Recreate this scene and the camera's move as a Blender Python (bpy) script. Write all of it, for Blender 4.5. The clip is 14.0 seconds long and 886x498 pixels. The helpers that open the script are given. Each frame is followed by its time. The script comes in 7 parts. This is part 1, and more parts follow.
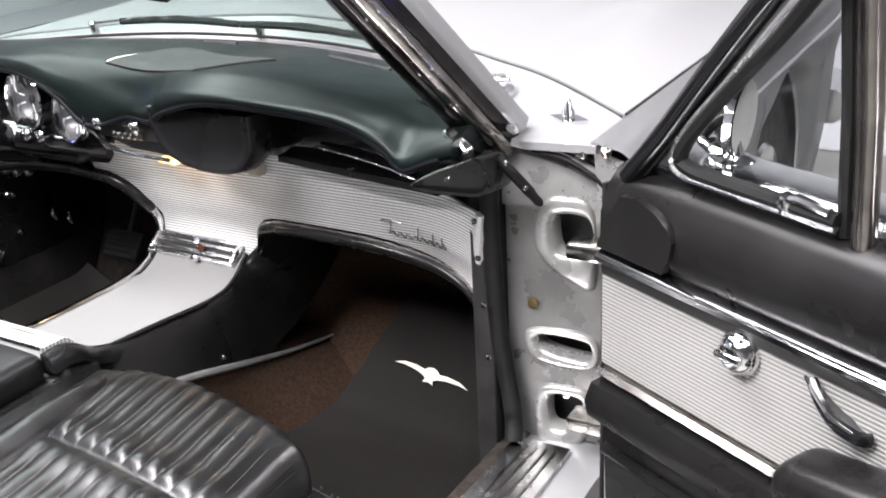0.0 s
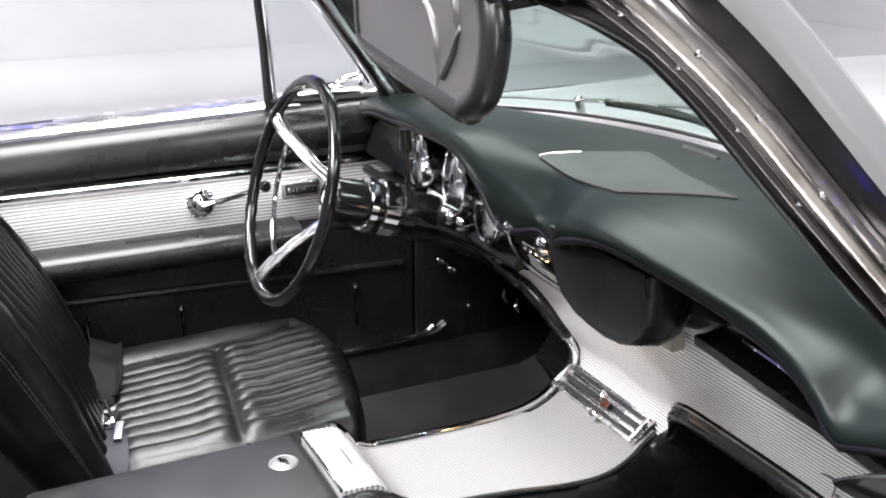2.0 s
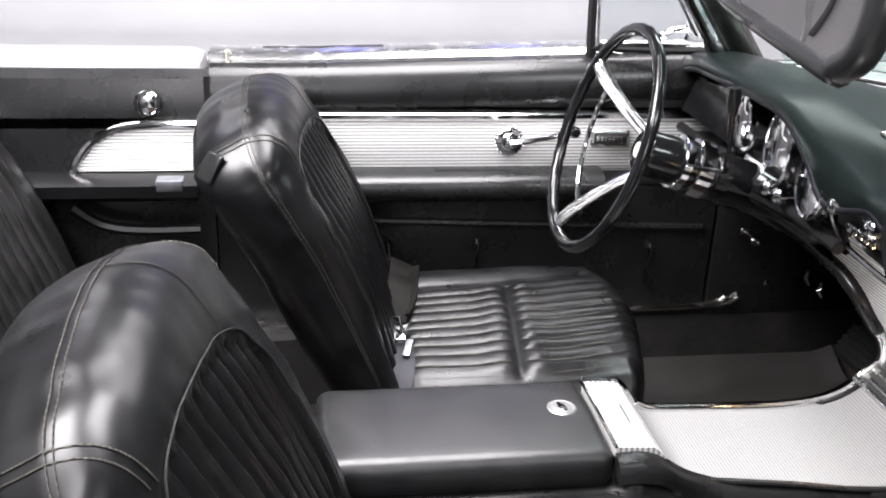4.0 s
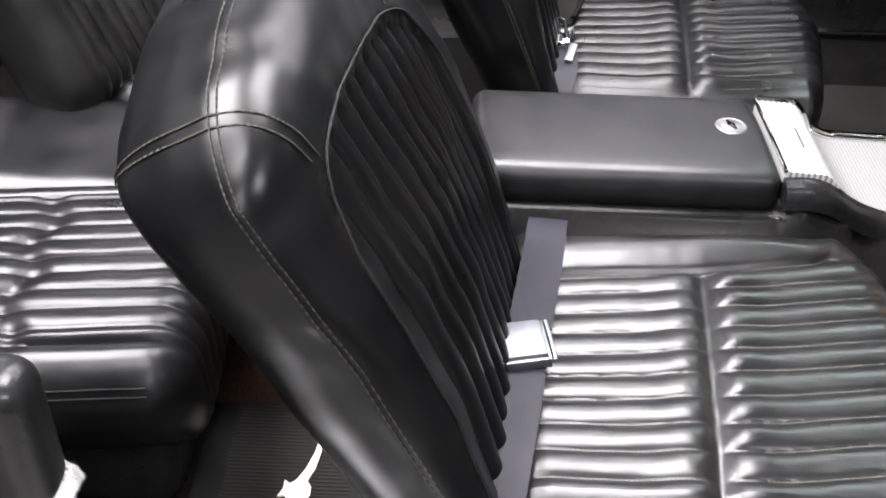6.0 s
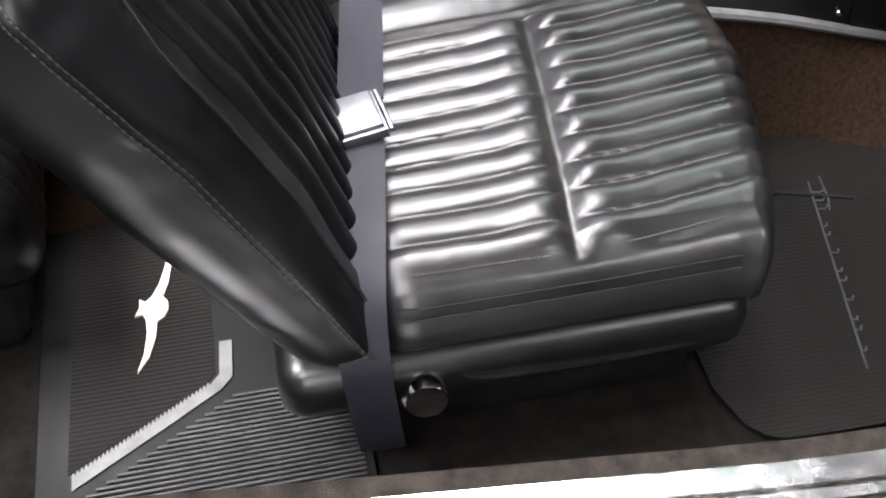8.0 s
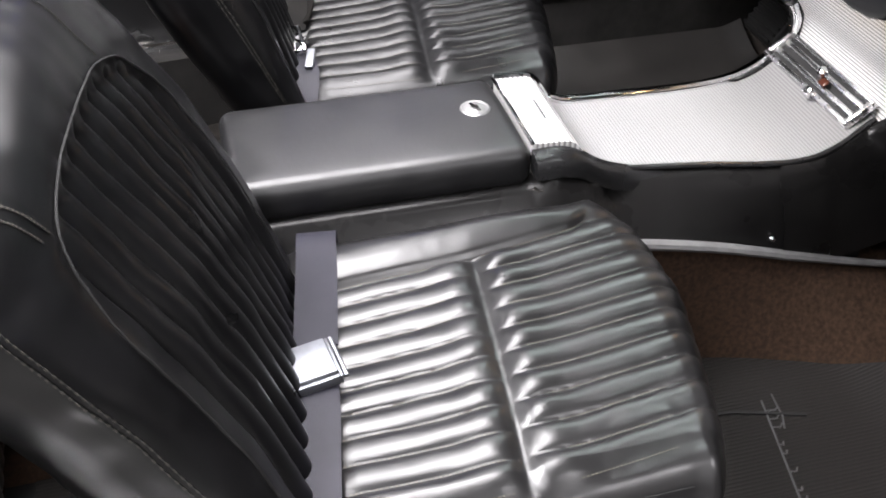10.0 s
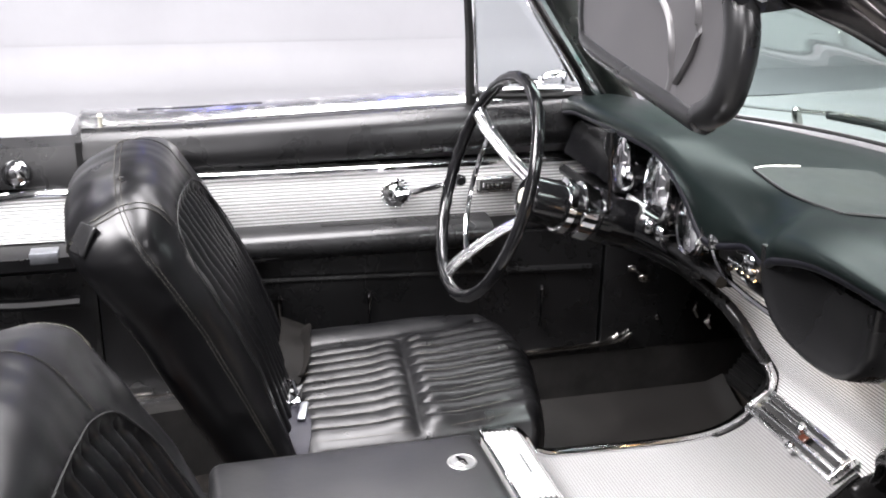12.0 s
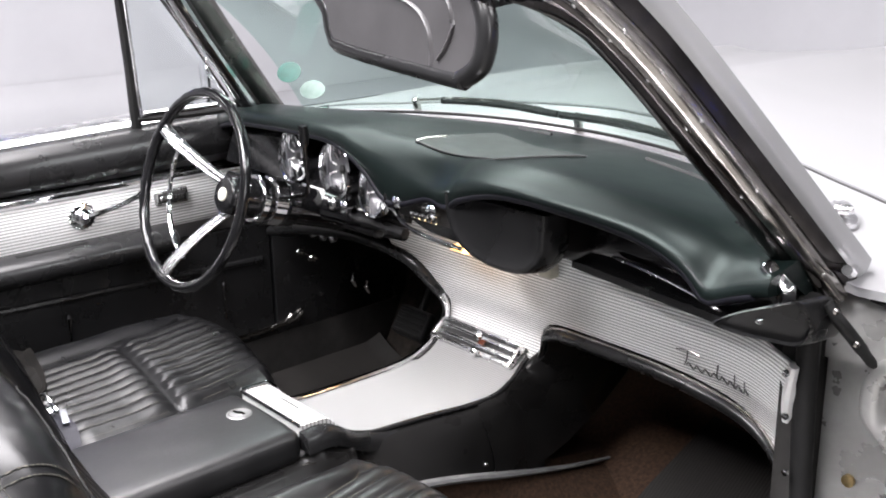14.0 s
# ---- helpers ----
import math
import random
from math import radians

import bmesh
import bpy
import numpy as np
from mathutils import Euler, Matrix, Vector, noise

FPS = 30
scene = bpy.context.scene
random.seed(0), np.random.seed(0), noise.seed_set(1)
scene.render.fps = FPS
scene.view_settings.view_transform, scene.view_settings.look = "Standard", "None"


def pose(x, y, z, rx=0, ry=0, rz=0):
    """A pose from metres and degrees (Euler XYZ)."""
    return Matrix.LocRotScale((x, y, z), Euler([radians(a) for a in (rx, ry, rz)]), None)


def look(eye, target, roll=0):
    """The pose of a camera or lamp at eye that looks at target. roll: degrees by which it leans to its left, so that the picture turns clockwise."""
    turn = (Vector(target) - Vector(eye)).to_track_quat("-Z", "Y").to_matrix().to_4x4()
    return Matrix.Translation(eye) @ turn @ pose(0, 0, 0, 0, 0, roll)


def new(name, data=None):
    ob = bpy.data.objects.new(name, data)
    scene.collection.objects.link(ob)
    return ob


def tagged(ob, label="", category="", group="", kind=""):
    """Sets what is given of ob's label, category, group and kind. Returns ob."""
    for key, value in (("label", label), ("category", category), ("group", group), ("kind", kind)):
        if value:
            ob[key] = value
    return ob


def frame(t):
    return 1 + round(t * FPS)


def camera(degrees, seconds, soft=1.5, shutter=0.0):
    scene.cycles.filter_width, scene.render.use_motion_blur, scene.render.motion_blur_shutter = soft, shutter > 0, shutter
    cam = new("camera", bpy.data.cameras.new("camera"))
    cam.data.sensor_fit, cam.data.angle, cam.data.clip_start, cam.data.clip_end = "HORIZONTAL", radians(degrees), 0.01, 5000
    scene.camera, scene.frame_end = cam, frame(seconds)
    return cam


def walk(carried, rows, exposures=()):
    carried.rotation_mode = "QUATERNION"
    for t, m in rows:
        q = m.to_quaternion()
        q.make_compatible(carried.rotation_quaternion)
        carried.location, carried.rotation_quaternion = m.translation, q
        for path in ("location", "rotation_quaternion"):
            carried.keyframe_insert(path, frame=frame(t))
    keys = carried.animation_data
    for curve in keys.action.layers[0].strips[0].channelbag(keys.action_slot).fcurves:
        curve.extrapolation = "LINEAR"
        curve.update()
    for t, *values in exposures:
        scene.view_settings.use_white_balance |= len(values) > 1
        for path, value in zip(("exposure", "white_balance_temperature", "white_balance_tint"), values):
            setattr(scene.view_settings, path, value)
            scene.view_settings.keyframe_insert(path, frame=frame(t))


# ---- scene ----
K = 1.065  # true size of the car against the plan's units
cam = camera(47.2, 14.0, soft=1.9, shutter=0.0)
PATH = [
    (0, (1.423, -0.882, 1.324), (0.483, 0.708, 0.557), -3.2),
    (0.5, (1.352, -0.65, 1.311), (0.169, 0.785, 0.575), -2.5),
    (1, (1.286, -0.48, 1.312), (-0.109, 0.76, 0.594), -1.8),
    (1.5, (1.239, -0.369, 1.308), (-0.35, 0.618, 0.601), -0.9),
    (2, (1.215, -0.329, 1.31), (-0.496, 0.482, 0.667), -0.3),
    (2.5, (1.203, -0.339, 1.31), (-0.585, 0.296, 0.678), 0.2),
    (2.7, (1.203, -0.341, 1.311), (-0.611, 0.231, 0.691), 0.3),
    (4.8, (1.172, -0.372, 1.284), (-0.614, -0.275, 0.388), 1.7),
    (5, (1.166, -0.374, 1.28), (-0.591, -0.308, 0.326), 2.0),
    (5.5, (1.157, -0.378, 1.269), (-0.52, -0.367, 0.179), 2.3),
    (6, (1.156, -0.374, 1.258), (-0.419, -0.37, 0.025), 2.4),
    (6.5, (1.144, -0.377, 1.244), (-0.306, -0.302, -0.131), 2.9),
    (7, (1.139, -0.378, 1.238), (-0.151, -0.21, -0.281), 3.4),
    (7.2, (1.131, -0.38, 1.229), (-0.096, -0.171, -0.337), 3.6),
    (9.3, (1.138, -0.346, 1.262), (-0.237, 0.063, -0.131), 0.5),
    (9.5, (1.138, -0.348, 1.268), (-0.277, 0.054, -0.087), 0.6),
    (10, (1.139, -0.348, 1.28), (-0.373, 0.057, 0.036), 0.5),
    (10.5, (1.149, -0.351, 1.279), (-0.48, 0.047, 0.189), 0.5),
    (11, (1.151, -0.355, 1.286), (-0.567, 0.044, 0.343), 0.8),
    (11.5, (1.158, -0.351, 1.296), (-0.621, 0.085, 0.492), 0.8),
    (12, (1.171, -0.342, 1.306), (-0.657, 0.143, 0.654), 0.8),
    (12.5, (1.181, -0.346, 1.31), (-0.632, 0.249, 0.712), 0.6),
    (13, (1.216, -0.376, 1.313), (-0.516, 0.425, 0.715), 0.1),
    (13.5, (1.244, -0.512, 1.311), (-0.362, 0.52, 0.713), -0.5),
    (14, (1.343, -0.725, 1.312), (-0.098, 0.529, 0.719), -1.1),
]
walk(cam, [(t, look(tuple(K * c for c in eye), tuple(K * c for c in target), roll)) for t, eye, target, roll in PATH])

# ---- light of the white photo studio ----
world = bpy.data.worlds.new("studio_world")
scene.world = world
world.use_nodes = True
world.node_tree.nodes["Background"].inputs[0].default_value = (0.9, 0.95, 1.0, 1)
world.node_tree.nodes["Background"].inputs[1].default_value = 0.08


def area_lamp(name, at, target, sx, sy, watts, colour=(1, 1, 1)):
    data = bpy.data.lights.new(name, "AREA")
    data.shape, data.size, data.size_y, data.energy, data.color = "RECTANGLE", sx, sy, watts, colour
    ob = new(name, data)
    ob.matrix_world = look(at, target)
    return ob


LAMPS = [("studio_lamp", (x, y, 3.75), (x, y, 0), sx, sy, w) for x, y, sx, sy, w in ((-0.5, 0.0, 2.0, 1.5, 360), (0.05, -2.35, 2.1, 1.8, 700), (-2.7, 1.4, 0.9, 2.8, 150), (2.1, -1.5, 1.1, 1.1, 115), (0.3, 4.4, 0.6, 1.2, 45), (-4.0, 4.4, 0.6, 1.2, 62), (-4.6, -2.5, 0.6, 1.2, 60), (3.4, 1.9, 0.9, 1.8, 170))]
for name, at, target, sx, sy, watts in LAMPS:
    area_lamp(name, at, target, sx, sy, watts, (1.0, 0.968, 0.998))
area_lamp("studio_side_lamp", (4.6, -1.0, 2.8), (0, -0.2, 0.7), 0.6, 2.4, 95, (1.0, 0.968, 0.998))
for at in ((-3.7, -0.2, 2.3), (-3.7, 0.7, 2.5), (4.6, 1.8, 1.3), (-3.0, -2.5, 3.3)):
    area_lamp("blue_accent_lamp", at, (0, 0, 0.8), 0.06, 0.06, 0.9, (0.04, 0.07, 1.0))
scene.view_settings.exposure = 0.05

# ---- materials ----


def material(name, colour, rough=0.5, metal=0.0, coat=0.0, spec=0.5):
    m = bpy.data.materials.new(name)
    m.use_nodes = True
    b = m.node_tree.nodes["Principled BSDF"]
    b.inputs["Base Color"].default_value = (*colour, 1)
    b.inputs["Roughness"].default_value = rough
    b.inputs["Metallic"].default_value = metal
    b.inputs["Coat Weight"].default_value = coat
    b.inputs["Specular IOR Level"].default_value = spec
    return m


def node(m, kind, **values):
    n = m.node_tree.nodes.new(kind)
    for key, value in values.items():
        n.inputs[key].default_value = value
    return n


def wire(m, a, out, b, into):
    m.node_tree.links.new(a.outputs[out], b.inputs[into])


def varied(m, scale, low, high, rough_low=None, rough_high=None, detail=4.0):
    """Blotches between two colours, and of the gloss, at one scale."""
    b = m.node_tree.nodes["Principled BSDF"]
    tc = node(m, "ShaderNodeTexCoord")
    no = node(m, "ShaderNodeTexNoise", Scale=scale, Detail=detail, Roughness=0.6)
    wire(m, tc, "Object", no, "Vector")
    mix = m.node_tree.nodes.new("ShaderNodeValToRGB")
    mix.color_ramp.elements[0].position, mix.color_ramp.elements[1].position = 0.35, 0.68
    mix.color_ramp.elements[0].color, mix.color_ramp.elements[1].color = (*low, 1), (*high, 1)
    wire(m, no, "Fac", mix, "Fac")
    wire(m, mix, "Color", b, "Base Color")
    if rough_low is not None:
        mr = node(m, "ShaderNodeMapRange", **{"From Min": 0.3, "From Max": 0.7, "To Min": rough_low, "To Max": rough_high})
        wire(m, no, "Fac", mr, "Value")
        wire(m, mr, "Result", b, "Roughness")
    return m


def grained(m, scale, strength, kind="voronoi", distance=0.0006, scale2=0.0):
    """Fine relief."""
    b = m.node_tree.nodes["Principled BSDF"]
    tc = node(m, "ShaderNodeTexCoord")
    if kind == "voronoi":
        n = node(m, "ShaderNodeTexVoronoi", Scale=scale)
        out = "Distance"
    else:
        n = node(m, "ShaderNodeTexNoise", Scale=scale, Detail=3.0)
        out = "Fac"
    wire(m, tc, "Object", n, "Vector")
    bump = node(m, "ShaderNodeBump", Strength=strength, Distance=distance)
    wire(m, n, out, bump, "Height")
    if scale2:
        n2 = node(m, "ShaderNodeTexNoise", Scale=scale2, Detail=3.0)
        wire(m, tc, "Object", n2, "Vector")
        bump2 = node(m, "ShaderNodeBump", Strength=strength * 0.8, Distance=0.0025)
        wire(m, n2, "Fac", bump2, "Height")
        wire(m, bump2, "Normal", bump, "Normal")
    wire(m, bump, "Normal", b, "Normal")
    return m


def ribbed(m, direction, spacing, dark, bright, depth=0.0008):
    """Fine parallel ribs of pressed metal, across one axis; groove shade is in the colour too."""
    b = m.node_tree.nodes["Principled BSDF"]
    tc = node(m, "ShaderNodeTexCoord")
    sep = m.node_tree.nodes.new("ShaderNodeSeparateXYZ")
    wire(m, tc, "Object", sep, "Vector")
    mul = m.node_tree.nodes.new("ShaderNodeMath")
    mul.operation = "MULTIPLY"
    mul.inputs[1].default_value = 2 * math.pi / (spacing * K)
    wire(m, sep, direction, mul, 0)
    sine = m.node_tree.nodes.new("ShaderNodeMath")
    sine.operation = "SINE"
    wire(m, mul, "Value", sine, 0)
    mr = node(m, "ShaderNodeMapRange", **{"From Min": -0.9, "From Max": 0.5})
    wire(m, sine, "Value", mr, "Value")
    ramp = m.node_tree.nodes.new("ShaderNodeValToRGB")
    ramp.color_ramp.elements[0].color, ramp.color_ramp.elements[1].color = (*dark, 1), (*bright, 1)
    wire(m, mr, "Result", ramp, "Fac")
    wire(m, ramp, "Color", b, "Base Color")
    bump = node(m, "ShaderNodeBump", Strength=0.7, Distance=depth)
    wire(m, mr, "Result", bump, "Height")
    wire(m, bump, "Normal", b, "Normal")
    return m


LEATHER = grained(varied(material("black_leather", (0.02, 0.02, 0.021), 0.4, spec=0.26), 9, (0.0020, 0.0020, 0.0023), (0.0038, 0.0038, 0.0042), 0.27, 0.34), 380, 0.05, "noise", 0.0006, 38)
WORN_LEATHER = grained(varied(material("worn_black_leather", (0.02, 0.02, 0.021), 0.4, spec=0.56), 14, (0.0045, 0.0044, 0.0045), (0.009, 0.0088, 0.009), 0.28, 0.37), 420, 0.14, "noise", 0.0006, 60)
SEAT_LEATHER = grained(varied(material("soft_black_leather", (0.02, 0.02, 0.021), 0.4, spec=0.26), 14, (0.0035, 0.0035, 0.0038), (0.007, 0.007, 0.0074), 0.27, 0.36), 420, 0.10, "noise", 0.0006, 60)
LID_LEATHER = grained(varied(material("lid_black_leather", (0.02, 0.02, 0.021), 0.4, spec=0.5), 18, (0.004, 0.004, 0.0044), (0.008, 0.008, 0.0085), 0.34, 0.44), 420, 0.14, "noise", 0.0006, 60)
WORN_MAT = varied(material("worn_mat_rubber", (0.03, 0.027, 0.024), 0.55), 9, (0.0058, 0.0051, 0.0045), (0.0115, 0.0100, 0.0088), 0.5, 0.65)
SPEAKER = grained(varied(material("speaker_vinyl", (0.012, 0.017, 0.017), 0.45, spec=0.24), 16, (0.014, 0.0185, 0.0175), (0.026, 0.031, 0.028), 0.45, 0.6), 500, 0.10, "noise", 0.0006)
VINYL = grained(varied(material("black_vinyl", (0.015, 0.015, 0.016), 0.42, spec=0.32), 6, (0.007, 0.007, 0.0073), (0.012, 0.012, 0.0125), 0.23, 0.32), 220, 0.05, "noise", 0.0006)
DOOR_VINYL = grained(varied(material("door_black_vinyl", (0.01, 0.01, 0.01), 0.4, spec=0.16), 6, (0.005, 0.0048, 0.0048), (0.009, 0.0088, 0.0087), 0.24, 0.33), 220, 0.05, "noise", 0.0006)
DASH_VINYL = grained(varied(material("dash_vinyl", (0.015, 0.022, 0.022), 0.4, spec=0.14), 7, (0.0032, 0.0056, 0.0053), (0.0054, 0.0085, 0.0080), 0.29, 0.37), 240, 0.035, "noise", 0.0006)
RUBBER = varied(material("black_rubber", (0.012, 0.012, 0.012), 0.6, spec=0.2), 30, (0.005, 0.005, 0.005), (0.010, 0.010, 0.010), 0.5, 0.75)
MAT_RUBBER = ribbed(material("ribbed_mat_rubber", (0.02, 0.02, 0.02), 0.7, spec=0.15), "X", 0.006, (0.0042, 0.0037, 0.0033), (0.0098, 0.0087, 0.0079), 0.0010)
PLASTIC = varied(material("black_gloss", (0.008, 0.008, 0.009), 0.12, coat=0.0, spec=0.4), 20, (0.004, 0.004, 0.0045), (0.007, 0.007, 0.0075), 0.08, 0.2)
# near-black for dark parts, and for the shade in openings and recesses
DARK = varied(material("near_black_parts_and_shade", (0.006, 0.006, 0.006), 0.5), 12, (0.010, 0.010, 0.010), (0.016, 0.016, 0.016), 0.4, 0.6)
CHROME = varied(material("chrome", (0.75, 0.75, 0.76), 0.08, 1.0), 25, (0.66, 0.66, 0.68), (0.8, 0.8, 0.8), 0.04, 0.14)
STEEL = grained(varied(material("brushed_trim", (0.6, 0.58, 0.55), 0.2, 1.0), 18, (0.30, 0.28, 0.26), (0.55, 0.53, 0.505), 0.12, 0.28), 60, 0.06, "noise")
# polished steel; the dark surroundings it mirrors are put into its colour
DARK_STEEL = grained(varied(material("polished_steel_dark_reflection", (0.1, 0.1, 0.1), 0.2, 1.0), 9, (0.045, 0.042, 0.043), (0.11, 0.103, 0.10), 0.12, 0.24), 30, 0.10, "noise", 0.001)
# bright trim darkened in colour, for the brownish reflections on the pillar
PILLAR_STEEL = grained(varied(material("darkened_trim_steel", (0.3, 0.28, 0.27), 0.2, 1.0), 9, (0.13, 0.122, 0.115), (0.30, 0.285, 0.27), 0.14, 0.30), 40, 0.10, "noise", 0.001)
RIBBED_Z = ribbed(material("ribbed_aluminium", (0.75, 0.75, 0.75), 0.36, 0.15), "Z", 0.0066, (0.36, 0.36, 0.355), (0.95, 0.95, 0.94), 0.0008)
# same aluminium, darkened in colour to offset strong light on the open door
RIBBED_Z_DIMMED = ribbed(material("ribbed_aluminium_dimmed", (0.75, 0.75, 0.75), 0.36, 0.25), "Z", 0.0056, (0.17, 0.167, 0.16), (0.35, 0.344, 0.332), 0.0008)
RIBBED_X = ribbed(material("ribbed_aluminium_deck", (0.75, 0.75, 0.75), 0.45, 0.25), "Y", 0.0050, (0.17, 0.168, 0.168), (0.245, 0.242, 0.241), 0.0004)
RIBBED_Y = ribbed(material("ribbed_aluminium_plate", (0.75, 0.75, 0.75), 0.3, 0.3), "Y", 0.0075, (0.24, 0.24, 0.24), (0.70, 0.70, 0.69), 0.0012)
PAINT = varied(material("silver_paint", (0.22, 0.22, 0.225), 0.28, 0.25), 0.8, (0.238, 0.238, 0.243), (0.258, 0.258, 0.263), detail=1.0)
JAMB = grained(varied(material("jamb_silver_paint", (0.5, 0.5, 0.49), 0.3, 0.6, coat=0.3), 14, (0.30, 0.297, 0.288), (0.42, 0.42, 0.41), 0.22, 0.38), 30, 0.10, "noise", 0.003)
CARPET = grained(varied(material("brown_carpet", (0.07, 0.035, 0.02), 0.95, spec=0.1), 140, (0.020, 0.012, 0.0085), (0.044, 0.026, 0.0165)), 700, 0.9, "noise", 0.004)
CARPET_DARK = grained(varied(material("dark_carpet", (0.012, 0.011, 0.010), 0.95, spec=0.1), 40, (0.018, 0.0155, 0.014), (0.04, 0.034, 0.029)), 700, 0.8, "noise", 0.004)
FLOOR_CARPET = grained(varied(material("black_carpet", (0.01, 0.009, 0.008), 0.95, spec=0.1), 40, (0.007, 0.0062, 0.0056), (0.016, 0.0138, 0.012)), 700, 0.8, "noise", 0.004)
BELT = grained(varied(material("grey_belt_webbing", (0.07, 0.07, 0.085), 0.55, spec=0.2), 12, (0.012, 0.0118, 0.0165), (0.020, 0.0195, 0.0265)), 900, 0.3, "noise", 0.001)
DARK_BELT = grained(varied(material("dark_belt_webbing", (0.015, 0.014, 0.013), 0.5, spec=0.08), 12, (0.004, 0.0037, 0.0034), (0.010, 0.0092, 0.0084), 0.45, 0.65), 900, 0.2, "noise", 0.001)
BINDING = varied(material("grey_binding", (0.1, 0.1, 0.1), 0.45), 30, (0.07, 0.07, 0.07), (0.12, 0.12, 0.12))
SATIN_CHROME = varied(material("satin_chrome", (0.8, 0.8, 0.81), 0.24, 1.0), 25, (0.72, 0.72, 0.73), (0.85, 0.85, 0.85), 0.2, 0.3)
IVORY = varied(material("ivory_inlay", (0.7, 0.66, 0.55), 0.5), 30, (0.62, 0.58, 0.48), (0.78, 0.74, 0.64))
GREY_EDGE = varied(material("grey_mat_edge", (0.2, 0.2, 0.2), 0.4), 30, (0.09, 0.09, 0.09), (0.16, 0.16, 0.16))
MAT_EDGE = varied(material("dark_mat_rib", (0.05, 0.05, 0.05), 0.35), 30, (0.035, 0.035, 0.036), (0.065, 0.065, 0.066))
PALE_THREAD = varied(material("pale_thread", (0.2, 0.19, 0.15), 0.8, spec=0.1), 60, (0.07, 0.068, 0.058), (0.12, 0.116, 0.10))
THREAD = varied(material("grey_thread", (0.1, 0.095, 0.08), 0.8, spec=0.1), 60, (0.05, 0.048, 0.040), (0.09, 0.086, 0.072))
SEAM = varied(material("seam_welt", (0.006, 0.006, 0.006), 0.6, spec=0.3), 40, (0.004, 0.004, 0.004), (0.009, 0.009, 0.009), 0.5, 0.7)
DIAL = varied(material("dial_face", (0.25, 0.25, 0.25), 0.4), 30, (0.045, 0.045, 0.05), (0.10, 0.10, 0.105))
WHITE_TICK = material("white_tick", (0.8, 0.8, 0.8), 0.4)
BROW = varied(material("black_brow", (0.006, 0.006, 0.008), 0.5, spec=0.12), 10, (0.004, 0.004, 0.006), (0.008, 0.008, 0.011), 0.4, 0.55)
FELT = grained(varied(material("black_felt", (0.02, 0.02, 0.02), 0.8, spec=0.1), 14, (0.015, 0.0145, 0.014), (0.026, 0.025, 0.024)), 500, 0.5, "noise", 0.002)
BRASS = varied(material("dull_brass", (0.35, 0.25, 0.1), 0.35, 0.9), 60, (0.20, 0.15, 0.07), (0.36, 0.27, 0.13))
SCRIPT = material("dark_chrome_script", (0.16, 0.16, 0.16), 0.3, 0.8)
MEDAL = varied(material("medallion_metal", (0.5, 0.5, 0.5), 0.4, 1.0), 60, (0.26, 0.26, 0.255), (0.36, 0.36, 0.355), 0.36, 0.48)
BUCKLE = varied(material("buckle_steel", (0.6, 0.63, 0.68), 0.16, 1.0), 20, (0.16, 0.165, 0.18), (0.27, 0.28, 0.30), 0.42, 0.55)
WALL_PAINT = grained(varied(material("white_wall_paint", (0.75, 0.75, 0.77), 0.6), 1.3, (0.46, 0.46, 0.478), (0.50, 0.50, 0.518)), 120, 0.05, "noise", 0.002)
# wall paint with shade put into its colour, to keep reflections dark
SHADE_WALL = varied(material("wall_paint_shaded", (0.10, 0.10, 0.11), 0.6), 1.3, (0.13, 0.13, 0.134), (0.18, 0.18, 0.184))
FLOOR_PAINT = grained(varied(material("studio_floor_grey", (0.5, 0.48, 0.44), 0.35), 2.0, (0.19, 0.185, 0.175), (0.24, 0.235, 0.22), 0.28, 0.45), 40, 0.05, "noise", 0.002)
BASEBOARD = varied(material("dark_baseboard", (0.09, 0.095, 0.10), 0.4), 8, (0.08, 0.085, 0.09), (0.11, 0.115, 0.12))
BONE = varied(material("bone_plastic", (0.45, 0.44, 0.36), 0.4), 20, (0.40, 0.39, 0.31), (0.48, 0.47, 0.40))
STICKER_GREEN = varied(material("green_sticker", (0.02, 0.16, 0.12), 0.5), 40, (0.008, 0.05, 0.04), (0.014, 0.08, 0.062))
STICKER_PALE = varied(material("pale_sticker", (0.5, 0.55, 0.5), 0.5), 40, (0.10, 0.15, 0.13), (0.16, 0.21, 0.19))
VISOR = grained(varied(material("visor_vinyl", (0.04, 0.039, 0.04), 0.4, spec=0.35), 10, (0.030, 0.029, 0.030), (0.046, 0.0445, 0.046), 0.30, 0.40), 300, 0.04, "noise", 0.0008, 14)


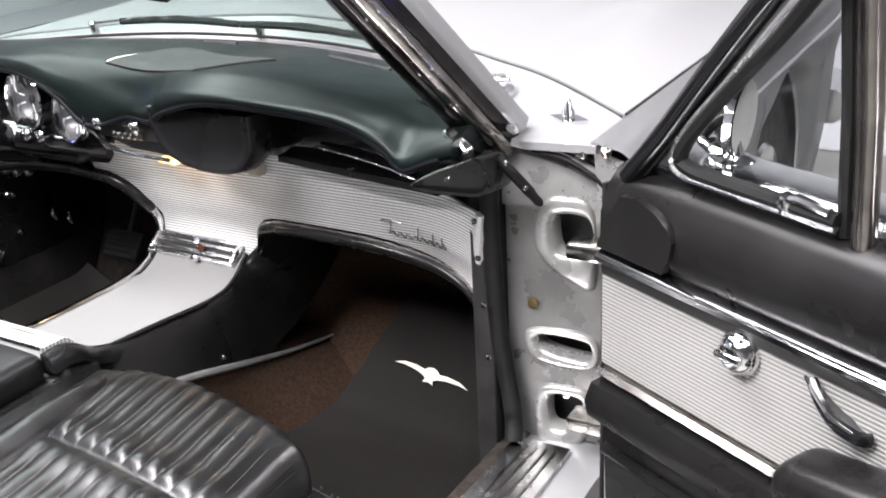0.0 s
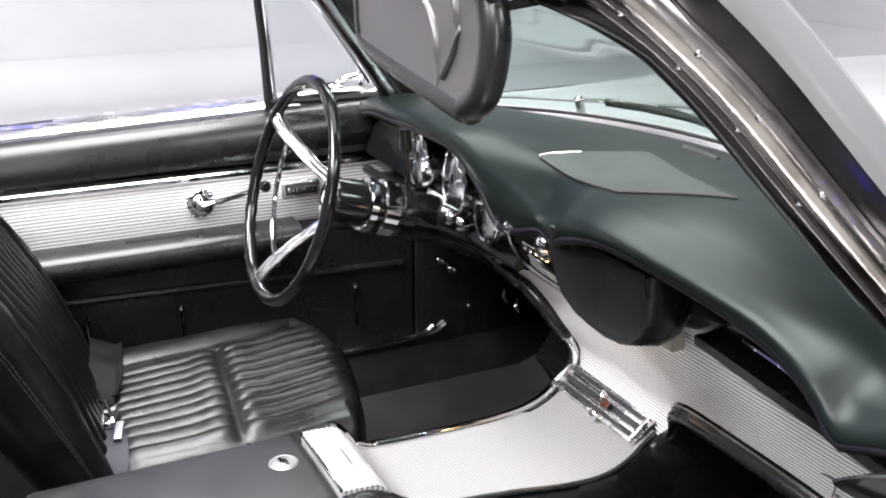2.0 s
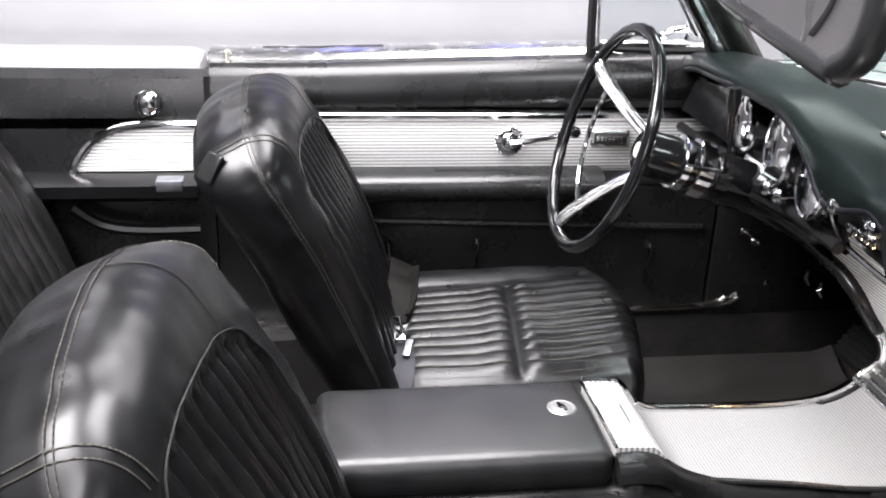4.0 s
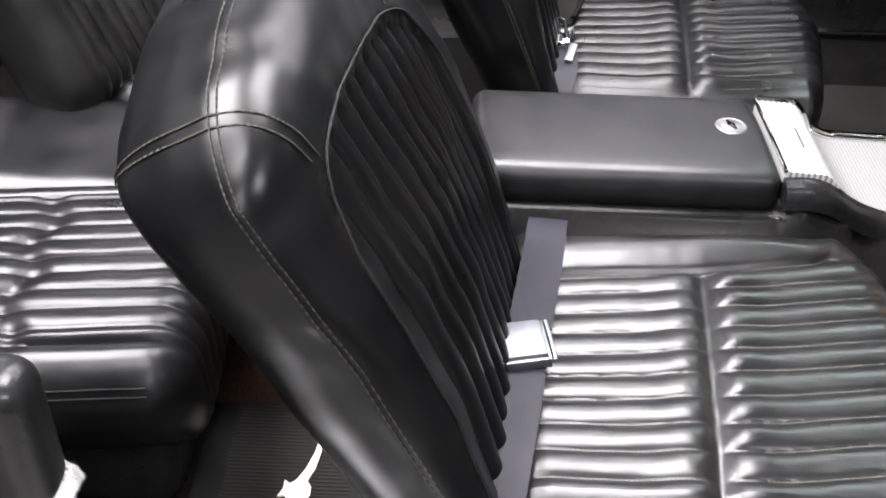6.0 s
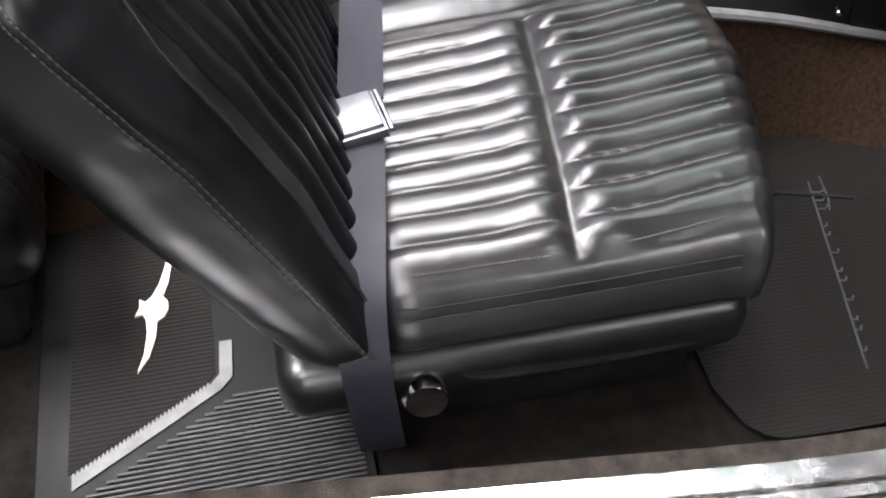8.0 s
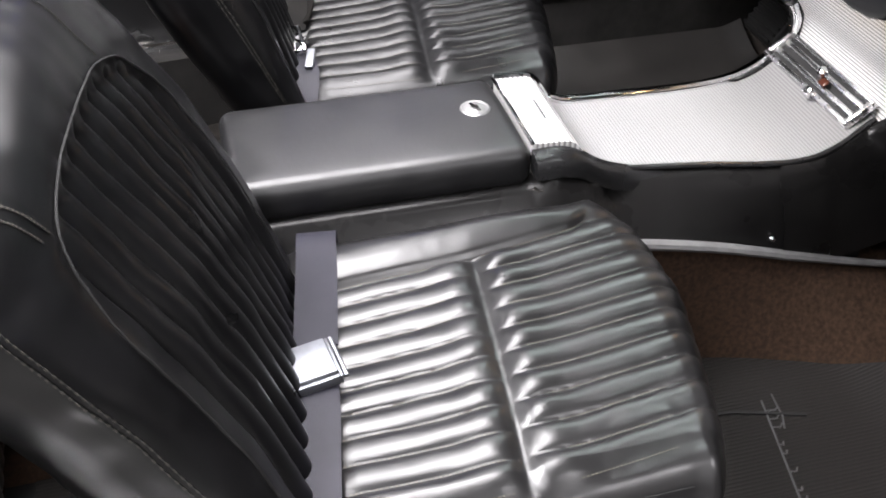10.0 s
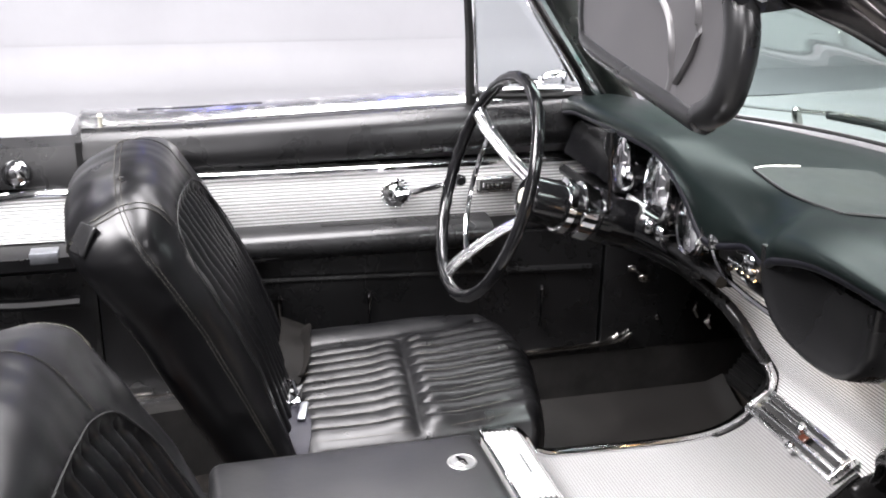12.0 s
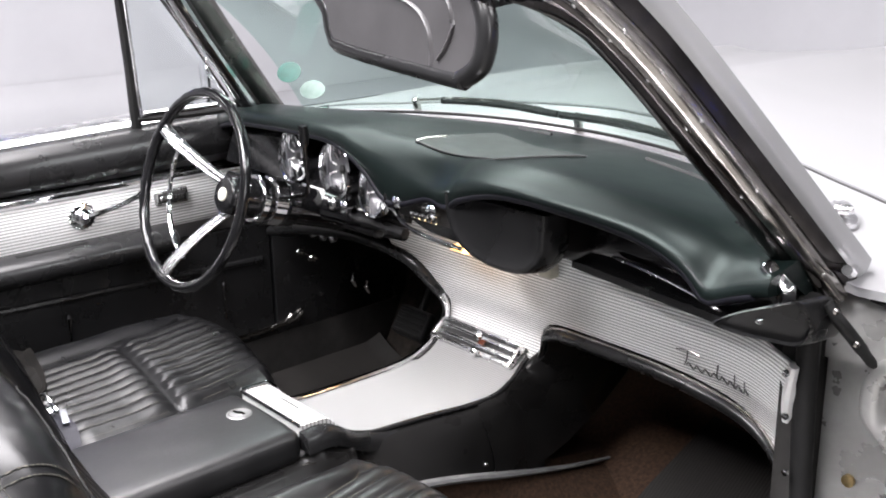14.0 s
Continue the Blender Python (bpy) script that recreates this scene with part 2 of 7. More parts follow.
def glass(name, colour, rough=0.0):
    m = bpy.data.materials.new(name)
    m.use_nodes = True
    t = m.node_tree
    t.nodes.clear()
    out = t.nodes.new("ShaderNodeOutputMaterial")
    clear = t.nodes.new("ShaderNodeBsdfTransparent")
    clear.inputs[0].default_value = (*colour, 1)
    gloss = t.nodes.new("ShaderNodeBsdfGlossy")
    gloss.inputs["Roughness"].default_value = rough
    edge = t.nodes.new("ShaderNodeLayerWeight")
    edge.inputs[0].default_value = 0.5
    power = t.nodes.new("ShaderNodeMath")
    power.operation = "POWER"
    power.inputs[1].default_value = 5.0
    fres = t.nodes.new("ShaderNodeMapRange")
    fres.inputs["To Min"].default_value, fres.inputs["To Max"].default_value = 0.03, 0.6
    t.links.new(edge.outputs["Facing"], power.inputs[0])
    t.links.new(power.outputs[0], fres.inputs["Value"])
    mix = t.nodes.new("ShaderNodeMixShader")
    t.links.new(fres.outputs[0], mix.inputs[0])
    t.links.new(clear.outputs[0], mix.inputs[1])
    t.links.new(gloss.outputs[0], mix.inputs[2])
    t.links.new(mix.outputs[0], out.inputs[0])
    return m


GREEN_GLASS = glass("green_tinted_glass", (0.875, 0.955, 0.93))
CLEAR_GLASS = glass("clear_glass", (0.93, 0.95, 0.95))


def glow(name, colour, strength):
    m = material(name, colour, 0.4)
    b = m.node_tree.nodes["Principled BSDF"]
    b.inputs["Emission Color"].default_value = (*colour, 1)
    b.inputs["Emission Strength"].default_value = strength
    return m


COURTESY = glow("courtesy_lamp_lens", (1.0, 0.62, 0.25), 2.5)

# ---- mesh helpers ----
V = Vector
BASE = {}


def thing(name, at, label, category, group="", kind=""):
    """An Empty at the base of a thing."""
    ob = new(name)
    ob.empty_display_size = 0.05
    ob.location = V(at) * K
    BASE[ob] = V(at)
    return tagged(ob, label, category, group, kind)


def part(name, bm, mat, parent=None, label="", angle=38, flip=True):
    """Links a bmesh as one mesh object, under a thing or a part."""
    if flip:
        bmesh.ops.recalc_face_normals(bm, faces=bm.faces)
    base = BASE.get(parent, V((0, 0, 0)))
    for v in bm.verts:
        v.co = (v.co - base) * K
    for f in bm.faces:
        f.smooth = True
    limit = radians(angle)
    for e in bm.edges:
        e.smooth = not (len(e.link_faces) == 2 and e.calc_face_angle(0) > limit)
    me = bpy.data.meshes.new(name)
    bm.to_mesh(me)
    bm.free()
    me.materials.append(mat)
    ob = new(name, me)
    ob.parent = parent
    BASE[ob] = base
    if label:
        ob["label"] = label
    return ob


def whole(name, bm, mat, label, category, group="", kind="", at=None, angle=38):
    """A thing of one mesh."""
    cos = [v.co for v in bm.verts]
    if at is None:
        at = V((sum(c.x for c in cos) / len(cos), sum(c.y for c in cos) / len(cos), min(c.z for c in cos)))
    ob = part(name, bm, mat, None, "", angle)
    off = V(at) * K
    for v in ob.data.vertices:
        v.co -= off
    ob.location = off
    BASE[ob] = V(at)
    return tagged(ob, label, category, group, kind)


def box(x0, x1, y0, y1, z0, z1, r=0.0, seg=2):
    bm = bmesh.new()
    bmesh.ops.create_cube(bm, size=1)
    for v in bm.verts:
        v.co = V((x0 if v.co.x < 0 else x1, y0 if v.co.y < 0 else y1, z0 if v.co.z < 0 else z1))
    if r:
        bmesh.ops.bevel(bm, geom=list(bm.edges), offset=r, segments=seg, profile=0.5, affect="EDGES")
    return bm


def pillow(size, r, n, disp=None, place=Matrix()):
    """A rounded block, centred, with its faces divided and pushed by disp(p, normal)."""
    sx, sy, sz = (c / 2 for c in size)
    r = min(r, sx, sy, sz)
    bm = bmesh.new()
    seen = {}

    def vert(p):
        key = tuple(round(c, 6) for c in p)
        if key not in seen:
            q = V((max(-sx + r, min(sx - r, p[0])), max(-sy + r, min(sy - r, p[1])), max(-sz + r, min(sz - r, p[2]))))
            d = V(p) - q
            nrm = d.normalized() if d.length > 1e-9 else V((0, 0, 1))
            w = q + nrm * r
            if disp:
                w = w + disp(w, nrm)
            seen[key] = bm.verts.new(place @ w)
        return seen[key]

    def axis(h, k):
        # finer towards the rounded edges
        inner = [-h + r + (2 * h - 2 * r) * i / k for i in range(k + 1)]
        rim = [-h + r * (1 - math.cos(i / 6 * math.pi / 2)) for i in range(6)]
        return rim + inner + [-c for c in reversed(rim)]

    ax, ay, az = axis(sx, n[0]), axis(sy, n[1]), axis(sz, n[2])
    for (a, b, c, cs) in ((ax, ay, 2, (-sz, sz)), (ax, az, 1, (-sy, sy)), (ay, az, 0, (-sx, sx))):
        for fixed in cs:
            for i in range(len(a) - 1):
                for j in range(len(b) - 1):
                    quad = []
                    for u, w in ((a[i], b[j]), (a[i + 1], b[j]), (a[i + 1], b[j + 1]), (a[i], b[j + 1])):
                        p = [0, 0, 0]
                        rest = [k for k in range(3) if k != c]
                        p[rest[0]], p[rest[1]], p[c] = u, w, fixed
                        quad.append(vert(p))
                    if len(set(quad)) == 4:
                        try:
                            bm.faces.new(quad)
                        except ValueError:
                            pass
    return bm


def loft(rings, closed=True, cap=True):
    bm = bmesh.new()
    vs = [[bm.verts.new(p) for p in ring] for ring in rings]
    m = len(vs[0])
    for a, b in zip(vs, vs[1:]):
        for i in range(m if closed else m - 1):
            bm.faces.new((a[i], a[(i + 1) % m], b[(i + 1) % m], b[i]))
    if cap and closed:
        bm.faces.new(list(reversed(vs[0])))
        bm.faces.new(vs[-1])
    return bm


def smooth_path(pts, n=6, closed=False):
    """Catmull-Rom through points."""
    pts = [V(p) for p in pts]
    out = []
    m = len(pts)
    for i in range(m if closed else m - 1):
        if closed:
            p0, p1, p2, p3 = pts[i - 1], pts[i], pts[(i + 1) % m], pts[(i + 2) % m]
        else:
            p0, p1, p2, p3 = pts[max(i - 1, 0)], pts[i], pts[i + 1], pts[min(i + 2, m - 1)]
        for k in range(n):
            t = k / n
            out.append(0.5 * ((2 * p1) + (p2 - p0) * t + (2 * p0 - 5 * p1 + 4 * p2 - p3) * t * t + (3 * p1 - p0 - 3 * p2 + p3) * t ** 3))
    if not closed:
        out.append(pts[-1])
    return out


def tube(pts, r, n=8, closed=False, up=V((0, 0, 1)), flat=1.0):
    """A rod along points; r a number or a list; flat squeezes it along up."""
    pts = [V(p) for p in pts]
    rings = []
    m = len(pts)
    for i, p in enumerate(pts):
        d = (pts[(i + 1) % m] - pts[i - 1]) if closed else (pts[min(i + 1, m - 1)] - pts[max(i - 1, 0)])
        d = d.normalized() if d.length > 1e-9 else V((0, 1, 0))
        side = d.cross(up)
        side = side.normalized() if side.length > 1e-4 else d.orthogonal().normalized()
        top = side.cross(d).normalized()
        rr = r[i] if isinstance(r, (list, tuple)) else r
        rings.append([p + side * math.cos(k * 2 * math.pi / n) * rr + top * math.sin(k * 2 * math.pi / n) * rr * flat for k in range(n)])
    if closed:
        rings.append(rings[0])
        bm = loft(rings, True, False)
        bmesh.ops.remove_doubles(bm, verts=bm.verts, dist=1e-6)
        return bm
    return loft(rings)


def lathe(prof, at, axis, n=32):
    """A turned piece: (radius, height) along an axis from a point."""
    axis = V(axis).normalized()
    a = axis.orthogonal().normalized()
    b = axis.cross(a)
    rings = [[V(at) + axis * h + (a * math.cos(k * 2 * math.pi / n) + b * math.sin(k * 2 * math.pi / n)) * max(r, 1e-4) for k in range(n)] for r, h in prof]
    return loft(rings)


def prism(pts, vec, bevel=0.0, seg=2):
    """A flat outline pushed along vec."""
    bm = bmesh.new()
    a = [bm.verts.new(V(p)) for p in pts]
    b = [bm.verts.new(V(p) + V(vec)) for p in pts]
    m = len(a)
    bm.faces.new(list(reversed(a)))
    bm.faces.new(b)
    for i in range(m):
        bm.faces.new((a[i], a[(i + 1) % m], b[(i + 1) % m], b[i]))
    if bevel:
        sharp = [e for e in bm.edges if len(e.link_faces) == 2 and e.calc_face_angle(0) > 0.6]
        bmesh.ops.bevel(bm, geom=sharp, offset=bevel, segments=seg, profile=0.5, affect="EDGES")
    return bm


def sheet(f, nu, nv, thick, out=None):
    """A curved plate f(u, v) with thickness along out (a vector) or its own normals."""
    top = [[V(f(i / nu, j / nv)) for j in range(nv + 1)] for i in range(nu + 1)]
    low = []
    for i in range(nu + 1):
        row = []
        for j in range(nv + 1):
            if out is not None:
                nrm = V(out)
            else:
                du = top[min(i + 1, nu)][j] - top[max(i - 1, 0)][j]
                dv = top[i][min(j + 1, nv)] - top[i][max(j - 1, 0)]
                nrm = du.cross(dv).normalized()
            row.append(top[i][j] - nrm * thick)
        low.append(row)
    bm = bmesh.new()
    a = [[bm.verts.new(p) for p in row] for row in top]
    b = [[bm.verts.new(p) for p in row] for row in low]
    for i in range(nu):
        for j in range(nv):
            bm.faces.new((a[i][j], a[i + 1][j], a[i + 1][j + 1], a[i][j + 1]))
            bm.faces.new((b[i][j + 1], b[i + 1][j + 1], b[i + 1][j], b[i][j]))
    for i in range(nu):
        bm.faces.new((a[i + 1][0], a[i][0], b[i][0], b[i + 1][0]))
        bm.faces.new((a[i][nv], a[i + 1][nv], b[i + 1][nv], b[i][nv]))
    for j in range(nv):
        bm.faces.new((a[0][j], a[0][j + 1], b[0][j + 1], b[0][j]))
        bm.faces.new((a[nu][j + 1], a[nu][j], b[nu][j], b[nu][j + 1]))
    return bm


def merged(*bms):
    """Several pieces of one part in one mesh."""
    out = bmesh.new()
    for bm in bms:
        me = bpy.data.meshes.new("tmp")
        bm.to_mesh(me)
        bm.free()
        out.from_mesh(me)
        bpy.data.meshes.remove(me)
    return out


def moved(bm, m):
    bmesh.ops.transform(bm, matrix=m, verts=bm.verts)
    return bm


def table(rows, x, col=1):
    """Smooth reading of a table of rows (x, a, b, ...)."""
    if x <= rows[0][0]:
        return rows[0][col]
    if x >= rows[-1][0]:
        return rows[-1][col]
    for i in range(len(rows) - 1):
        if rows[i][0] <= x <= rows[i + 1][0]:
            x1, x2, y1, y2 = rows[i][0], rows[i + 1][0], rows[i][col], rows[i + 1][col]
            m1 = (rows[i + 1][col] - rows[max(i - 1, 0)][col]) / (rows[i + 1][0] - rows[max(i - 1, 0)][0])
            m2 = (rows[min(i + 2, len(rows) - 1)][col] - y1) / (rows[min(i + 2, len(rows) - 1)][0] - x1)
            h = x2 - x1
            t = (x - x1) / h
            return (2 * t ** 3 - 3 * t * t + 1) * y1 + (t ** 3 - 2 * t * t + t) * h * m1 + (3 * t * t - 2 * t ** 3) * y2 + (t ** 3 - t * t) * h * m2

# ---- the studio ----
floor = tagged(part("floor", box(-9, 9, -9, 9, -0.1, 0.0), FLOOR_PAINT), "pale grey painted studio floor", "floor", kind="structure")
ceiling = tagged(part("ceiling", box(-9, 9, -9, 9, 3.95, 4.05), BASEBOARD), "dark studio ceiling", "ceiling", kind="structure")
WALLS = {"wall_north": (-7.2, 7.2, 6.6, 6.8), "wall_south": (-7.2, 7.2, -6.2, -6.0), "wall_west": (-6.6, -6.4, -6.0, 6.6), "wall_east": (7.0, 7.2, -6.0, 6.6)}
for name, (x0, x1, y0, y1) in WALLS.items():
    # the south wall is never in view; its darkened paint only shapes reflections
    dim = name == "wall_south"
    tagged(part(name, box(x0, x1, y0, y1, 0.0, 3.95), SHADE_WALL if dim else WALL_PAINT), "unseen studio wall behind the camera, darkened as if unlit" if dim else "plain white studio wall", "wall", kind="structure")
tagged(part("baseboard", box(1.2, 6.98, 6.56, 6.597, 0.002, 0.14, 0.006), BASEBOARD), "dark grey baseboard on the studio wall", "baseboard", kind="structure")

# white painted floor with a small cove along the wall ahead of the car
COVE = [(3.4, 0.004), (6.29, 0.005)] + [(6.29 + 0.3 * math.sin(a), 0.305 - 0.3 * math.cos(a)) for a in [k * math.pi / 16 for k in range(1, 9)]]
tagged(part("backdrop_north", loft([[V((x, y, z)) for y, z in COVE] + [V((x, 6.595, 0.003))] for x in (-6.39, 1.1)]), WALL_PAINT), "white painted studio floor with a cove at the wall", "backdrop", kind="structure")
COVE_W = [(-1.25, 0.0045), (-6.09, 0.0055)] + [(-6.09 - 0.3 * math.sin(a), 0.3055 - 0.3 * math.cos(a)) for a in [k * math.pi / 16 for k in range(1, 9)]]
tagged(part("backdrop_west", loft([[V((x, y, z)) for x, z in COVE_W] + [V((-6.395, y, 0.003))] for y in (-5.9, 3.38)]), WALL_PAINT), "white painted studio floor beside the car", "backdrop", kind="structure")

# ---- car body ----
car = thing("convertible_car", (0, 0.6, 0), "silver two-door convertible with its top down and a door open", "car")

# windshield base line, seen from above: x, y, z
SCREEN = [(-0.78, 0.40, 0.905), (-0.70, 0.50, 0.915), (-0.55, 0.63, 0.93), (-0.30, 0.735, 0.94), (0.0, 0.765, 0.945), (0.30, 0.735, 0.94), (0.55, 0.63, 0.93), (0.70, 0.50, 0.91), (0.78, 0.40, 0.895)]


def screen_base(x):
    return V((x, table(SCREEN, x, 1), table(SCREEN, x, 2)))


def screen_point(u, v):
    """u across, v from the base to the header."""
    xb = -0.76 + 1.52 * u
    b = screen_base(xb)
    a = (u - 0.5) * 2
    far = max(0.0, -a) ** 1.5
    t = V(((0.585 + 0.09 * far) * a, 0.13 - 0.06 * abs(a) ** 2.5 + 0.17 * far, 1.275 - 0.012 * a * a))
    p = b.lerp(t, v)
    bow = math.sin(v * math.pi) * 0.025
    return p + V((0, bow, bow * 0.6))


windshield = part("windshield", sheet(lambda u, v: screen_point(0.09 + 0.89 * u, 0.01 + 0.97 * v), 28, 14, 0.005), GREEN_GLASS, car, "green-tinted curved windshield glass")
windshield.visible_shadow = False
part("windshield_seal", tube([screen_point(k / 30, 0.0) + V((0, 0.010, -0.004)) for k in range(31)], 0.0035, 8), RUBBER, car, "black rubber seal")
for side in (-1, 1):
    part("windshield_trim", tube(smooth_path([(side * x, y, z) for x, y, z in ((0.60, 0.625, 0.932), (0.69, 0.565, 0.912), (0.745, 0.505, 0.903), (0.778, 0.440, 0.902), (0.788, 0.405, 0.915))], 6), 0.007, 8), CHROME, car, "bright corner trim of the windshield")

# hood, cowl and fenders
def hood_height(x, y):
    a = abs(x)
    crown = 0.985 - 0.07 * (a / 0.9) ** 2 - 0.015 * max(0.0, y - 1.2)
    ridge = 0.03 * math.exp(-((a - 0.70) / 0.09) ** 2) * min(1.0, max(0.0, (y - 0.6) / 0.8))
    bulge = 0.035 * math.exp(-(x / 0.20) ** 2) * min(1.0, max(0.0, (y - 0.85) / 0.5))
    return crown + ridge + bulge


def hood_back(x):
    return table([(0.0, 0.93), (0.3, 0.90), (0.45, 0.838), (0.589, 0.775), (0.762, 0.695), (0.873, 0.625), (0.90, 0.605)], abs(x))


def hood_point(u, v):
    x = -0.885 + 1.77 * u
    y0 = hood_back(x)
    y = y0 + (2.55 - y0) * v
    z = hood_height(x, y)
    if v > 0.9:
        z -= 0.10 * ((v - 0.9) / 0.1) ** 2
    return (x, y, z - 0.035 + 0.006)


part("hood", sheet(hood_point, 60, 44, 0.012, (0, 0, 1)), PAINT, car, "smooth silver hood")


def cowl_point(u, v):
    x = -0.90 + 1.80 * u
    a = min(abs(x), 0.76)
    b = screen_base(a if x > 0 else -a)
    y0 = b.y + 0.012 + max(0.0, abs(x) - 0.76) * 0.12
    y1 = max(hood_back(x) - 0.006, y0 + 0.02)
    y = y0 + (y1 - y0) * v
    z = (b.z - 0.015) * (1 - v) + (hood_height(x, y1) - 0.034) * v
    return (x, y, z)


part("cowl", sheet(cowl_point, 48, 6, 0.012, (0, 0, 1)), PAINT, car)
part("hood_gap", tube([(x, hood_back(x) - 0.003, hood_height(x, hood_back(x)) - 0.0345) for x in [-0.88 + 1.76 * k / 60 for k in range(61)]], 0.003, 6), DARK, car, "dark shut line behind the hood")
for side in (-1, 1):
    part("hood_gap", tube([(side * 0.887, y, hood_height(0.885, y) - 0.0295) for y in [0.62 + 0.1 * k for k in range(19)]], 0.003, 6), DARK, car)


def fender(side):
    """The outer side of the front fender, with the wheel opening."""
    wheel_y, wheel_z, wheel_r = 1.60, 0.36, 0.37
    bm = bmesh.new()
    ny = 84
    rows = []
    for i in range(ny + 1):
        y = 0.462 + 2.19 * i / ny
        low = 0.20
        d = abs(y - wheel_y)
        if d < wheel_r:
            low = max(low, wheel_z + math.sqrt(wheel_r ** 2 - d * d))
        top = hood_height(0.885, y) - 0.030
        prof = []
        for j in range(19):
            s = j / 18
            z = low + (top - 0.042 - low) * s
            prof.append((0.957 - 0.05 * (1 - s) ** 3 + 0.014 * math.exp(-((z - 0.74) / 0.05) ** 2), z))
        prof += [(0.922 + 0.035 * math.cos(k * math.pi / 12), top - 0.042 + 0.034 * math.sin(k * math.pi / 12)) for k in range(1, 7)]
        prof += [(0.905, top - 0.004), (0.889, top)]
        nz = len(prof) - 1
        rows.append([bm.verts.new((side * (x - 0.10 * max(0.0, (y - 2.0) / 0.65) ** 2), y, z)) for x, z in prof])
    for a, b in zip(rows, rows[1:]):
        for j in range(nz):
            bm.faces.new((a[j], a[j + 1], b[j + 1], b[j]))
    geom = bmesh.ops.solidify(bm, geom=list(bm.faces), thickness=0.012)
    return bm


for side in (-1, 1):
    part("front_fender", fender(side), PAINT, car, "silver front fender with a wheel opening", angle=75)
    tyre = part("wheel", lathe([(0.20, -0.09), (0.30, -0.10), (0.345, -0.08), (0.355, -0.03), (0.355, 0.03), (0.345, 0.08), (0.30, 0.10), (0.20, 0.09)], (side * 0.80, 1.60, 0.357), (side, 0, 0), 40), RUBBER, car, "black tyre")
    part("wheel_cover", lathe([(0.20, 0.07), (0.205, 0.085), (0.19, 0.10), (0.12, 0.105), (0.05, 0.125), (0.01, 0.127)], (side * 0.80, 1.60, 0.357), (side, 0, 0), 36), CHROME, tyre, "chrome wheel cover")
    part("fender_trim", tube([(side * (0.962 - 0.10 * max(0, (y - 2.0) / 0.65) ** 2), y, 0.80 - 0.01 * (y - 0.5)) for y in [0.55 + 0.12 * k for k in range(18)]], 0.007, 6), CHROME, car)
part("nose", pillow((1.72, 0.30, 0.60), 0.10, (16, 5, 8), lambda p, n: V((0, -0.10 * (p.x / 0.86) ** 2, 0)), pose(0, 2.50, 0.57)), PAINT, car, "silver nose panel")
part("front_bumper", tube(smooth_path([(-0.93, 2.3, 0.48), (-0.86, 2.62, 0.48), (-0.4, 2.74, 0.47), (0.4, 2.74, 0.47), (0.86, 2.62, 0.48), (0.93, 2.3, 0.48)]), 0.055, 10), CHROME, car)
part("bulkhead", box(-0.72, 0.72, 0.98, 1.0, 0.15, 0.86), DARK, car)

# chrome ornaments on the cowl
def ornament(at, s):
    x, y, z = at
    base = prism([(x + s * a, y + s * b, z) for a, b in ((-0.036, 0.006), (0.004, -0.026), (0.036, -0.004), (-0.002, 0.026))], (0, 0, 0.007), 0.002)
    stem = lathe([(0.011 * s, 0.004), (0.010 * s, 0.018 * s), (0.006 * s, 0.024 * s), (0.006 * s, 0.030 * s), (0.003 * s, 0.036 * s)], at, (0, 0, 1), 14)
    return merged(base, stem)


part("cowl_ornament", ornament((0.816, 0.553, 0.887), 1.0), CHROME, car, "small chrome ornament")
part("washer_jet", merged(pillow((0.030, 0.090, 0.016), 0.008, (4, 8, 3), lambda p, n: V((-p.x * 0.35 * max(0, p.y / 0.045), 0, -0.008 * max(0, p.y / 0.045))), pose(0.652, 0.640, 0.926, -6, 0, 34)), prism([(0.652 + 0.030 * math.cos(a) - 0.03 * math.sin(a), 0.637 + 0.045 * math.sin(a), 0.907) for a in [k * math.pi / 8 for k in range(16)]], (0, 0, 0.007), 0.002)), SATIN_CHROME, car, "bright teardrop washer jet")


# wipers lying low on the glass
def wiper(pivot, heel, tip):
    """Arm from its pivot to the middle of a blade with a sprung back."""
    p, a, b = V(pivot), V(heel), V(tip)
    mid = a.lerp(b, 0.5) + V((0, 0.004, 0.010))
    arm = part("wiper", merged(tube([p, p.lerp(mid, 0.5) + V((0, 0, 0.006)), mid], [0.006, 0.005, 0.0035], 8, flat=0.6), lathe([(0.009, -0.03), (0.009, 0.002), (0.006, 0.005), (0.002, 0.006)], p, (0, -0.3, 1), 14)), STEEL, car, "dull metal windshield wiper")
    part("wiper_blade", tube([a, a.lerp(b, 0.33) + V((0, 0.004, 0.005)), a.lerp(b, 0.66) + V((0, 0.004, 0.005)), b], 0.0055, 6, flat=1.5), RUBBER, arm, "black wiper blade")
    part("blade_back", tube([a.lerp(b, 0.12) + V((0, 0.001, 0.009)), a.lerp(b, 0.5) + V((0, 0.004, 0.014)), a.lerp(b, 0.88) + V((0, 0.001, 0.009))], 0.0022, 6), STEEL, arm)


wiper((-0.42, 0.735, 0.955), (-0.34, 0.745, 0.962), (-0.03, 0.782, 0.962))
wiper((0.02, 0.785, 0.958), (-0.02, 0.778, 0.963), (0.33, 0.748, 0.957))


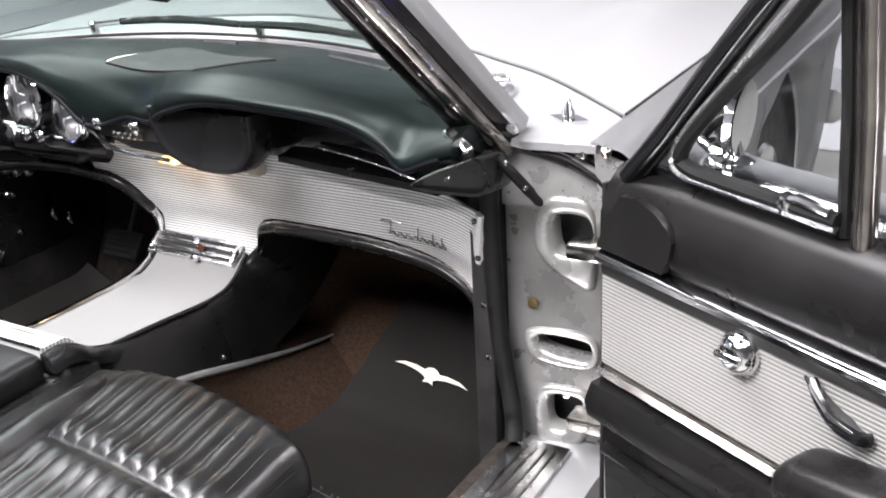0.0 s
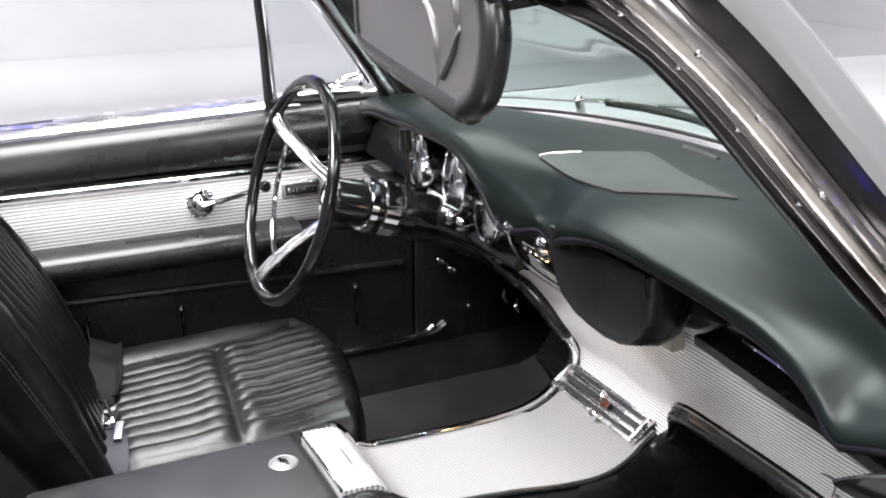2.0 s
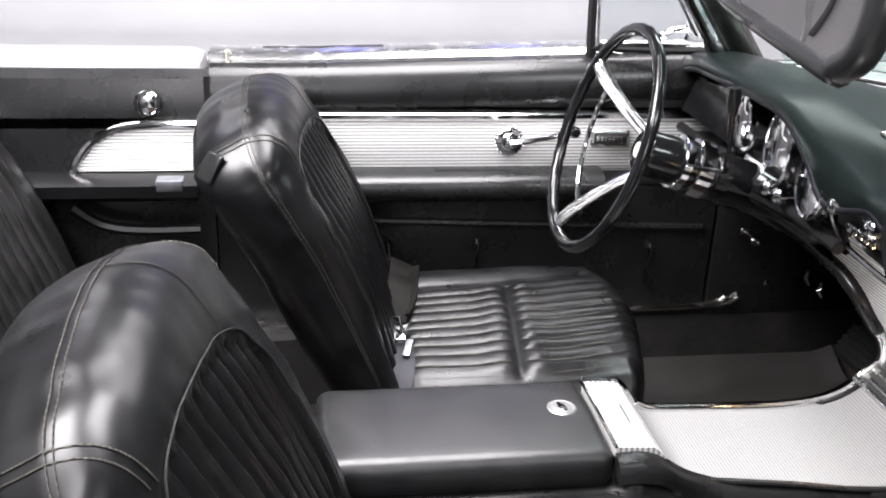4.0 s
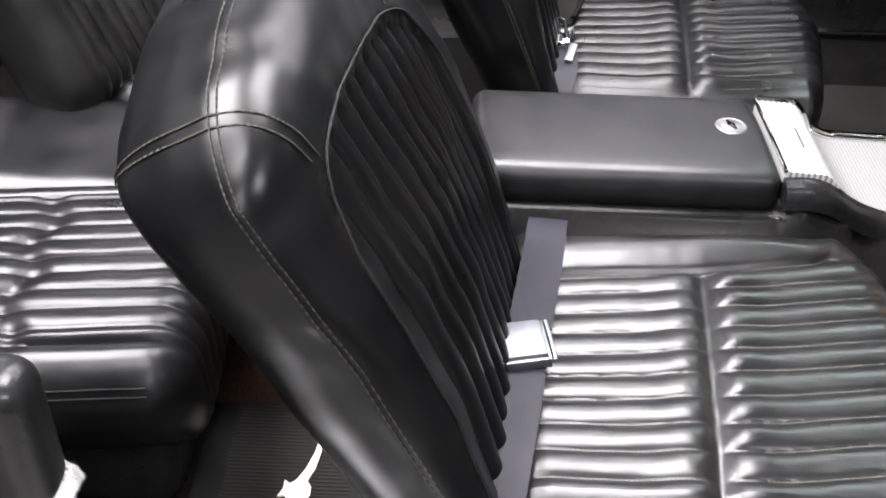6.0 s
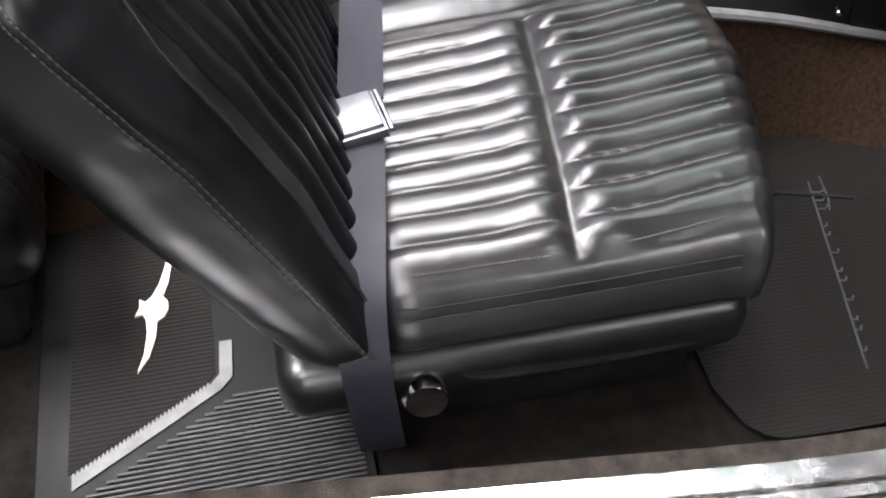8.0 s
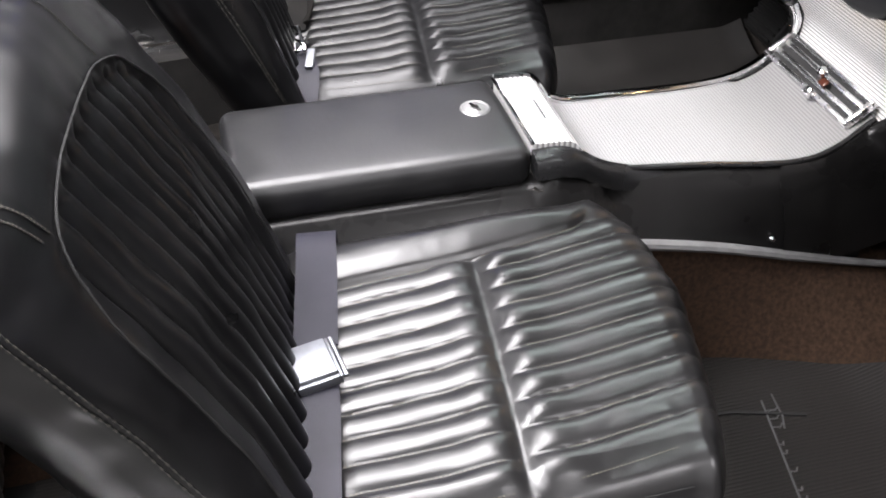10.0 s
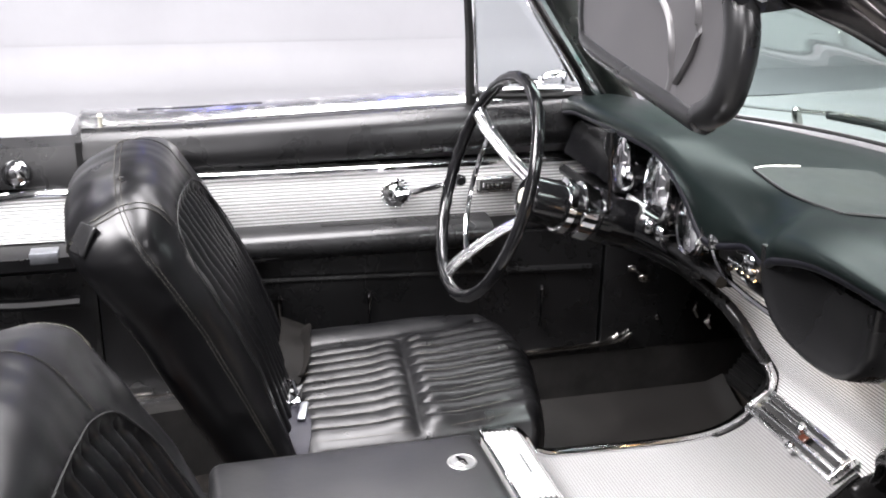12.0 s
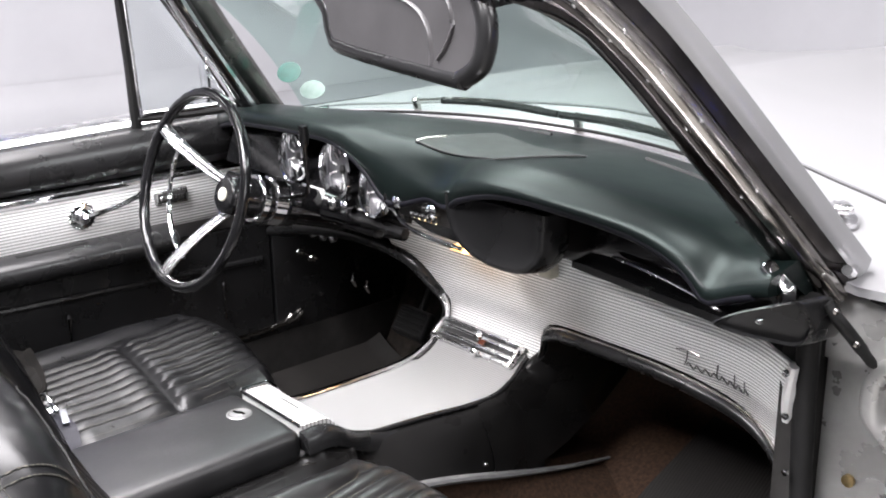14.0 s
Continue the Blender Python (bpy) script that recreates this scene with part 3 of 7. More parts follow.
# pillars and header
def pillar(side):
    """Centres and axes of the sections of a windshield pillar, from the cowl up into the header."""
    path = [(0.745, 0.445, 0.86), (0.685, 0.255, 1.07), (0.640, 0.160, 1.185), (0.600, 0.085, 1.258), (0.535, 0.060, 1.284)]
    if side < 0:
        path = [(-0.664, 0.510, 0.86), (-0.609, 0.322, 1.105), (-0.572, 0.210, 1.262)]
    pts = smooth_path([V(p) for p in path], 8)
    rows = []
    for i, p in enumerate(pts):
        d = (pts[min(i + 1, len(pts) - 1)] - pts[max(i - 1, 0)]).normalized()
        t = max(0.0, i / (len(pts) - 1) - 0.6) / 0.4 if side > 0 else 0.0
        out = V((side, 0.0, 1.4 * t))
        out = (out - d * out.dot(d)).normalized()
        fwd = d.cross(out).normalized()
        if fwd.y < 0:
            fwd = -fwd
        rows.append((p + fwd * 0.03, out, fwd, 1 + 0.25 * t))
    return rows


for side in (-1, 1):
    rows = pillar(side)

    def band(prof):
        """A strip that follows the pillar: places outward and forward of its middle."""
        return loft([[c + (out * a + fwd * b) * g for a, b in prof] for c, out, fwd, g in rows])

    oval = []
    for k in range(16):
        ca, sa = math.cos(k * math.pi / 8), math.sin(k * math.pi / 8)
        oval.append((math.copysign(abs(ca) ** 0.6, ca) * 0.024, math.copysign(abs(sa) ** 0.6, sa) * 0.038))
    # dark and light bands of reflection, each a strip of its own colour
    post = part("windshield_pillar", band(oval), PILLAR_STEEL, car, "metal windshield pillar with dark reflections in its colour")
    part("pillar_pad", band([(a * 0.75 - 0.010, b * 0.45 - 0.030) for a, b in oval]), DARK_STEEL, post, "polished inner face with a dark reflection in its colour")
    part("pillar_moulding", band([(0.002, -0.0385), (0.005, -0.0405), (0.010, -0.0420), (0.017, -0.0410), (0.0225, -0.0370), (0.0262, -0.031), (0.0270, -0.025), (0.0262, -0.021), (0.010, -0.034)]), STEEL, post, "bright screwed moulding")
    part("pillar_channel", band([(0.020, -0.014), (0.0255, -0.016), (0.0275, -0.008), (0.0275, 0.006), (0.020, 0.008)]), DARK_STEEL, post)
    part("pillar_edge", band([(0.018, 0.006), (0.027, 0.004), (0.0335, 0.010), (0.036, 0.020), (0.034, 0.034), (0.024, 0.042), (0.010, 0.040)]), PAINT, post, "silver painted outer edge")
    part("glass_strip", band([(-0.030, -0.034), (-0.026, -0.040), (-0.022, -0.038), (-0.022, -0.028), (-0.028, -0.026)]), CHROME, post, "thin chrome strip along the glass")
    for k in range(2, len(rows) - 4, 4):
        c, out, fwd, g = rows[k]
        for a, b in ((0.0080, -0.0415), (0.0255, -0.0320)):
            part("screw", lathe([(0.0030, -0.001), (0.0027, 0.0010), (0.0012, 0.0018)], c + (out * a + fwd * b) * g, tuple(out * 0.6 - fwd), 10), CHROME, post)


def header_ring(x):
    a = x / 0.60
    c = V((x, 0.135 - 0.06 * abs(a) ** 2.5 + 0.15 * max(0.0, -a) ** 1.5, 1.285 - 0.012 * a * a))
    prof = [(-0.055, -0.012), (-0.05, 0.012), (-0.02, 0.028), (0.02, 0.028), (0.045, 0.010), (0.04, -0.010), (0.0, -0.022), (-0.035, -0.026)]
    return [c + V((0, y, z)) for y, z in prof]


part("header_strip", tube([V((x, 0.083 - 0.06 * abs(x / 0.6) ** 2.5 + 0.15 * max(0.0, -x / 0.6) ** 1.5, 1.262 - 0.012 * (x / 0.6) ** 2)) for x in [-0.57 + 1.14 * k / 30 for k in range(31)]], 0.006, 8), CHROME, car)
header = part("header", loft([header_ring(-0.62 + 1.16 * k / 30) for k in range(31)]), VINYL, car, "black windshield header")
part("header_pad", loft([[p + V((0, -0.02, -0.012)) for p in header_ring(-0.56 + 1.12 * k / 24)] for k in range(25)]), VINYL, header, "black header pad")
for x in (0.50,):
    part("latch", merged(box(x - 0.02, x + 0.02, 0.06, 0.09, 1.250, 1.268, 0.005), lathe([(0.008, 0), (0.008, 0.012), (0.004, 0.016)], (x, 0.065, 1.255), (0, -0.4, -1), 12)), CHROME, header, "chrome top latch")

# body tub: floor, tunnel, sills, side walls
part("floor_pan", box(-0.80, 0.80, -1.35, 0.985, 0.17, 0.20), FLOOR_CARPET, car, "dark carpeted floor pan")
part("toe_board", prism([(-0.78, 0.80, 0.196), (-0.78, 0.86, 0.215), (-0.78, 0.955, 0.40), (-0.78, 0.97, 0.86), (-0.78, 1.0, 0.86), (-0.78, 1.0, 0.16), (-0.78, 0.78, 0.16)], (0.78, 0, 0)), CARPET_DARK, car)
part("toe_board", prism([(0.0, 0.54, 0.19), (0.0, 0.66, 0.235), (0.0, 0.96, 0.42), (0.0, 0.97, 0.86), (0.0, 1.0, 0.86), (0.0, 1.0, 0.16), (0.0, 0.50, 0.16)], (0.78, 0, 0)), CARPET, car)


BIND = [(-0.50, 0.445), (0.10, 0.445), (0.167, 0.436), (0.306, 0.404), (0.449, 0.360), (0.623, 0.310), (0.85, 0.262)]
TUNNEL = [(-1.1, 0.19), (0.20, 0.168), (0.30, 0.172), (0.46, 0.222), (0.58, 0.282), (0.85, 0.345)]


def tunnel_ring(y):
    wide, top = table(TUNNEL, y), table(BIND, y)
    half = [(wide + 0.012, 0.19), (wide, 0.215), (wide - (wide - 0.158) * 0.55, 0.215 + (top - 0.215) * 0.5), (0.158, top - 0.01), (0.14, top + 0.01)]
    return [V((-x, y, z)) for x, z in half] + [V((x, y, z)) for x, z in reversed(half)]


part("tunnel_carpet", loft([tunnel_ring(-1.1 + 1.9 * k / 20) for k in range(21)]), CARPET, car, "brown carpet over the transmission tunnel")

EDGE = [(-0.72, 0.668), (-0.40, 0.703), (-0.10, 0.735), (0.12, 0.757), (0.44, 0.768)]


def sill_slab(side, inner, outer, y0, y1, z0, z1, r=0.0):
    """A slab along the sill whose inner edge draws in towards the rear."""
    ys = [y0 + (y1 - y0) * k / 12 for k in range(13)]
    pts = [(side * (table(EDGE, y) + inner), y, z0) for y in ys] + [(side * outer, y, z0) for y in reversed(ys)]
    return prism(pts if side > 0 else list(reversed(pts)), (0, 0, z1 - z0), r)


for side in (-1, 1):
    sill = part("door_sill", sill_slab(side, 0.012, 0.93, -0.70, 0.50, 0.20, 0.352), PAINT, car)
    part("sill_carpet", sill_slab(side, -0.030, 0.755 if side > 0 else 0.80, -0.70, 0.50 if side > 0 else 0.97, 0.20, 0.347 if side > 0 else 0.3535), FELT if side < 0 else CARPET_DARK, sill)
    part("scuff_plate", sill_slab(side, 0.0, 0.865, -0.70, 0.44, 0.353, 0.362, 0.003), SATIN_CHROME, sill, "bright ribbed scuff plate")
    for k in range(4):
        part("scuff_rib", tube([(side * (table(EDGE, y) + 0.028 + 0.017 * k), y, 0.3625) for y in [-0.68 + 0.1 * n for n in range(12)]], 0.003, 6), STEEL, sill)


# hinge pillar behind the passenger footwell, with its three openings
def jamb_plate(x0, x1, z0, z1, holes):
    """A plate across the car with octagonal openings."""
    xs = sorted({x0, x1, *[h[0] for h in holes], *[h[1] for h in holes]})
    zs = sorted({z0, z1, *[h[2] for h in holes], *[h[3] for h in holes]})
    bm = bmesh.new()
    cache = {}

    def v(x, z):
        if (x, z) not in cache:
            cache[(x, z)] = bm.verts.new((x, 0.46 + 0.03 * ((x - x0) / (x1 - x0)), z))
        return cache[(x, z)]

    for a, b in zip(xs, xs[1:]):
        for c, d in zip(zs, zs[1:]):
            mx, mz = (a + b) / 2, (c + d) / 2
            if any(h[0] < mx < h[1] and h[2] < mz < h[3] for h in holes):
                continue
            bm.faces.new((v(a, c), v(b, c), v(b, d), v(a, d)))
    bmesh.ops.solidify(bm, geom=list(bm.faces), thickness=-0.02)
    return bm


HOLES = [(0.822, 0.890, 0.690, 0.764), (0.797, 0.886, 0.506, 0.553), (0.810, 0.872, 0.372, 0.440)]
OPENINGS = [
    ([(0.829, 0.759), (0.882, 0.756), (0.885, 0.705), (0.851, 0.696), (0.827, 0.705)], [(0.815, 0.788), (0.843, 0.794), (0.886, 0.776), (0.892, 0.645), (0.851, 0.648), (0.811, 0.680), (0.793, 0.710), (0.796, 0.760)]),
    ([(0.800, 0.550), (0.860, 0.548), (0.883, 0.540), (0.878, 0.511), (0.806, 0.524)], [(0.776, 0.535), (0.790, 0.562), (0.887, 0.556), (0.889, 0.497), (0.794, 0.503)]),
    ([(0.815, 0.435), (0.865, 0.437), (0.869, 0.417), (0.850, 0.377), (0.814, 0.377)], [(0.794, 0.445), (0.841, 0.460), (0.883, 0.446), (0.880, 0.369), (0.840, 0.328), (0.797, 0.345)])]
jamb = part("hinge_pillar", jamb_plate(0.748, 0.93, 0.30, 0.778, HOLES), JAMB, car, "silver hinge pillar with stamped openings")
# solid near-black backing, in place of the shade inside the hollow pillar
part("pillar_cavity_shade", box(0.79, 0.93, 0.53, 0.56, 0.30, 0.77), DARK, jamb)


def spoke_ring(outline, centre, n=48):
    """Points of a rounded outline at even angles round a centre."""
    pts = [(p.x, p.y) for p in smooth_path([(x, z, 0) for x, z in outline], 5, True)]
    out = []
    for k in range(n):
        a = 2 * math.pi * k / n
        dx, dz = math.cos(a), math.sin(a)
        best = 0.01
        for (x0, z0), (x1, z1) in zip(pts, pts[1:] + pts[:1]):
            ex, ez = x1 - x0, z1 - z0
            det = dx * -ez + ex * dz
            if abs(det) < 1e-12:
                continue
            rx, rz = x0 - centre[0], z0 - centre[1]
            r, s = (rx * -ez + ex * rz) / det, (dx * rz - dz * rx) / det
            if r > 0 and -1e-6 <= s <= 1 + 1e-6:
                best = max(best, r)
        out.append((centre[0] + dx * best, centre[1] + dz * best))
    return out


for opening, rim_line in OPENINGS:
    mid = (sum(x for x, z in opening) / len(opening), sum(z for x, z in opening) / len(opening))
    inner_line, outer_line = spoke_ring(opening, mid), spoke_ring(rim_line, mid)
    rings = []
    for f, dy in ((1.04, 0.004), (1.0, -0.001), (0.90, -0.006), (0.72, -0.009), (0.40, -0.009), (0.16, -0.006), (0.0, 0.0), (-0.04, 0.03)):
        ring = []
        for (ax, az), (bx, bz) in zip(inner_line, outer_line):
            x, z = ax + (bx - ax) * f, az + (bz - az) * f
            ring.append(V((x, 0.46 + 0.03 * (x - 0.748) / 0.182 + dy, z)))
        rings.append(ring)
    part("stamped_rim", loft(rings, True, False), JAMB, jamb, "rounded stamped rim", angle=70)
part("bolt", lathe([(0.009, 0), (0.009, 0.005), (0.004, 0.006)], (0.791, 0.466, 0.606), (0, -1, 0), 12), BRASS, jamb, "dull brass-coloured bolt")
for x, z in ((0.860, 0.773), (0.860, 0.668), (0.841, 0.446), (0.842, 0.349)):
    part("bolt", lathe([(0.012, -0.003), (0.012, 0.004), (0.007, 0.005), (0.006, 0.008)], (x, 0.464 + 0.165 * (x - 0.748), z), (0, -1, 0), 10), STEEL, jamb)
DOME = [(0.742, 0.866), (0.785, 0.868), (0.82, 0.860), (0.85, 0.848), (0.88, 0.830), (0.905, 0.808), (0.922, 0.790), (0.932, 0.779)]


def dome_ring(x):
    y = 0.459 + 0.03 * (x - 0.765) / 0.165
    z = table(DOME, x)
    h = max(0.002, z - 0.776)
    r = min(0.022, h * 0.8)
    arc = [(y + 0.004 + r - r * math.cos(a), z - r + r * math.sin(a)) for a in [k * math.pi / 12 for k in range(7)]]
    return [V((x, yy, zz)) for yy, zz in [(y + 0.02, 0.774), (y, 0.774), (y, 0.776 + h * 0.2)] + arc + [(y + 0.06, z - 0.004), (y + 0.06, 0.774)]]


part("pillar_cap", loft([dome_ring(0.745 + 0.187 * k / 28) for k in range(29)]), JAMB, jamb, "rounded pillar top", angle=60)
part("gutter_flange", tube(smooth_path([(0.772, 0.462, 0.874), (0.82, 0.466, 0.868), (0.862, 0.470, 0.852), (0.90, 0.476, 0.828), (0.925, 0.482, 0.80)], 6), 0.006, 8, flat=1.4), JAMB, jamb, "curved gutter flange")
part("gutter_seal", tube(smooth_path([(0.80, 0.452, 0.870), (0.85, 0.458, 0.858), (0.89, 0.464, 0.836), (0.915, 0.47, 0.812)], 6), 0.004, 6), RUBBER, jamb)
part("fender_flange", prism([(0.895, 0.462, 0.872), (0.952, 0.470, 0.850), (0.956, 0.472, 0.79), (0.935, 0.470, 0.775), (0.90, 0.466, 0.80)], (0, 0.012, 0), 0.003), JAMB, jamb, "silver fender flange")
part("cowl_bracket", box(0.868, 0.884, 0.452, 0.466, 0.862, 0.876, 0.003), STEEL, jamb)
part("cowl_bolt", lathe([(0.008, 0), (0.008, 0.010), (0.004, 0.013)], (0.915, 0.46, 0.872), (0, -0.6, 1), 12), STEEL, jamb)
part("cowl_bolt", lathe([(0.006, 0), (0.006, 0.008), (0.003, 0.010)], (0.935, 0.47, 0.845), (0.3, -1, 0.3), 12), STEEL, jamb)
brace = part("pillar_brace", tube(smooth_path([(0.778, 0.384, 0.876), (0.786, 0.390, 0.860), (0.801, 0.415, 0.826), (0.818, 0.440, 0.788)], 6), [0.009] * 6 + [0.011] * 4 + [0.011] * 5 + [0.009] * 3 + [0.006], 10, flat=0.75), RUBBER, jamb, "black rubber wedge seal")
for p in ((0.790, 0.383, 0.868), (0.809, 0.406, 0.824)):
    part("brace_screw", lathe([(0.004, -0.002), (0.004, 0.0015), (0.002, 0.0025)], p, (0.7, -0.7, 0.2), 10), STEEL, brace)
part("door_hinge", merged(box(0.87, 0.955, 0.41, 0.455, 0.718, 0.742, 0.004), lathe([(0.012, -0.02), (0.012, 0.02)], (0.955, 0.425, 0.73), (0, 0, 1), 12)), STEEL, jamb)
part("door_hinge", merged(box(0.87, 0.955, 0.41, 0.455, 0.418, 0.442, 0.004), lathe([(0.012, -0.02), (0.012, 0.02)], (0.955, 0.425, 0.43), (0, 0, 1), 12)), STEEL, jamb)

SEAL = [(0.752, 0.395, 0.872), (0.748, 0.405, 0.83), (0.742, 0.42, 0.72), (0.745, 0.43, 0.56), (0.765, 0.43, 0.42), (0.775, 0.41, 0.37)]
seal = part("weatherstrip", tube(smooth_path(SEAL, 6), 0.015, 10), RUBBER, car, "black rubber door weatherstrip")
for x, y, z in ((0.735, 0.385, 0.77), (0.728, 0.405, 0.70), (0.735, 0.405, 0.62), (0.742, 0.40, 0.53)):
    part("screw", lathe([(0.005, 0), (0.005, 0.003), (0.002, 0.004)], (x, y - 0.004, z), (-0.2, -1, 0), 10), CHROME, seal)
part("kick_panel", box(0.70, 0.74, 0.42, 0.95, 0.20, 0.80, 0.01), FELT, car, "black vinyl kick panel")
part("kick_panel", box(-0.78, -0.737, 0.528, 0.95, 0.3545, 0.86, 0.004), VINYL, car, "black kick panel")
part("kick_trim", tube(smooth_path([(-0.730, 0.30, 0.376), (-0.730, 0.52, 0.378), (-0.730, 0.575, 0.384), (-0.731, 0.600, 0.396)], 5), 0.005, 8), STEEL, car, "dull metal kick strip")
part("kick_screw", lathe([(0.007, 0), (0.006, 0.004), (0.002, 0.006)], (-0.733, 0.66, 0.43), (1, 0, 0), 10), CHROME, car)

# rear quarter of the tub
part("rear_bulkhead", box(-0.80, 0.80, -1.42, -1.35, 0.18, 0.88, 0.02), VINYL, car)


def tail_ring(y):
    """Cross-section of the body behind the seats."""
    k = max(0.0, min(1.0, (-1.95 - y) / 0.75))
    w, top, low = 0.955 - 0.13 * k ** 2, 0.918 - 0.10 * k ** 2, 0.24 + 0.10 * k
    half = [(0.0, top + 0.012), (w * 0.45, top + 0.008), (w * 0.80, top), (w * 0.93, top - 0.015), (w * 0.985, top - 0.05), (w * 0.985, 0.77 - 0.05 * k), (w, 0.73 - 0.05 * k), (w * 0.99, 0.55), (w * 0.965, 0.36), (w * 0.93, low), (0.0, low)]
    return [V((x, y, z)) for x, z in half] + [V((-x, y, z)) for x, z in reversed(half[1:-1])]


part("rear_body", loft([tail_ring(-1.44 - 1.31 * k / 36) for k in range(37)]), PAINT, car, "silver rear body with a long deck", angle=50)
for side in (-1, 1):
    part("rear_quarter", box(min(side * 0.81, side * 0.955), max(side * 0.81, side * 0.955), -1.45, -0.53 if side < 0 else -0.74, 0.22, 0.900 if side < 0 else 0.915, 0.03), PAINT, car, "silver rear quarter body")
    tyre = part("wheel", lathe([(0.20, -0.09), (0.30, -0.10), (0.345, -0.08), (0.355, -0.03), (0.355, 0.03), (0.345, 0.08), (0.30, 0.10), (0.20, 0.09)], (side * 0.895, -1.62, 0.357), (side, 0, 0), 40), RUBBER, car, "black tyre")
    part("wheel_cover", lathe([(0.20, 0.07), (0.205, 0.085), (0.19, 0.10), (0.12, 0.105), (0.05, 0.125), (0.01, 0.127)], (side * 0.895, -1.62, 0.357), (side, 0, 0), 36), CHROME, tyre, "chrome wheel cover")
    part("tail_lamp", lathe([(0.11, 0.0), (0.11, 0.03), (0.09, 0.05), (0.03, 0.06), (0.005, 0.06)], (side * 0.56, -2.745, 0.58), (0, -1, 0), 32), material("red_lens", (0.3, 0.02, 0.015), 0.2), car, "round red tail lamp")
part("rear_bumper", tube(smooth_path([(-0.90, -2.45, 0.42), (-0.80, -2.80, 0.42), (-0.4, -2.86, 0.41), (0.4, -2.86, 0.41), (0.80, -2.80, 0.42), (0.90, -2.45, 0.42)]), 0.055, 10), CHROME, car)
part("underbody", box(-0.80, 0.80, -1.45, 2.45, 0.13, 0.168, 0.01), DARK, car)
part("tunnel_plug", box(-0.86, 0.86, 1.0, 2.42, 0.168, 0.68, 0.02), DARK, car)
part("folded_top_boot", pillow((1.5, 0.34, 0.12), 0.05, (12, 6, 3), None, pose(0, -1.48, 0.90)), VINYL, car, "black folded top boot")

# ---- driver's door (closed) and quarter trim ----
door_drv = thing("driver_door", (-0.80, -0.05, 0.36), "closed silver driver's door with black and ribbed trim", "car door")
DY0, DY1 = -0.525, 0.53


def along(prof, y0, y1, n=10, bend=None):
    rings = []
    for k in range(n + 1):
        y = y0 + (y1 - y0) * k / n
        dx, dz = bend(y) if bend else (0, 0)
        rings.append([V((x + dx, y, z + dz)) for x, z in prof])
    return loft(rings)


def door_rise(y):
    """The door's top climbs a little towards the cowl."""
    return 0, 0.030 * max(0.0, y + 0.35)


part("door_shell", along([(-0.80, 0.36), (-0.93, 0.34), (-0.955, 0.55), (-0.96, 0.74), (-0.93, 0.872), (-0.895, 0.898), (-0.80, 0.896)], DY0, DY1, 10, door_rise), PAINT, door_drv, "silver painted door skin")
part("belt_trim", along([(-0.915, 0.892), (-0.912, 0.902), (-0.895, 0.910), (-0.860, 0.912), (-0.815, 0.909), (-0.797, 0.900), (-0.797, 0.890)], DY0, DY1 - 0.02, 10, door_rise), SATIN_CHROME, door_drv, "bright belt moulding")
part("window_slot", along([(-0.868, 0.9085), (-0.868, 0.9135), (-0.862, 0.9135), (-0.862, 0.9085)], -0.42, -0.18, 4, door_rise), RUBBER, door_drv, "black window slot seal")
part("upper_pad", along([(-0.815, 0.80), (-0.815, 0.885), (-0.797, 0.897), (-0.775, 0.897), (-0.756, 0.889), (-0.744, 0.872), (-0.735, 0.85), (-0.735, 0.825), (-0.745, 0.812)], DY0 + 0.006, DY1 - 0.006, 10, door_rise), VINYL, door_drv, "smooth black padded door top")
part("chrome_strip", along([(-0.76, 0.796), (-0.728, 0.796), (-0.722, 0.802), (-0.722, 0.810), (-0.730, 0.816), (-0.76, 0.816)], DY0 + 0.006, DY1 - 0.03), CHROME, door_drv, "chrome strip")
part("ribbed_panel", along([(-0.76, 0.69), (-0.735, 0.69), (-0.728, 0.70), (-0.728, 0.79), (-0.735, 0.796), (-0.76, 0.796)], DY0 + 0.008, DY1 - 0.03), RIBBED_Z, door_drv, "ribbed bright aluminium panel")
arm = part("armrest", along([(-0.76, 0.645), (-0.70, 0.640), (-0.677, 0.646), (-0.664, 0.660), (-0.661, 0.674), (-0.666, 0.687), (-0.678, 0.696), (-0.695, 0.701), (-0.728, 0.703), (-0.76, 0.698)], DY0 + 0.01, DY1 - 0.28, 14), VINYL, door_drv, "black padded full-length armrest")
part("armrest_slot", along([(-0.698, 0.699), (-0.70, 0.7035), (-0.712, 0.7035), (-0.716, 0.699)], -0.09, 0.06, 4), RUBBER, arm)
part("lower_panel", along([(-0.76, 0.36), (-0.742, 0.36), (-0.738, 0.575), (-0.738, 0.65), (-0.76, 0.65)], DY0 + 0.01, DY1 - 0.01), VINYL, door_drv, "black vinyl lower door panel")
part("moulding", tube([(-0.737, y, 0.593 - 0.036 * (y + 0.4)) for y in [DY0 + 0.02 + 0.1 * k for k in range(11)]], 0.008, 8), VINYL, door_drv, "raised black moulding")
for y, z0, z1 in ((-0.173, 0.44, 0.555), (0.008, 0.44, 0.545), (0.382, 0.435, 0.530)):
    part("metal_rib", tube([(-0.731, y, z0), (-0.730, y, z1 - 0.008), (-0.731, y, z1)], [0.0045, 0.006, 0.003], 8), CHROME, door_drv, "slim vertical metal rib")
part("kick_strip", tube(smooth_path([(-0.733, 0.02, 0.372), (-0.733, 0.35, 0.374), (-0.735, 0.53, 0.378), (-0.735, 0.57, 0.395)], 5), 0.006, 8), STEEL, door_drv)
part("door_edge", along([(-0.80, 0.40), (-0.735, 0.40), (-0.735, 0.88), (-0.80, 0.885)], DY0 - 0.004, DY0 + 0.007, 1), RUBBER, door_drv)
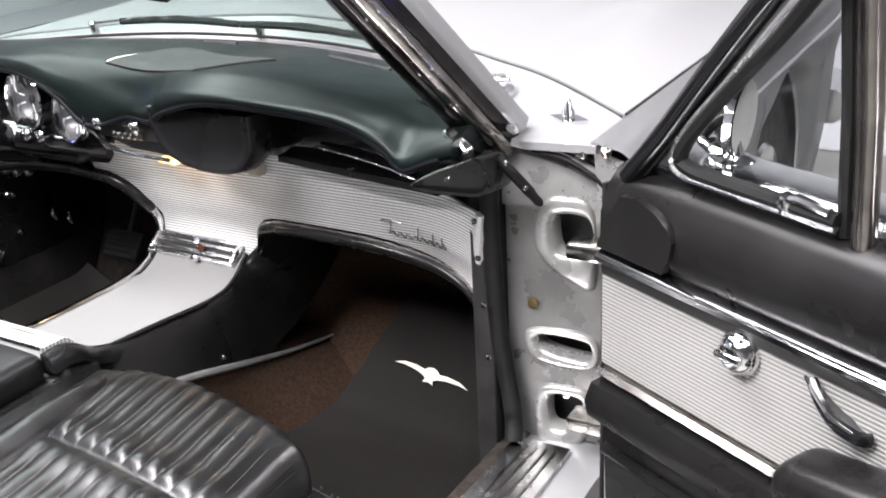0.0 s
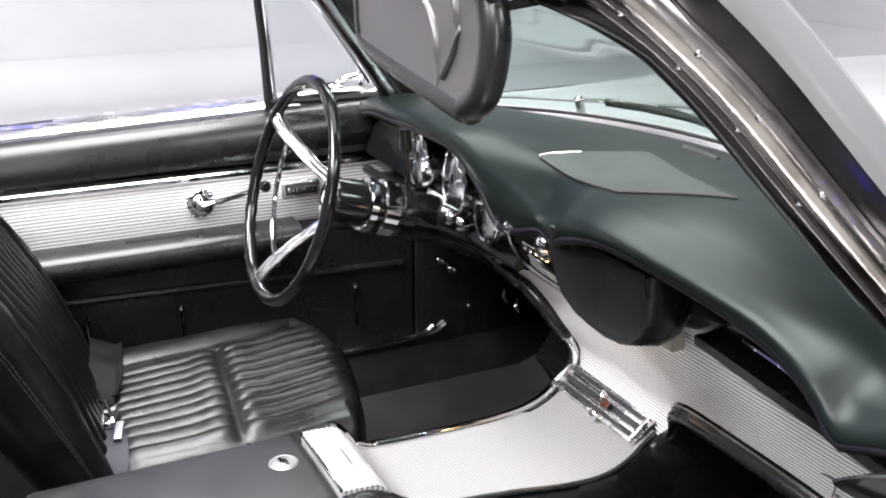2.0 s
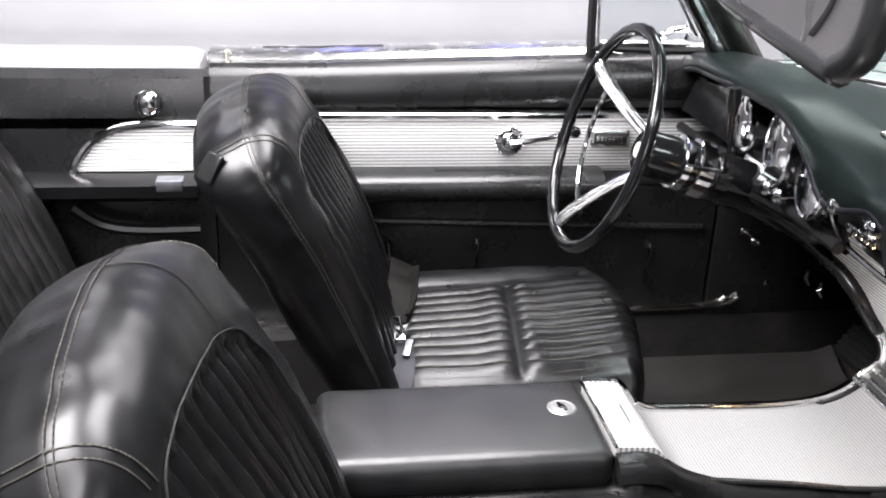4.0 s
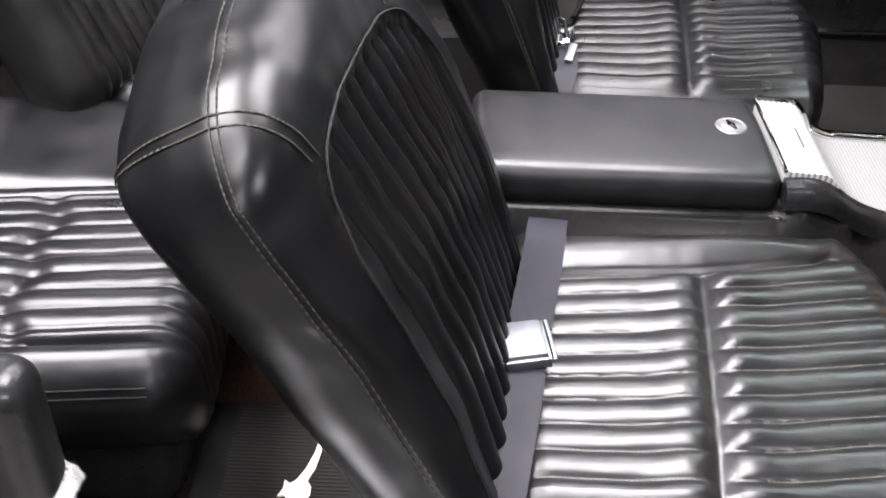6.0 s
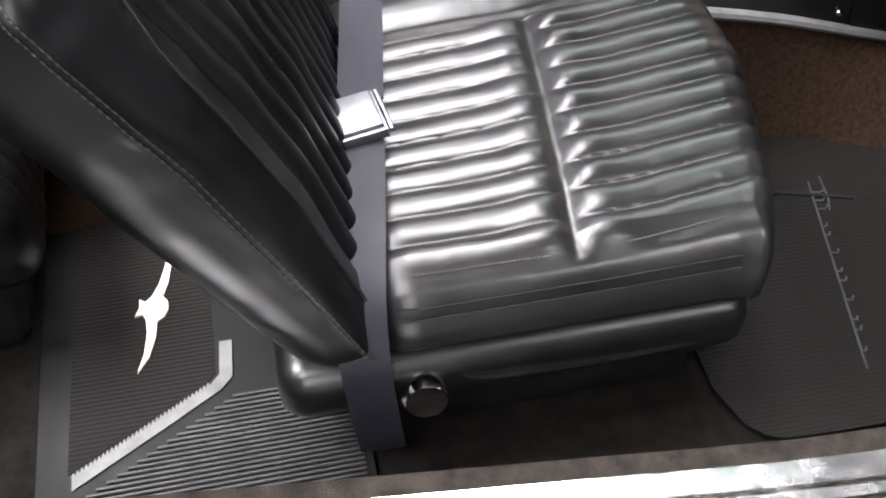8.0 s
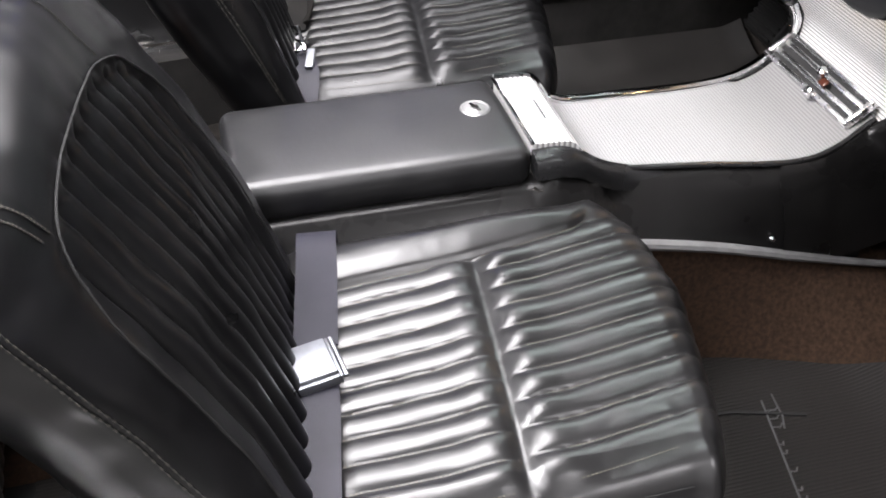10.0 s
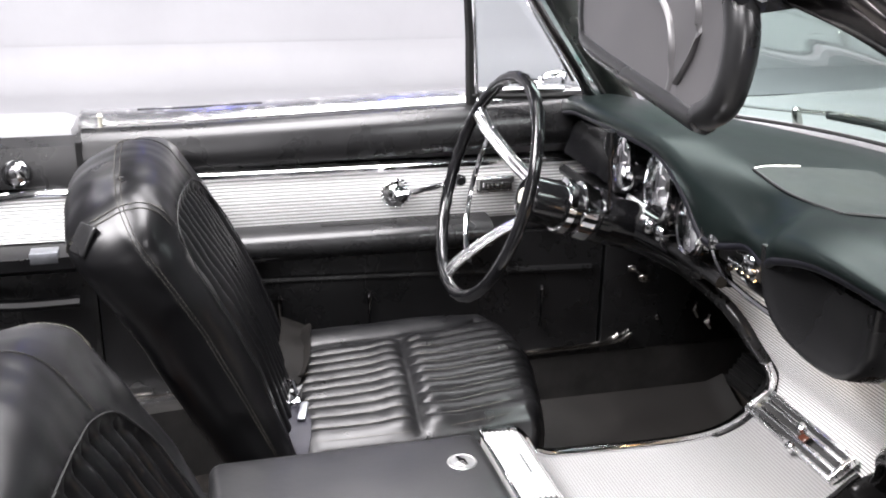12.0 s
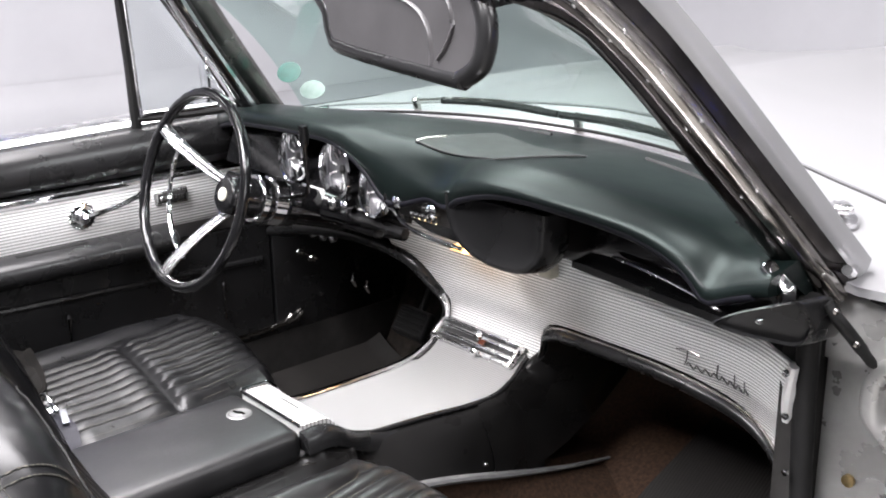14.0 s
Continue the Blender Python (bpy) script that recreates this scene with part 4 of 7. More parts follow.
part("lock_knob", lathe([(0.011, 0), (0.009, 0.003), (0.004, 0.006), (0.004, 0.024), (0.006, 0.028), (0.003, 0.032)], (-0.785, -0.485, 0.890), (0, 0, 1), 12), BONE, door_drv, "small brass lock button")


def window_crank(parent, m):
    """Turned rosette with a curved arm and a knob."""
    ros = moved(lathe([(0.030, 0), (0.030, 0.004), (0.026, 0.008), (0.018, 0.009), (0.014, 0.014), (0.006, 0.016)], (0, 0, 0), (1, 0, 0), 28), m)
    rosette = part("crank_rosette", ros, CHROME, parent, "chrome rosette")
    for k in range(20):
        a = k * math.pi / 10
        part("flute", moved(box(0.002, 0.008, 0.0275 * math.cos(a) - 0.0025, 0.0275 * math.cos(a) + 0.0025, 0.0275 * math.sin(a) - 0.0025, 0.0275 * math.sin(a) + 0.0025, 0.001, 1), m), CHROME, rosette)
    armp = moved(tube(smooth_path([(0.014, 0, 0), (0.022, 0.03, 0.006), (0.026, 0.08, 0.016), (0.028, 0.125, 0.030)], 5), [0.010, 0.010, 0.0095, 0.009, 0.0085, 0.008, 0.008, 0.0075, 0.0075, 0.007, 0.007, 0.007, 0.007, 0.007, 0.007, 0.007], 8, flat=0.8), m)
    part("crank_arm", armp, CHROME, parent, "chrome window crank arm")
    part("crank_knob", moved(lathe([(0.006, 0), (0.011, 0.008), (0.012, 0.018), (0.008, 0.026)], (0.026, 0.122, 0.029), (1, 0, 0), 14), m), PLASTIC, parent)


window_crank(door_drv, pose(-0.727, 0.062, 0.755))


def release_handle(parent, m):
    """Oblong bezel with a ribbed pull bar in a dark recess."""
    bezel = part("release_bezel", moved(pillow((0.012, 0.082, 0.036), 0.006, (2, 8, 4)), m), SATIN_CHROME, parent, "chrome oblong bezel")
    part("release_recess", moved(box(0.0055, 0.0066, -0.034, 0.034, -0.011, 0.011, 0.0003, 1), m), DARK, bezel)
    part("release_bar", moved(box(0.006, 0.013, -0.030, 0.030, -0.006, 0.006, 0.003), m), CHROME, bezel, "chrome pull bar")
    for k in range(7):
        part("bar_rib", moved(box(0.0125, 0.0145, -0.025 + 0.0075 * k, -0.022 + 0.0075 * k, -0.006, 0.006, 0.0005, 1), m), DARK, bezel)


release_handle(door_drv, pose(-0.724, 0.268, 0.762))

# vent window on the driver's side
vent_drv = part("vent_window_frame", merged(
    tube([(-0.785, 0.232, 0.90), (-0.765, 0.222, 1.05), (-0.735, 0.200, 1.26)], 0.0115, 8),
    tube(smooth_path([(-0.775, 0.232, 0.934), (-0.70, 0.415, 0.944), (-0.672, 0.425, 0.968), (-0.635, 0.310, 1.124), (-0.606, 0.208, 1.26)], 6), 0.008, 8)), RUBBER, door_drv, "black and chrome vent window frame")
part("vent_post_chrome", tube([(-0.763, 0.236, 0.94), (-0.753, 0.228, 1.05), (-0.724, 0.206, 1.25)], 0.004, 8), CHROME, vent_drv)
part("vent_sill_chrome", tube([(-0.765, 0.245, 0.945), (-0.71, 0.40, 0.953)], 0.005, 8), CHROME, vent_drv)
part("vent_edge_chrome", tube(smooth_path([(-0.682, 0.408, 0.975), (-0.645, 0.300, 1.124), (-0.616, 0.200, 1.25)], 6), 0.004, 8), CHROME, vent_drv)
g = part("vent_pane", prism([(-0.768, 0.235, 0.955), (-0.690, 0.415, 0.962), (-0.616, 0.212, 1.25), (-0.735, 0.204, 1.25)], (0.003, 0, 0)), CLEAR_GLASS, vent_drv, "clear vent glass")
g.visible_shadow = False
mirror_drv = thing("side_mirror", (-0.92, 0.40, 0.945), "round chrome door mirror on a short stalk", "mirror", "door mirrors")
part("mirror_stalk", tube(smooth_path([(-0.89, 0.40, 0.920), (-0.90, 0.43, 0.945), (-0.90, 0.475, 0.952)], 5), 0.007, 8), CHROME, mirror_drv)
part("mirror_head", lathe([(0.001, -0.006), (0.050, -0.006), (0.055, -0.003), (0.055, 0.003), (0.048, 0.010), (0.02, 0.014), (0.002, 0.015)], (-0.90, 0.472, 0.987), (0.35, 1, 0), 32), CHROME, mirror_drv, "thin chrome mirror head")
part("mirror_base", lathe([(0.03, 0), (0.026, 0.01), (0.012, 0.018)], (-0.89, 0.40, 0.926), (0, 0, 1), 18), CHROME, mirror_drv)

quarter = thing("rear_quarter_trim", (-0.76, -0.80, 0.40), "black rear quarter trim with a ribbed aluminium inset", "car trim")
part("upper_pad", along([(-0.80, 0.76), (-0.80, 0.878), (-0.778, 0.886), (-0.750, 0.872), (-0.735, 0.82), (-0.735, 0.78)], -1.34, -0.529, 10), VINYL, quarter)
part("lower_panel", along([(-0.80, 0.36), (-0.74, 0.36), (-0.735, 0.60), (-0.735, 0.80), (-0.80, 0.80)], -1.34, -0.529, 10), VINYL, quarter)
inset = [(-0.541, 0.70), (-0.541, 0.786), (-0.62, 0.785), (-0.69, 0.775), (-0.735, 0.75), (-0.762, 0.715), (-0.768, 0.70)]
part("ribbed_inset", prism([(-0.736, y, z) for y, z in inset], (0.012, 0, 0)), RIBBED_Z, quarter, "ribbed aluminium inset")
part("inset_chrome", tube(smooth_path([(-0.724, y, z) for y, z in [(-0.541, 0.792), (-0.62, 0.792), (-0.695, 0.781), (-0.742, 0.754), (-0.770, 0.717), (-0.778, 0.695)]], 5), 0.008, 8), CHROME, quarter, "chrome surround")
rest = part("quarter_armrest", along([(-0.74, 0.655), (-0.69, 0.650), (-0.665, 0.665), (-0.664, 0.688), (-0.685, 0.697), (-0.74, 0.697)], -1.06, -0.545, 12), LEATHER, quarter, "black padded rear armrest")
part("armrest_ashtray", box(-0.70, -0.6635, -0.620, -0.570, 0.676, 0.6985, 0.003), BUCKLE, rest, "small metal ashtray lid")
part("pocket_rim", tube(smooth_path([(-0.70, -0.545, 0.588), (-0.70, -0.66, 0.588), (-0.70, -0.73, 0.60), (-0.70, -0.78, 0.635)], 6), 0.012, 8), LEATHER, quarter, "rolled black pocket rim")
part("quarter_knob", lathe([(0.026, 0), (0.026, 0.004), (0.022, 0.012), (0.016, 0.02), (0.008, 0.022)], (-0.733, -0.632, 0.829), (1, 0, 0), 24), CHROME, quarter, "chrome round crank rosette")

# ---- passenger door (open) ----
door_pas = thing("passenger_door", (1.30, 0.0, 0.36), "open silver passenger door with black and ribbed aluminium trim", "car door")
SWING = pose(0.976, 0.279, 0, 0, 0, 62) @ pose(-0.722, -0.50, 0)
PY0, PY1 = -0.52, 0.515


def on_door(bm):
    return moved(bm, SWING)


def mirror_prof(prof):
    return [(-x, z) for x, z in prof]


def along_p(prof, y0=PY0, y1=PY1, n=10):
    return on_door(along(mirror_prof(prof), y0, y1, n))


part("door_shell", along_p([(-0.745, 0.36), (-0.93, 0.34), (-0.955, 0.55), (-0.96, 0.74), (-0.93, 0.88), (-0.885, 0.905), (-0.80, 0.90), (-0.745, 0.80)]), PAINT, door_pas, "silver painted door skin")
part("belt_trim", along_p([(-0.905, 0.900), (-0.905, 0.912), (-0.885, 0.918), (-0.815, 0.918), (-0.79, 0.912), (-0.79, 0.900)], PY0, PY1 - 0.02), CHROME, door_pas, "bright belt moulding")
part("upper_pad", along_p([(-0.80, 0.795), (-0.80, 0.900), (-0.782, 0.912), (-0.762, 0.905), (-0.745, 0.885), (-0.732, 0.85), (-0.732, 0.815), (-0.745, 0.795)], PY0 + 0.006, PY1 - 0.004), DOOR_VINYL, door_pas, "smooth black padded door top")


COVER = [(0.511, 0.802), (0.490, 0.850), (0.466, 0.884), (0.436, 0.888), (0.402, 0.877), (0.382, 0.863), (0.374, 0.848), (0.378, 0.826), (0.390, 0.802)]
part("corner_cover", on_door(prism([(0.7245, y, z) for y, z in COVER], (0.012, 0, 0), 0.004, 2)), DOOR_VINYL, door_pas, "black moulded corner cover")


part("chrome_strip", along_p([(-0.76, 0.778), (-0.726, 0.778), (-0.718, 0.785), (-0.718, 0.792), (-0.728, 0.798), (-0.76, 0.798)], PY0, PY1 - 0.008), CHROME, door_pas, "chrome strip")
part("dark_groove", along_p([(-0.76, 0.765), (-0.728, 0.765), (-0.726, 0.778), (-0.76, 0.778)], PY0, PY1 - 0.012), DARK, door_pas)
part("ribbed_panel", along_p([(-0.76, 0.622), (-0.738, 0.622), (-0.731, 0.630), (-0.731, 0.765), (-0.76, 0.765)], PY0, PY1 - 0.01), RIBBED_Z_DIMMED, door_pas, "ribbed bright aluminium panel")
part("lower_chrome_edge", along_p([(-0.76, 0.606), (-0.73, 0.606), (-0.722, 0.614), (-0.728, 0.622), (-0.76, 0.622)], PY0, PY1 - 0.008, 10), STEEL, door_pas, "polished lower edge")
part("roll_pad", along_p([(-0.76, 0.535), (-0.73, 0.535), (-0.708, 0.550), (-0.703, 0.575), (-0.715, 0.600), (-0.76, 0.606)], PY0, PY1 - 0.006, 10), DOOR_VINYL, door_pas, "rolled black padding")
part("lower_panel", along_p([(-0.76, 0.36), (-0.742, 0.36), (-0.736, 0.53), (-0.738, 0.54), (-0.76, 0.54)], PY0, PY1 - 0.01), DOOR_VINYL, door_pas, "black vinyl lower door panel")
part("moulding", on_door(tube([(0.733, y, 0.50 - 0.02 * y) for y in [PY0 + 0.02 + 0.1 * k for k in range(11)]], 0.009, 8)), DOOR_VINYL, door_pas)
for y in (0.31, -0.05, -0.25):
    part("metal_rib", on_door(tube([(0.735, y, 0.38), (0.733, y, 0.47), (0.734, y, 0.485)], [0.004, 0.0055, 0.002], 8)), CHROME, door_pas, "slim vertical metal rib")
part("armrest", on_door(pillow((0.085, 0.55, 0.075), 0.03, (4, 16, 3), lambda p, n: V((0, 0, -0.02 * max(0, p.y - 0.15) / 0.12)), pose(0.69, -0.120, 0.676))), DOOR_VINYL, door_pas, "black padded armrest")
FLIP = SWING @ pose(0.729, 0.262, 0.748, 0, 0, 180)
part("release_rosette", moved(lathe([(0.028, 0), (0.028, 0.005), (0.025, 0.009), (0.022, 0.007)], (0, 0, 0), (1, 0, 0), 28), FLIP), CHROME, door_pas, "chrome release rosette")
part("release_lever", moved(box(0.016, 0.026, -0.019, 0.019, -0.0045, 0.0045, 0.003), FLIP), CHROME, door_pas, "chrome bar")
part("release_button", moved(lathe([(0.025, 0.006), (0.022, 0.014), (0.014, 0.020), (0.005, 0.022)], (0, 0, 0), (1, 0, 0), 26), FLIP), CHROME, door_pas, "domed chrome button")
part("pull_recess", on_door(tube(smooth_path([(0.7305, 0.168, 0.757), (0.7295, 0.145, 0.742), (0.7290, 0.12, 0.731), (0.7290, 0.095, 0.724)], 5), [0.004] * 3 + [0.010] * 10 + [0.004] * 3, 8, flat=0.5)), DARK, door_pas)
part("door_pull", on_door(tube(smooth_path([(0.726, 0.160, 0.757), (0.714, 0.140, 0.748), (0.708, 0.115, 0.735), (0.714, 0.092, 0.726), (0.726, 0.085, 0.722)], 5), 0.0065, 8, flat=1.3)), PLASTIC, door_pas, "black and chrome door pull")
part("pull_edge", on_door(tube(smooth_path([(0.722, 0.166, 0.762), (0.710, 0.146, 0.756), (0.702, 0.118, 0.743), (0.708, 0.094, 0.732)], 5), 0.0022, 6)), CHROME, door_pas, "thin chrome edge of the pull")
part("front_edge", on_door(box(0.742, 0.93, PY1 - 0.002, PY1 + 0.006, 0.37, 0.885, 0.002)), RUBBER, door_pas)
# vent window of the open door
FR = [(0.765, 0.49, 0.895), (0.757, 0.42, 0.970), (0.74, 0.325, 1.075), (0.728, 0.255, 1.15), (0.712, 0.145, 1.265)]
vent_pas = part("vent_window_frame", on_door(tube(smooth_path(FR, 8), 0.017, 10)), PLASTIC, door_pas, "black vent window frame")
part("vent_frame_chrome", on_door(tube(smooth_path([(0.752, 0.17, 0.922), (0.752, 0.34, 0.924), (0.750, 0.388, 0.928), (0.747, 0.400, 0.946), (0.738, 0.365, 0.995), (0.72, 0.245, 1.115), (0.705, 0.165, 1.195)], 6), 0.0048, 8)), SATIN_CHROME, vent_pas)
part("vent_rubber", on_door(tube(smooth_path([(0.756, 0.17, 0.930), (0.755, 0.335, 0.933), (0.752, 0.378, 0.938), (0.749, 0.388, 0.954), (0.740, 0.350, 1.003), (0.722, 0.230, 1.122), (0.707, 0.165, 1.190)], 6), 0.010, 8)), RUBBER, vent_pas, "black rubber seal")
part("vent_division_bar", on_door(tube([(0.772, 0.150, 0.905), (0.758, 0.150, 1.05), (0.725, 0.148, 1.24)], 0.014, 10)), PILLAR_STEEL, vent_pas, "dull metal division bar")
part("vent_seal", on_door(tube([(0.770, 0.172, 0.91), (0.756, 0.171, 1.05), (0.726, 0.168, 1.22)], 0.008, 8)), RUBBER, vent_pas)
part("vent_latch", on_door(merged(lathe([(0.012, 0), (0.012, 0.012), (0.006, 0.02)], (0.758, 0.235, 0.925), (-0.4, 0, 1), 14), tube([(0.752, 0.235, 0.938), (0.748, 0.215, 0.944), (0.748, 0.175, 0.940)], 0.006, 8))), CHROME, vent_pas, "chrome vent latch")
g = part("vent_pane", on_door(prism([(0.766, 0.165, 0.915), (0.764, 0.40, 0.93), (0.742, 0.29, 1.075), (0.722, 0.165, 1.20)], (0.003, 0, 0))), CLEAR_GLASS, vent_pas, "clear vent glass")
g.visible_shadow = False
mirror_pas = thing("side_mirror", (1.12, 0.60, 0.915), "round chrome door mirror on a short stalk", "mirror", "door mirrors")
MP = SWING @ pose(0.865, 0.405, 0.908)
part("mirror_base", moved(lathe([(0.034, 0), (0.030, 0.008), (0.014, 0.016)], (0, 0, 0), (0, 0, 1), 20), MP), CHROME, mirror_pas)
part("mirror_stalk", moved(tube(smooth_path([(0, 0, 0.01), (0.005, 0.015, 0.04), (0.01, 0.02, 0.05)], 5), 0.010, 8), MP), CHROME, mirror_pas)
head = part("mirror_head", moved(lathe([(0.050, -0.014), (0.058, -0.006), (0.057, 0.010), (0.042, 0.034), (0.020, 0.046), (0.002, 0.048)], (0.01, 0.02, 0.058), (-0.45, 1, 0.05), 32), MP), CHROME, mirror_pas, "chrome mirror head")
part("mirror_glass", moved(lathe([(0.049, -0.016), (0.047, -0.0165), (0.02, -0.017), (0.001, -0.017)], (0.01, 0.02, 0.058), (-0.45, 1, 0.05), 32), MP), CHROME, head)

# ---- dashboard ----
dash = thing("dashboard", (0, 0.55, 0.60), "black padded dashboard with hooded gauges and a glove recess", "dashboard")
LIP = [(-0.74, 0.41, 0.935, 0.895, 0.938), (-0.62, 0.385, 0.953, 0.92, 0.958), (-0.48, 0.370, 0.962, 0.932, 0.966), (-0.32, 0.368, 0.964, 0.936, 0.970), (-0.22, 0.370, 0.960, 0.928, 0.968),
       (-0.135, 0.372, 0.938, 0.885, 0.960), (-0.09, 0.374, 0.928, 0.845, 0.957), (-0.05, 0.378, 0.920, 0.842, 0.955), (0.03, 0.378, 0.905, 0.866, 0.953), (0.10, 0.360, 0.910, 0.868, 0.950), (0.16, 0.336, 0.935, 0.896, 0.955),
       (0.26, 0.326, 0.946, 0.922, 0.962), (0.40, 0.325, 0.941, 0.922, 0.957), (0.52, 0.325, 0.932, 0.912, 0.947), (0.58, 0.323, 0.918, 0.897, 0.938), (0.62, 0.320, 0.901, 0.877, 0.927), (0.645, 0.317, 0.882, 0.855, 0.918), (0.67, 0.314, 0.887, 0.862, 0.916), (0.70, 0.310, 0.900, 0.876, 0.918), (0.765, 0.302, 0.922, 0.898, 0.928)]


def dash_ring(x):
    yl, zl, zb, zt = (table(LIP, x, c) for c in (1, 2, 3, 4))
    xs = max(-0.755, min(0.755, x))
    b = screen_base(xs)
    yf, zf = max(b.y - 0.006, yl + 0.09), b.z - 0.012
    pts = [(yf, zf - 0.05), (yf, zf)]
    for k in range(1, 7):
        t = k / 6
        y = yf + (yl + 0.075 - yf) * t
        pts.append((y, zf + (zt - zf) * (1 - (1 - t) ** 1.6)))
    for k in range(1, 6):
        t = k / 5
        y = yl + 0.075 - 0.062 * t
        pts.append((y, zt + (zl - zt) * t * t))
    h = zl - zb
    pts += [(yl + 0.005, zl - 0.12 * h), (yl, zl - 0.4 * h), (yl + 0.001, zb + 0.25 * h), (yl + 0.006, zb + 0.05 * h), (yl + 0.016, zb), (yl + 0.06, zb + 0.004)]
    return [V((x, y, z)) for y, z in pts]


def dash_z(x, y):
    ring = dash_ring(x)[1:13]
    for a, b in zip(ring, ring[1:]):
        if min(a.y, b.y) <= y <= max(a.y, b.y) and a.y != b.y:
            return a.z + (b.z - a.z) * (y - a.y) / (b.y - a.y)
    return ring[0].z


pad = part("pad", loft([dash_ring(-0.745 + 1.488 * k / 110) for k in range(111)]), DASH_VINYL, dash, "padded top with a dark green sheen", angle=60)
# stitched brow edge
part("brow_piping", tube([V((x, table(LIP, x, 1) + 0.006, table(LIP, x, 3) + 0.004)) for x in [-0.73 + 1.45 * k / 90 for k in range(91)]], 0.006, 10), BROW, pad, "black rolled brow")


def speaker_point(u, v):
    x = (-0.058 + 0.226 * u) * (1 - v) + (-0.030 + 0.284 * u) * v
    y = (0.436 - 0.016 * u) * (1 - v) + (0.612 - 0.072 * u) * v
    return V((x, y, dash_z(x, y) + 0.0018))


speaker = part("speaker_grille", sheet(speaker_point, 14, 14, 0.010, (0, 0, 1)), SPEAKER, dash, "perforated speaker panel")
part("grille_edge", tube([speaker_point(i / 8, 0.0) + V((0, -0.002, -0.001)) for i in range(9)], 0.0022, 6), DARK, speaker)
part("grille_edge", tube([speaker_point(0.0, i / 8) + V((-0.002, 0, 0.0)) for i in range(4)], 0.0022, 6), STEEL, speaker)
part("grille_edge", tube([speaker_point(1.0, i / 8) + V((0.002, 0, 0.0)) for i in range(9)], 0.0022, 6), DARK, speaker)
part("defroster_slot", tube([V((x, y, dash_z(x, y) + 0.001)) for x, y in [(0.30 + 0.04 * k, 0.645 - 0.011 * k) for k in range(5)]], 0.004, 6), DARK, pad)
part("defroster_slot", tube([V((x, y, dash_z(x, y) + 0.001)) for x, y in [(-0.06 + 0.03 * k, 0.705 - 0.002 * k) for k in range(4)]], 0.004, 6), DARK, pad)
part("tip_mirror", moved(pillow((0.056, 0.020, 0.034), 0.007, (4, 2, 3)), pose(0.734, 0.343, 0.900, 25, 26, -20)), CHROME, dash, "small chrome vent cap")

# instrument face, gauges
panel = part("instrument_face", sheet(lambda u, v: (-0.72 + 0.66 * u, 0.470 - 0.05 * v + 0.0 * u, 0.945 - 0.125 * v - 0.02 * u), 20, 8, 0.01), PLASTIC, dash, "black gauge panel")
part("ribbed_lower_face", sheet(lambda u, v: (-0.405 + 0.165 * u, 0.418 - 0.010 * v, 0.820 - 0.030 * v - 0.002 * u), 20, 4, 0.008), RIBBED_Z, dash, "ribbed aluminium strip under the gauges")
GAUGES = [(-0.425, 0.420, 0.875, 1.06), (-0.264, 0.416, 0.872, 1.16), (-0.128, 0.404, 0.856, 1.0)]
for gx, gy, gz, s in GAUGES:
    ax = V((-0.13, -1, 0.09)).normalized()
    c = V((gx, gy, gz)) - ax * 0.01
    g = part("gauge", lathe([(s * r, h) for r, h in ((0.050, -0.06), (0.050, 0.016), (0.053, 0.020), (0.053, 0.030), (0.050, 0.033), (0.047, 0.031), (0.0455, 0.020), (0.0445, 0.006))], c, ax, 48), CHROME, dash, "round gauge in a deep chrome bezel")
    part("dial", lathe([(s * 0.0452, 0.004), (s * 0.045, 0.007), (s * 0.026, 0.007), (s * 0.024, 0.009), (s * 0.001, 0.010)], c, ax, 36), DIAL, g, "grey dial face")
    a = ax.orthogonal().normalized()
    b = ax.cross(a)
    for k in range(13):
        an = math.pi * (0.15 + 1.7 * k / 12)
        d = a * math.cos(an) + b * math.sin(an)
        part("tick", tube([c + ax * 0.008 + d * 0.027 * s, c + ax * 0.008 + d * 0.041 * s], 0.0019, 4), WHITE_TICK, g)
    d = a * 0.4 + b * 0.9
    part("pointer", tube([c + ax * 0.012, c + ax * 0.012 + d * 0.036 * s], [0.0013, 0.0006], 5), WHITE_TICK, g)
    part("hub_cap", lathe([(0.008 * s, 0.009), (0.008 * s, 0.014), (0.005 * s, 0.016), (0.001, 0.017)], c, ax, 16), DARK, g)
for x, z in ((-0.262, 0.806), (-0.222, 0.806)):
    part("dash_knob", lathe([(0.006, 0), (0.006, 0.014), (0.013, 0.018), (0.013, 0.030), (0.009, 0.034), (0.002, 0.035)], (x, 0.410, z), (0.05, -1, 0.1), 18), CHROME, dash, "chrome pull knob")
part("lower_rim", tube([(-0.70 + 0.64 * k / 20, 0.405, 0.792 - 0.008 * k / 20) for k in range(21)], 0.010, 8), VINYL, dash)
part("under_dash_cover", merged(box(-0.70, -0.16, 0.415, 0.50, 0.745, 0.785, 0.016, 3), box(-0.70, -0.14, 0.49, 0.60, 0.718, 0.80, 0.01, 2)), VINYL, dash, "black cover under the gauges")

# centre stack with the radio
part("stack_face", prism([(-0.115, 0.425, 0.872), (-0.07, 0.415, 0.815), (0.0, 0.41, 0.800), (0.085, 0.41, 0.796), (0.12, 0.41, 0.815), (0.12, 0.415, 0.872)], (0, 0.06, 0), 0.004), PLASTIC, dash, "black radio housing")
radio = part("radio", box(-0.072, 0.088, 0.400, 0.43, 0.820, 0.868, 0.005), DARK, dash, "black radio with chrome controls")
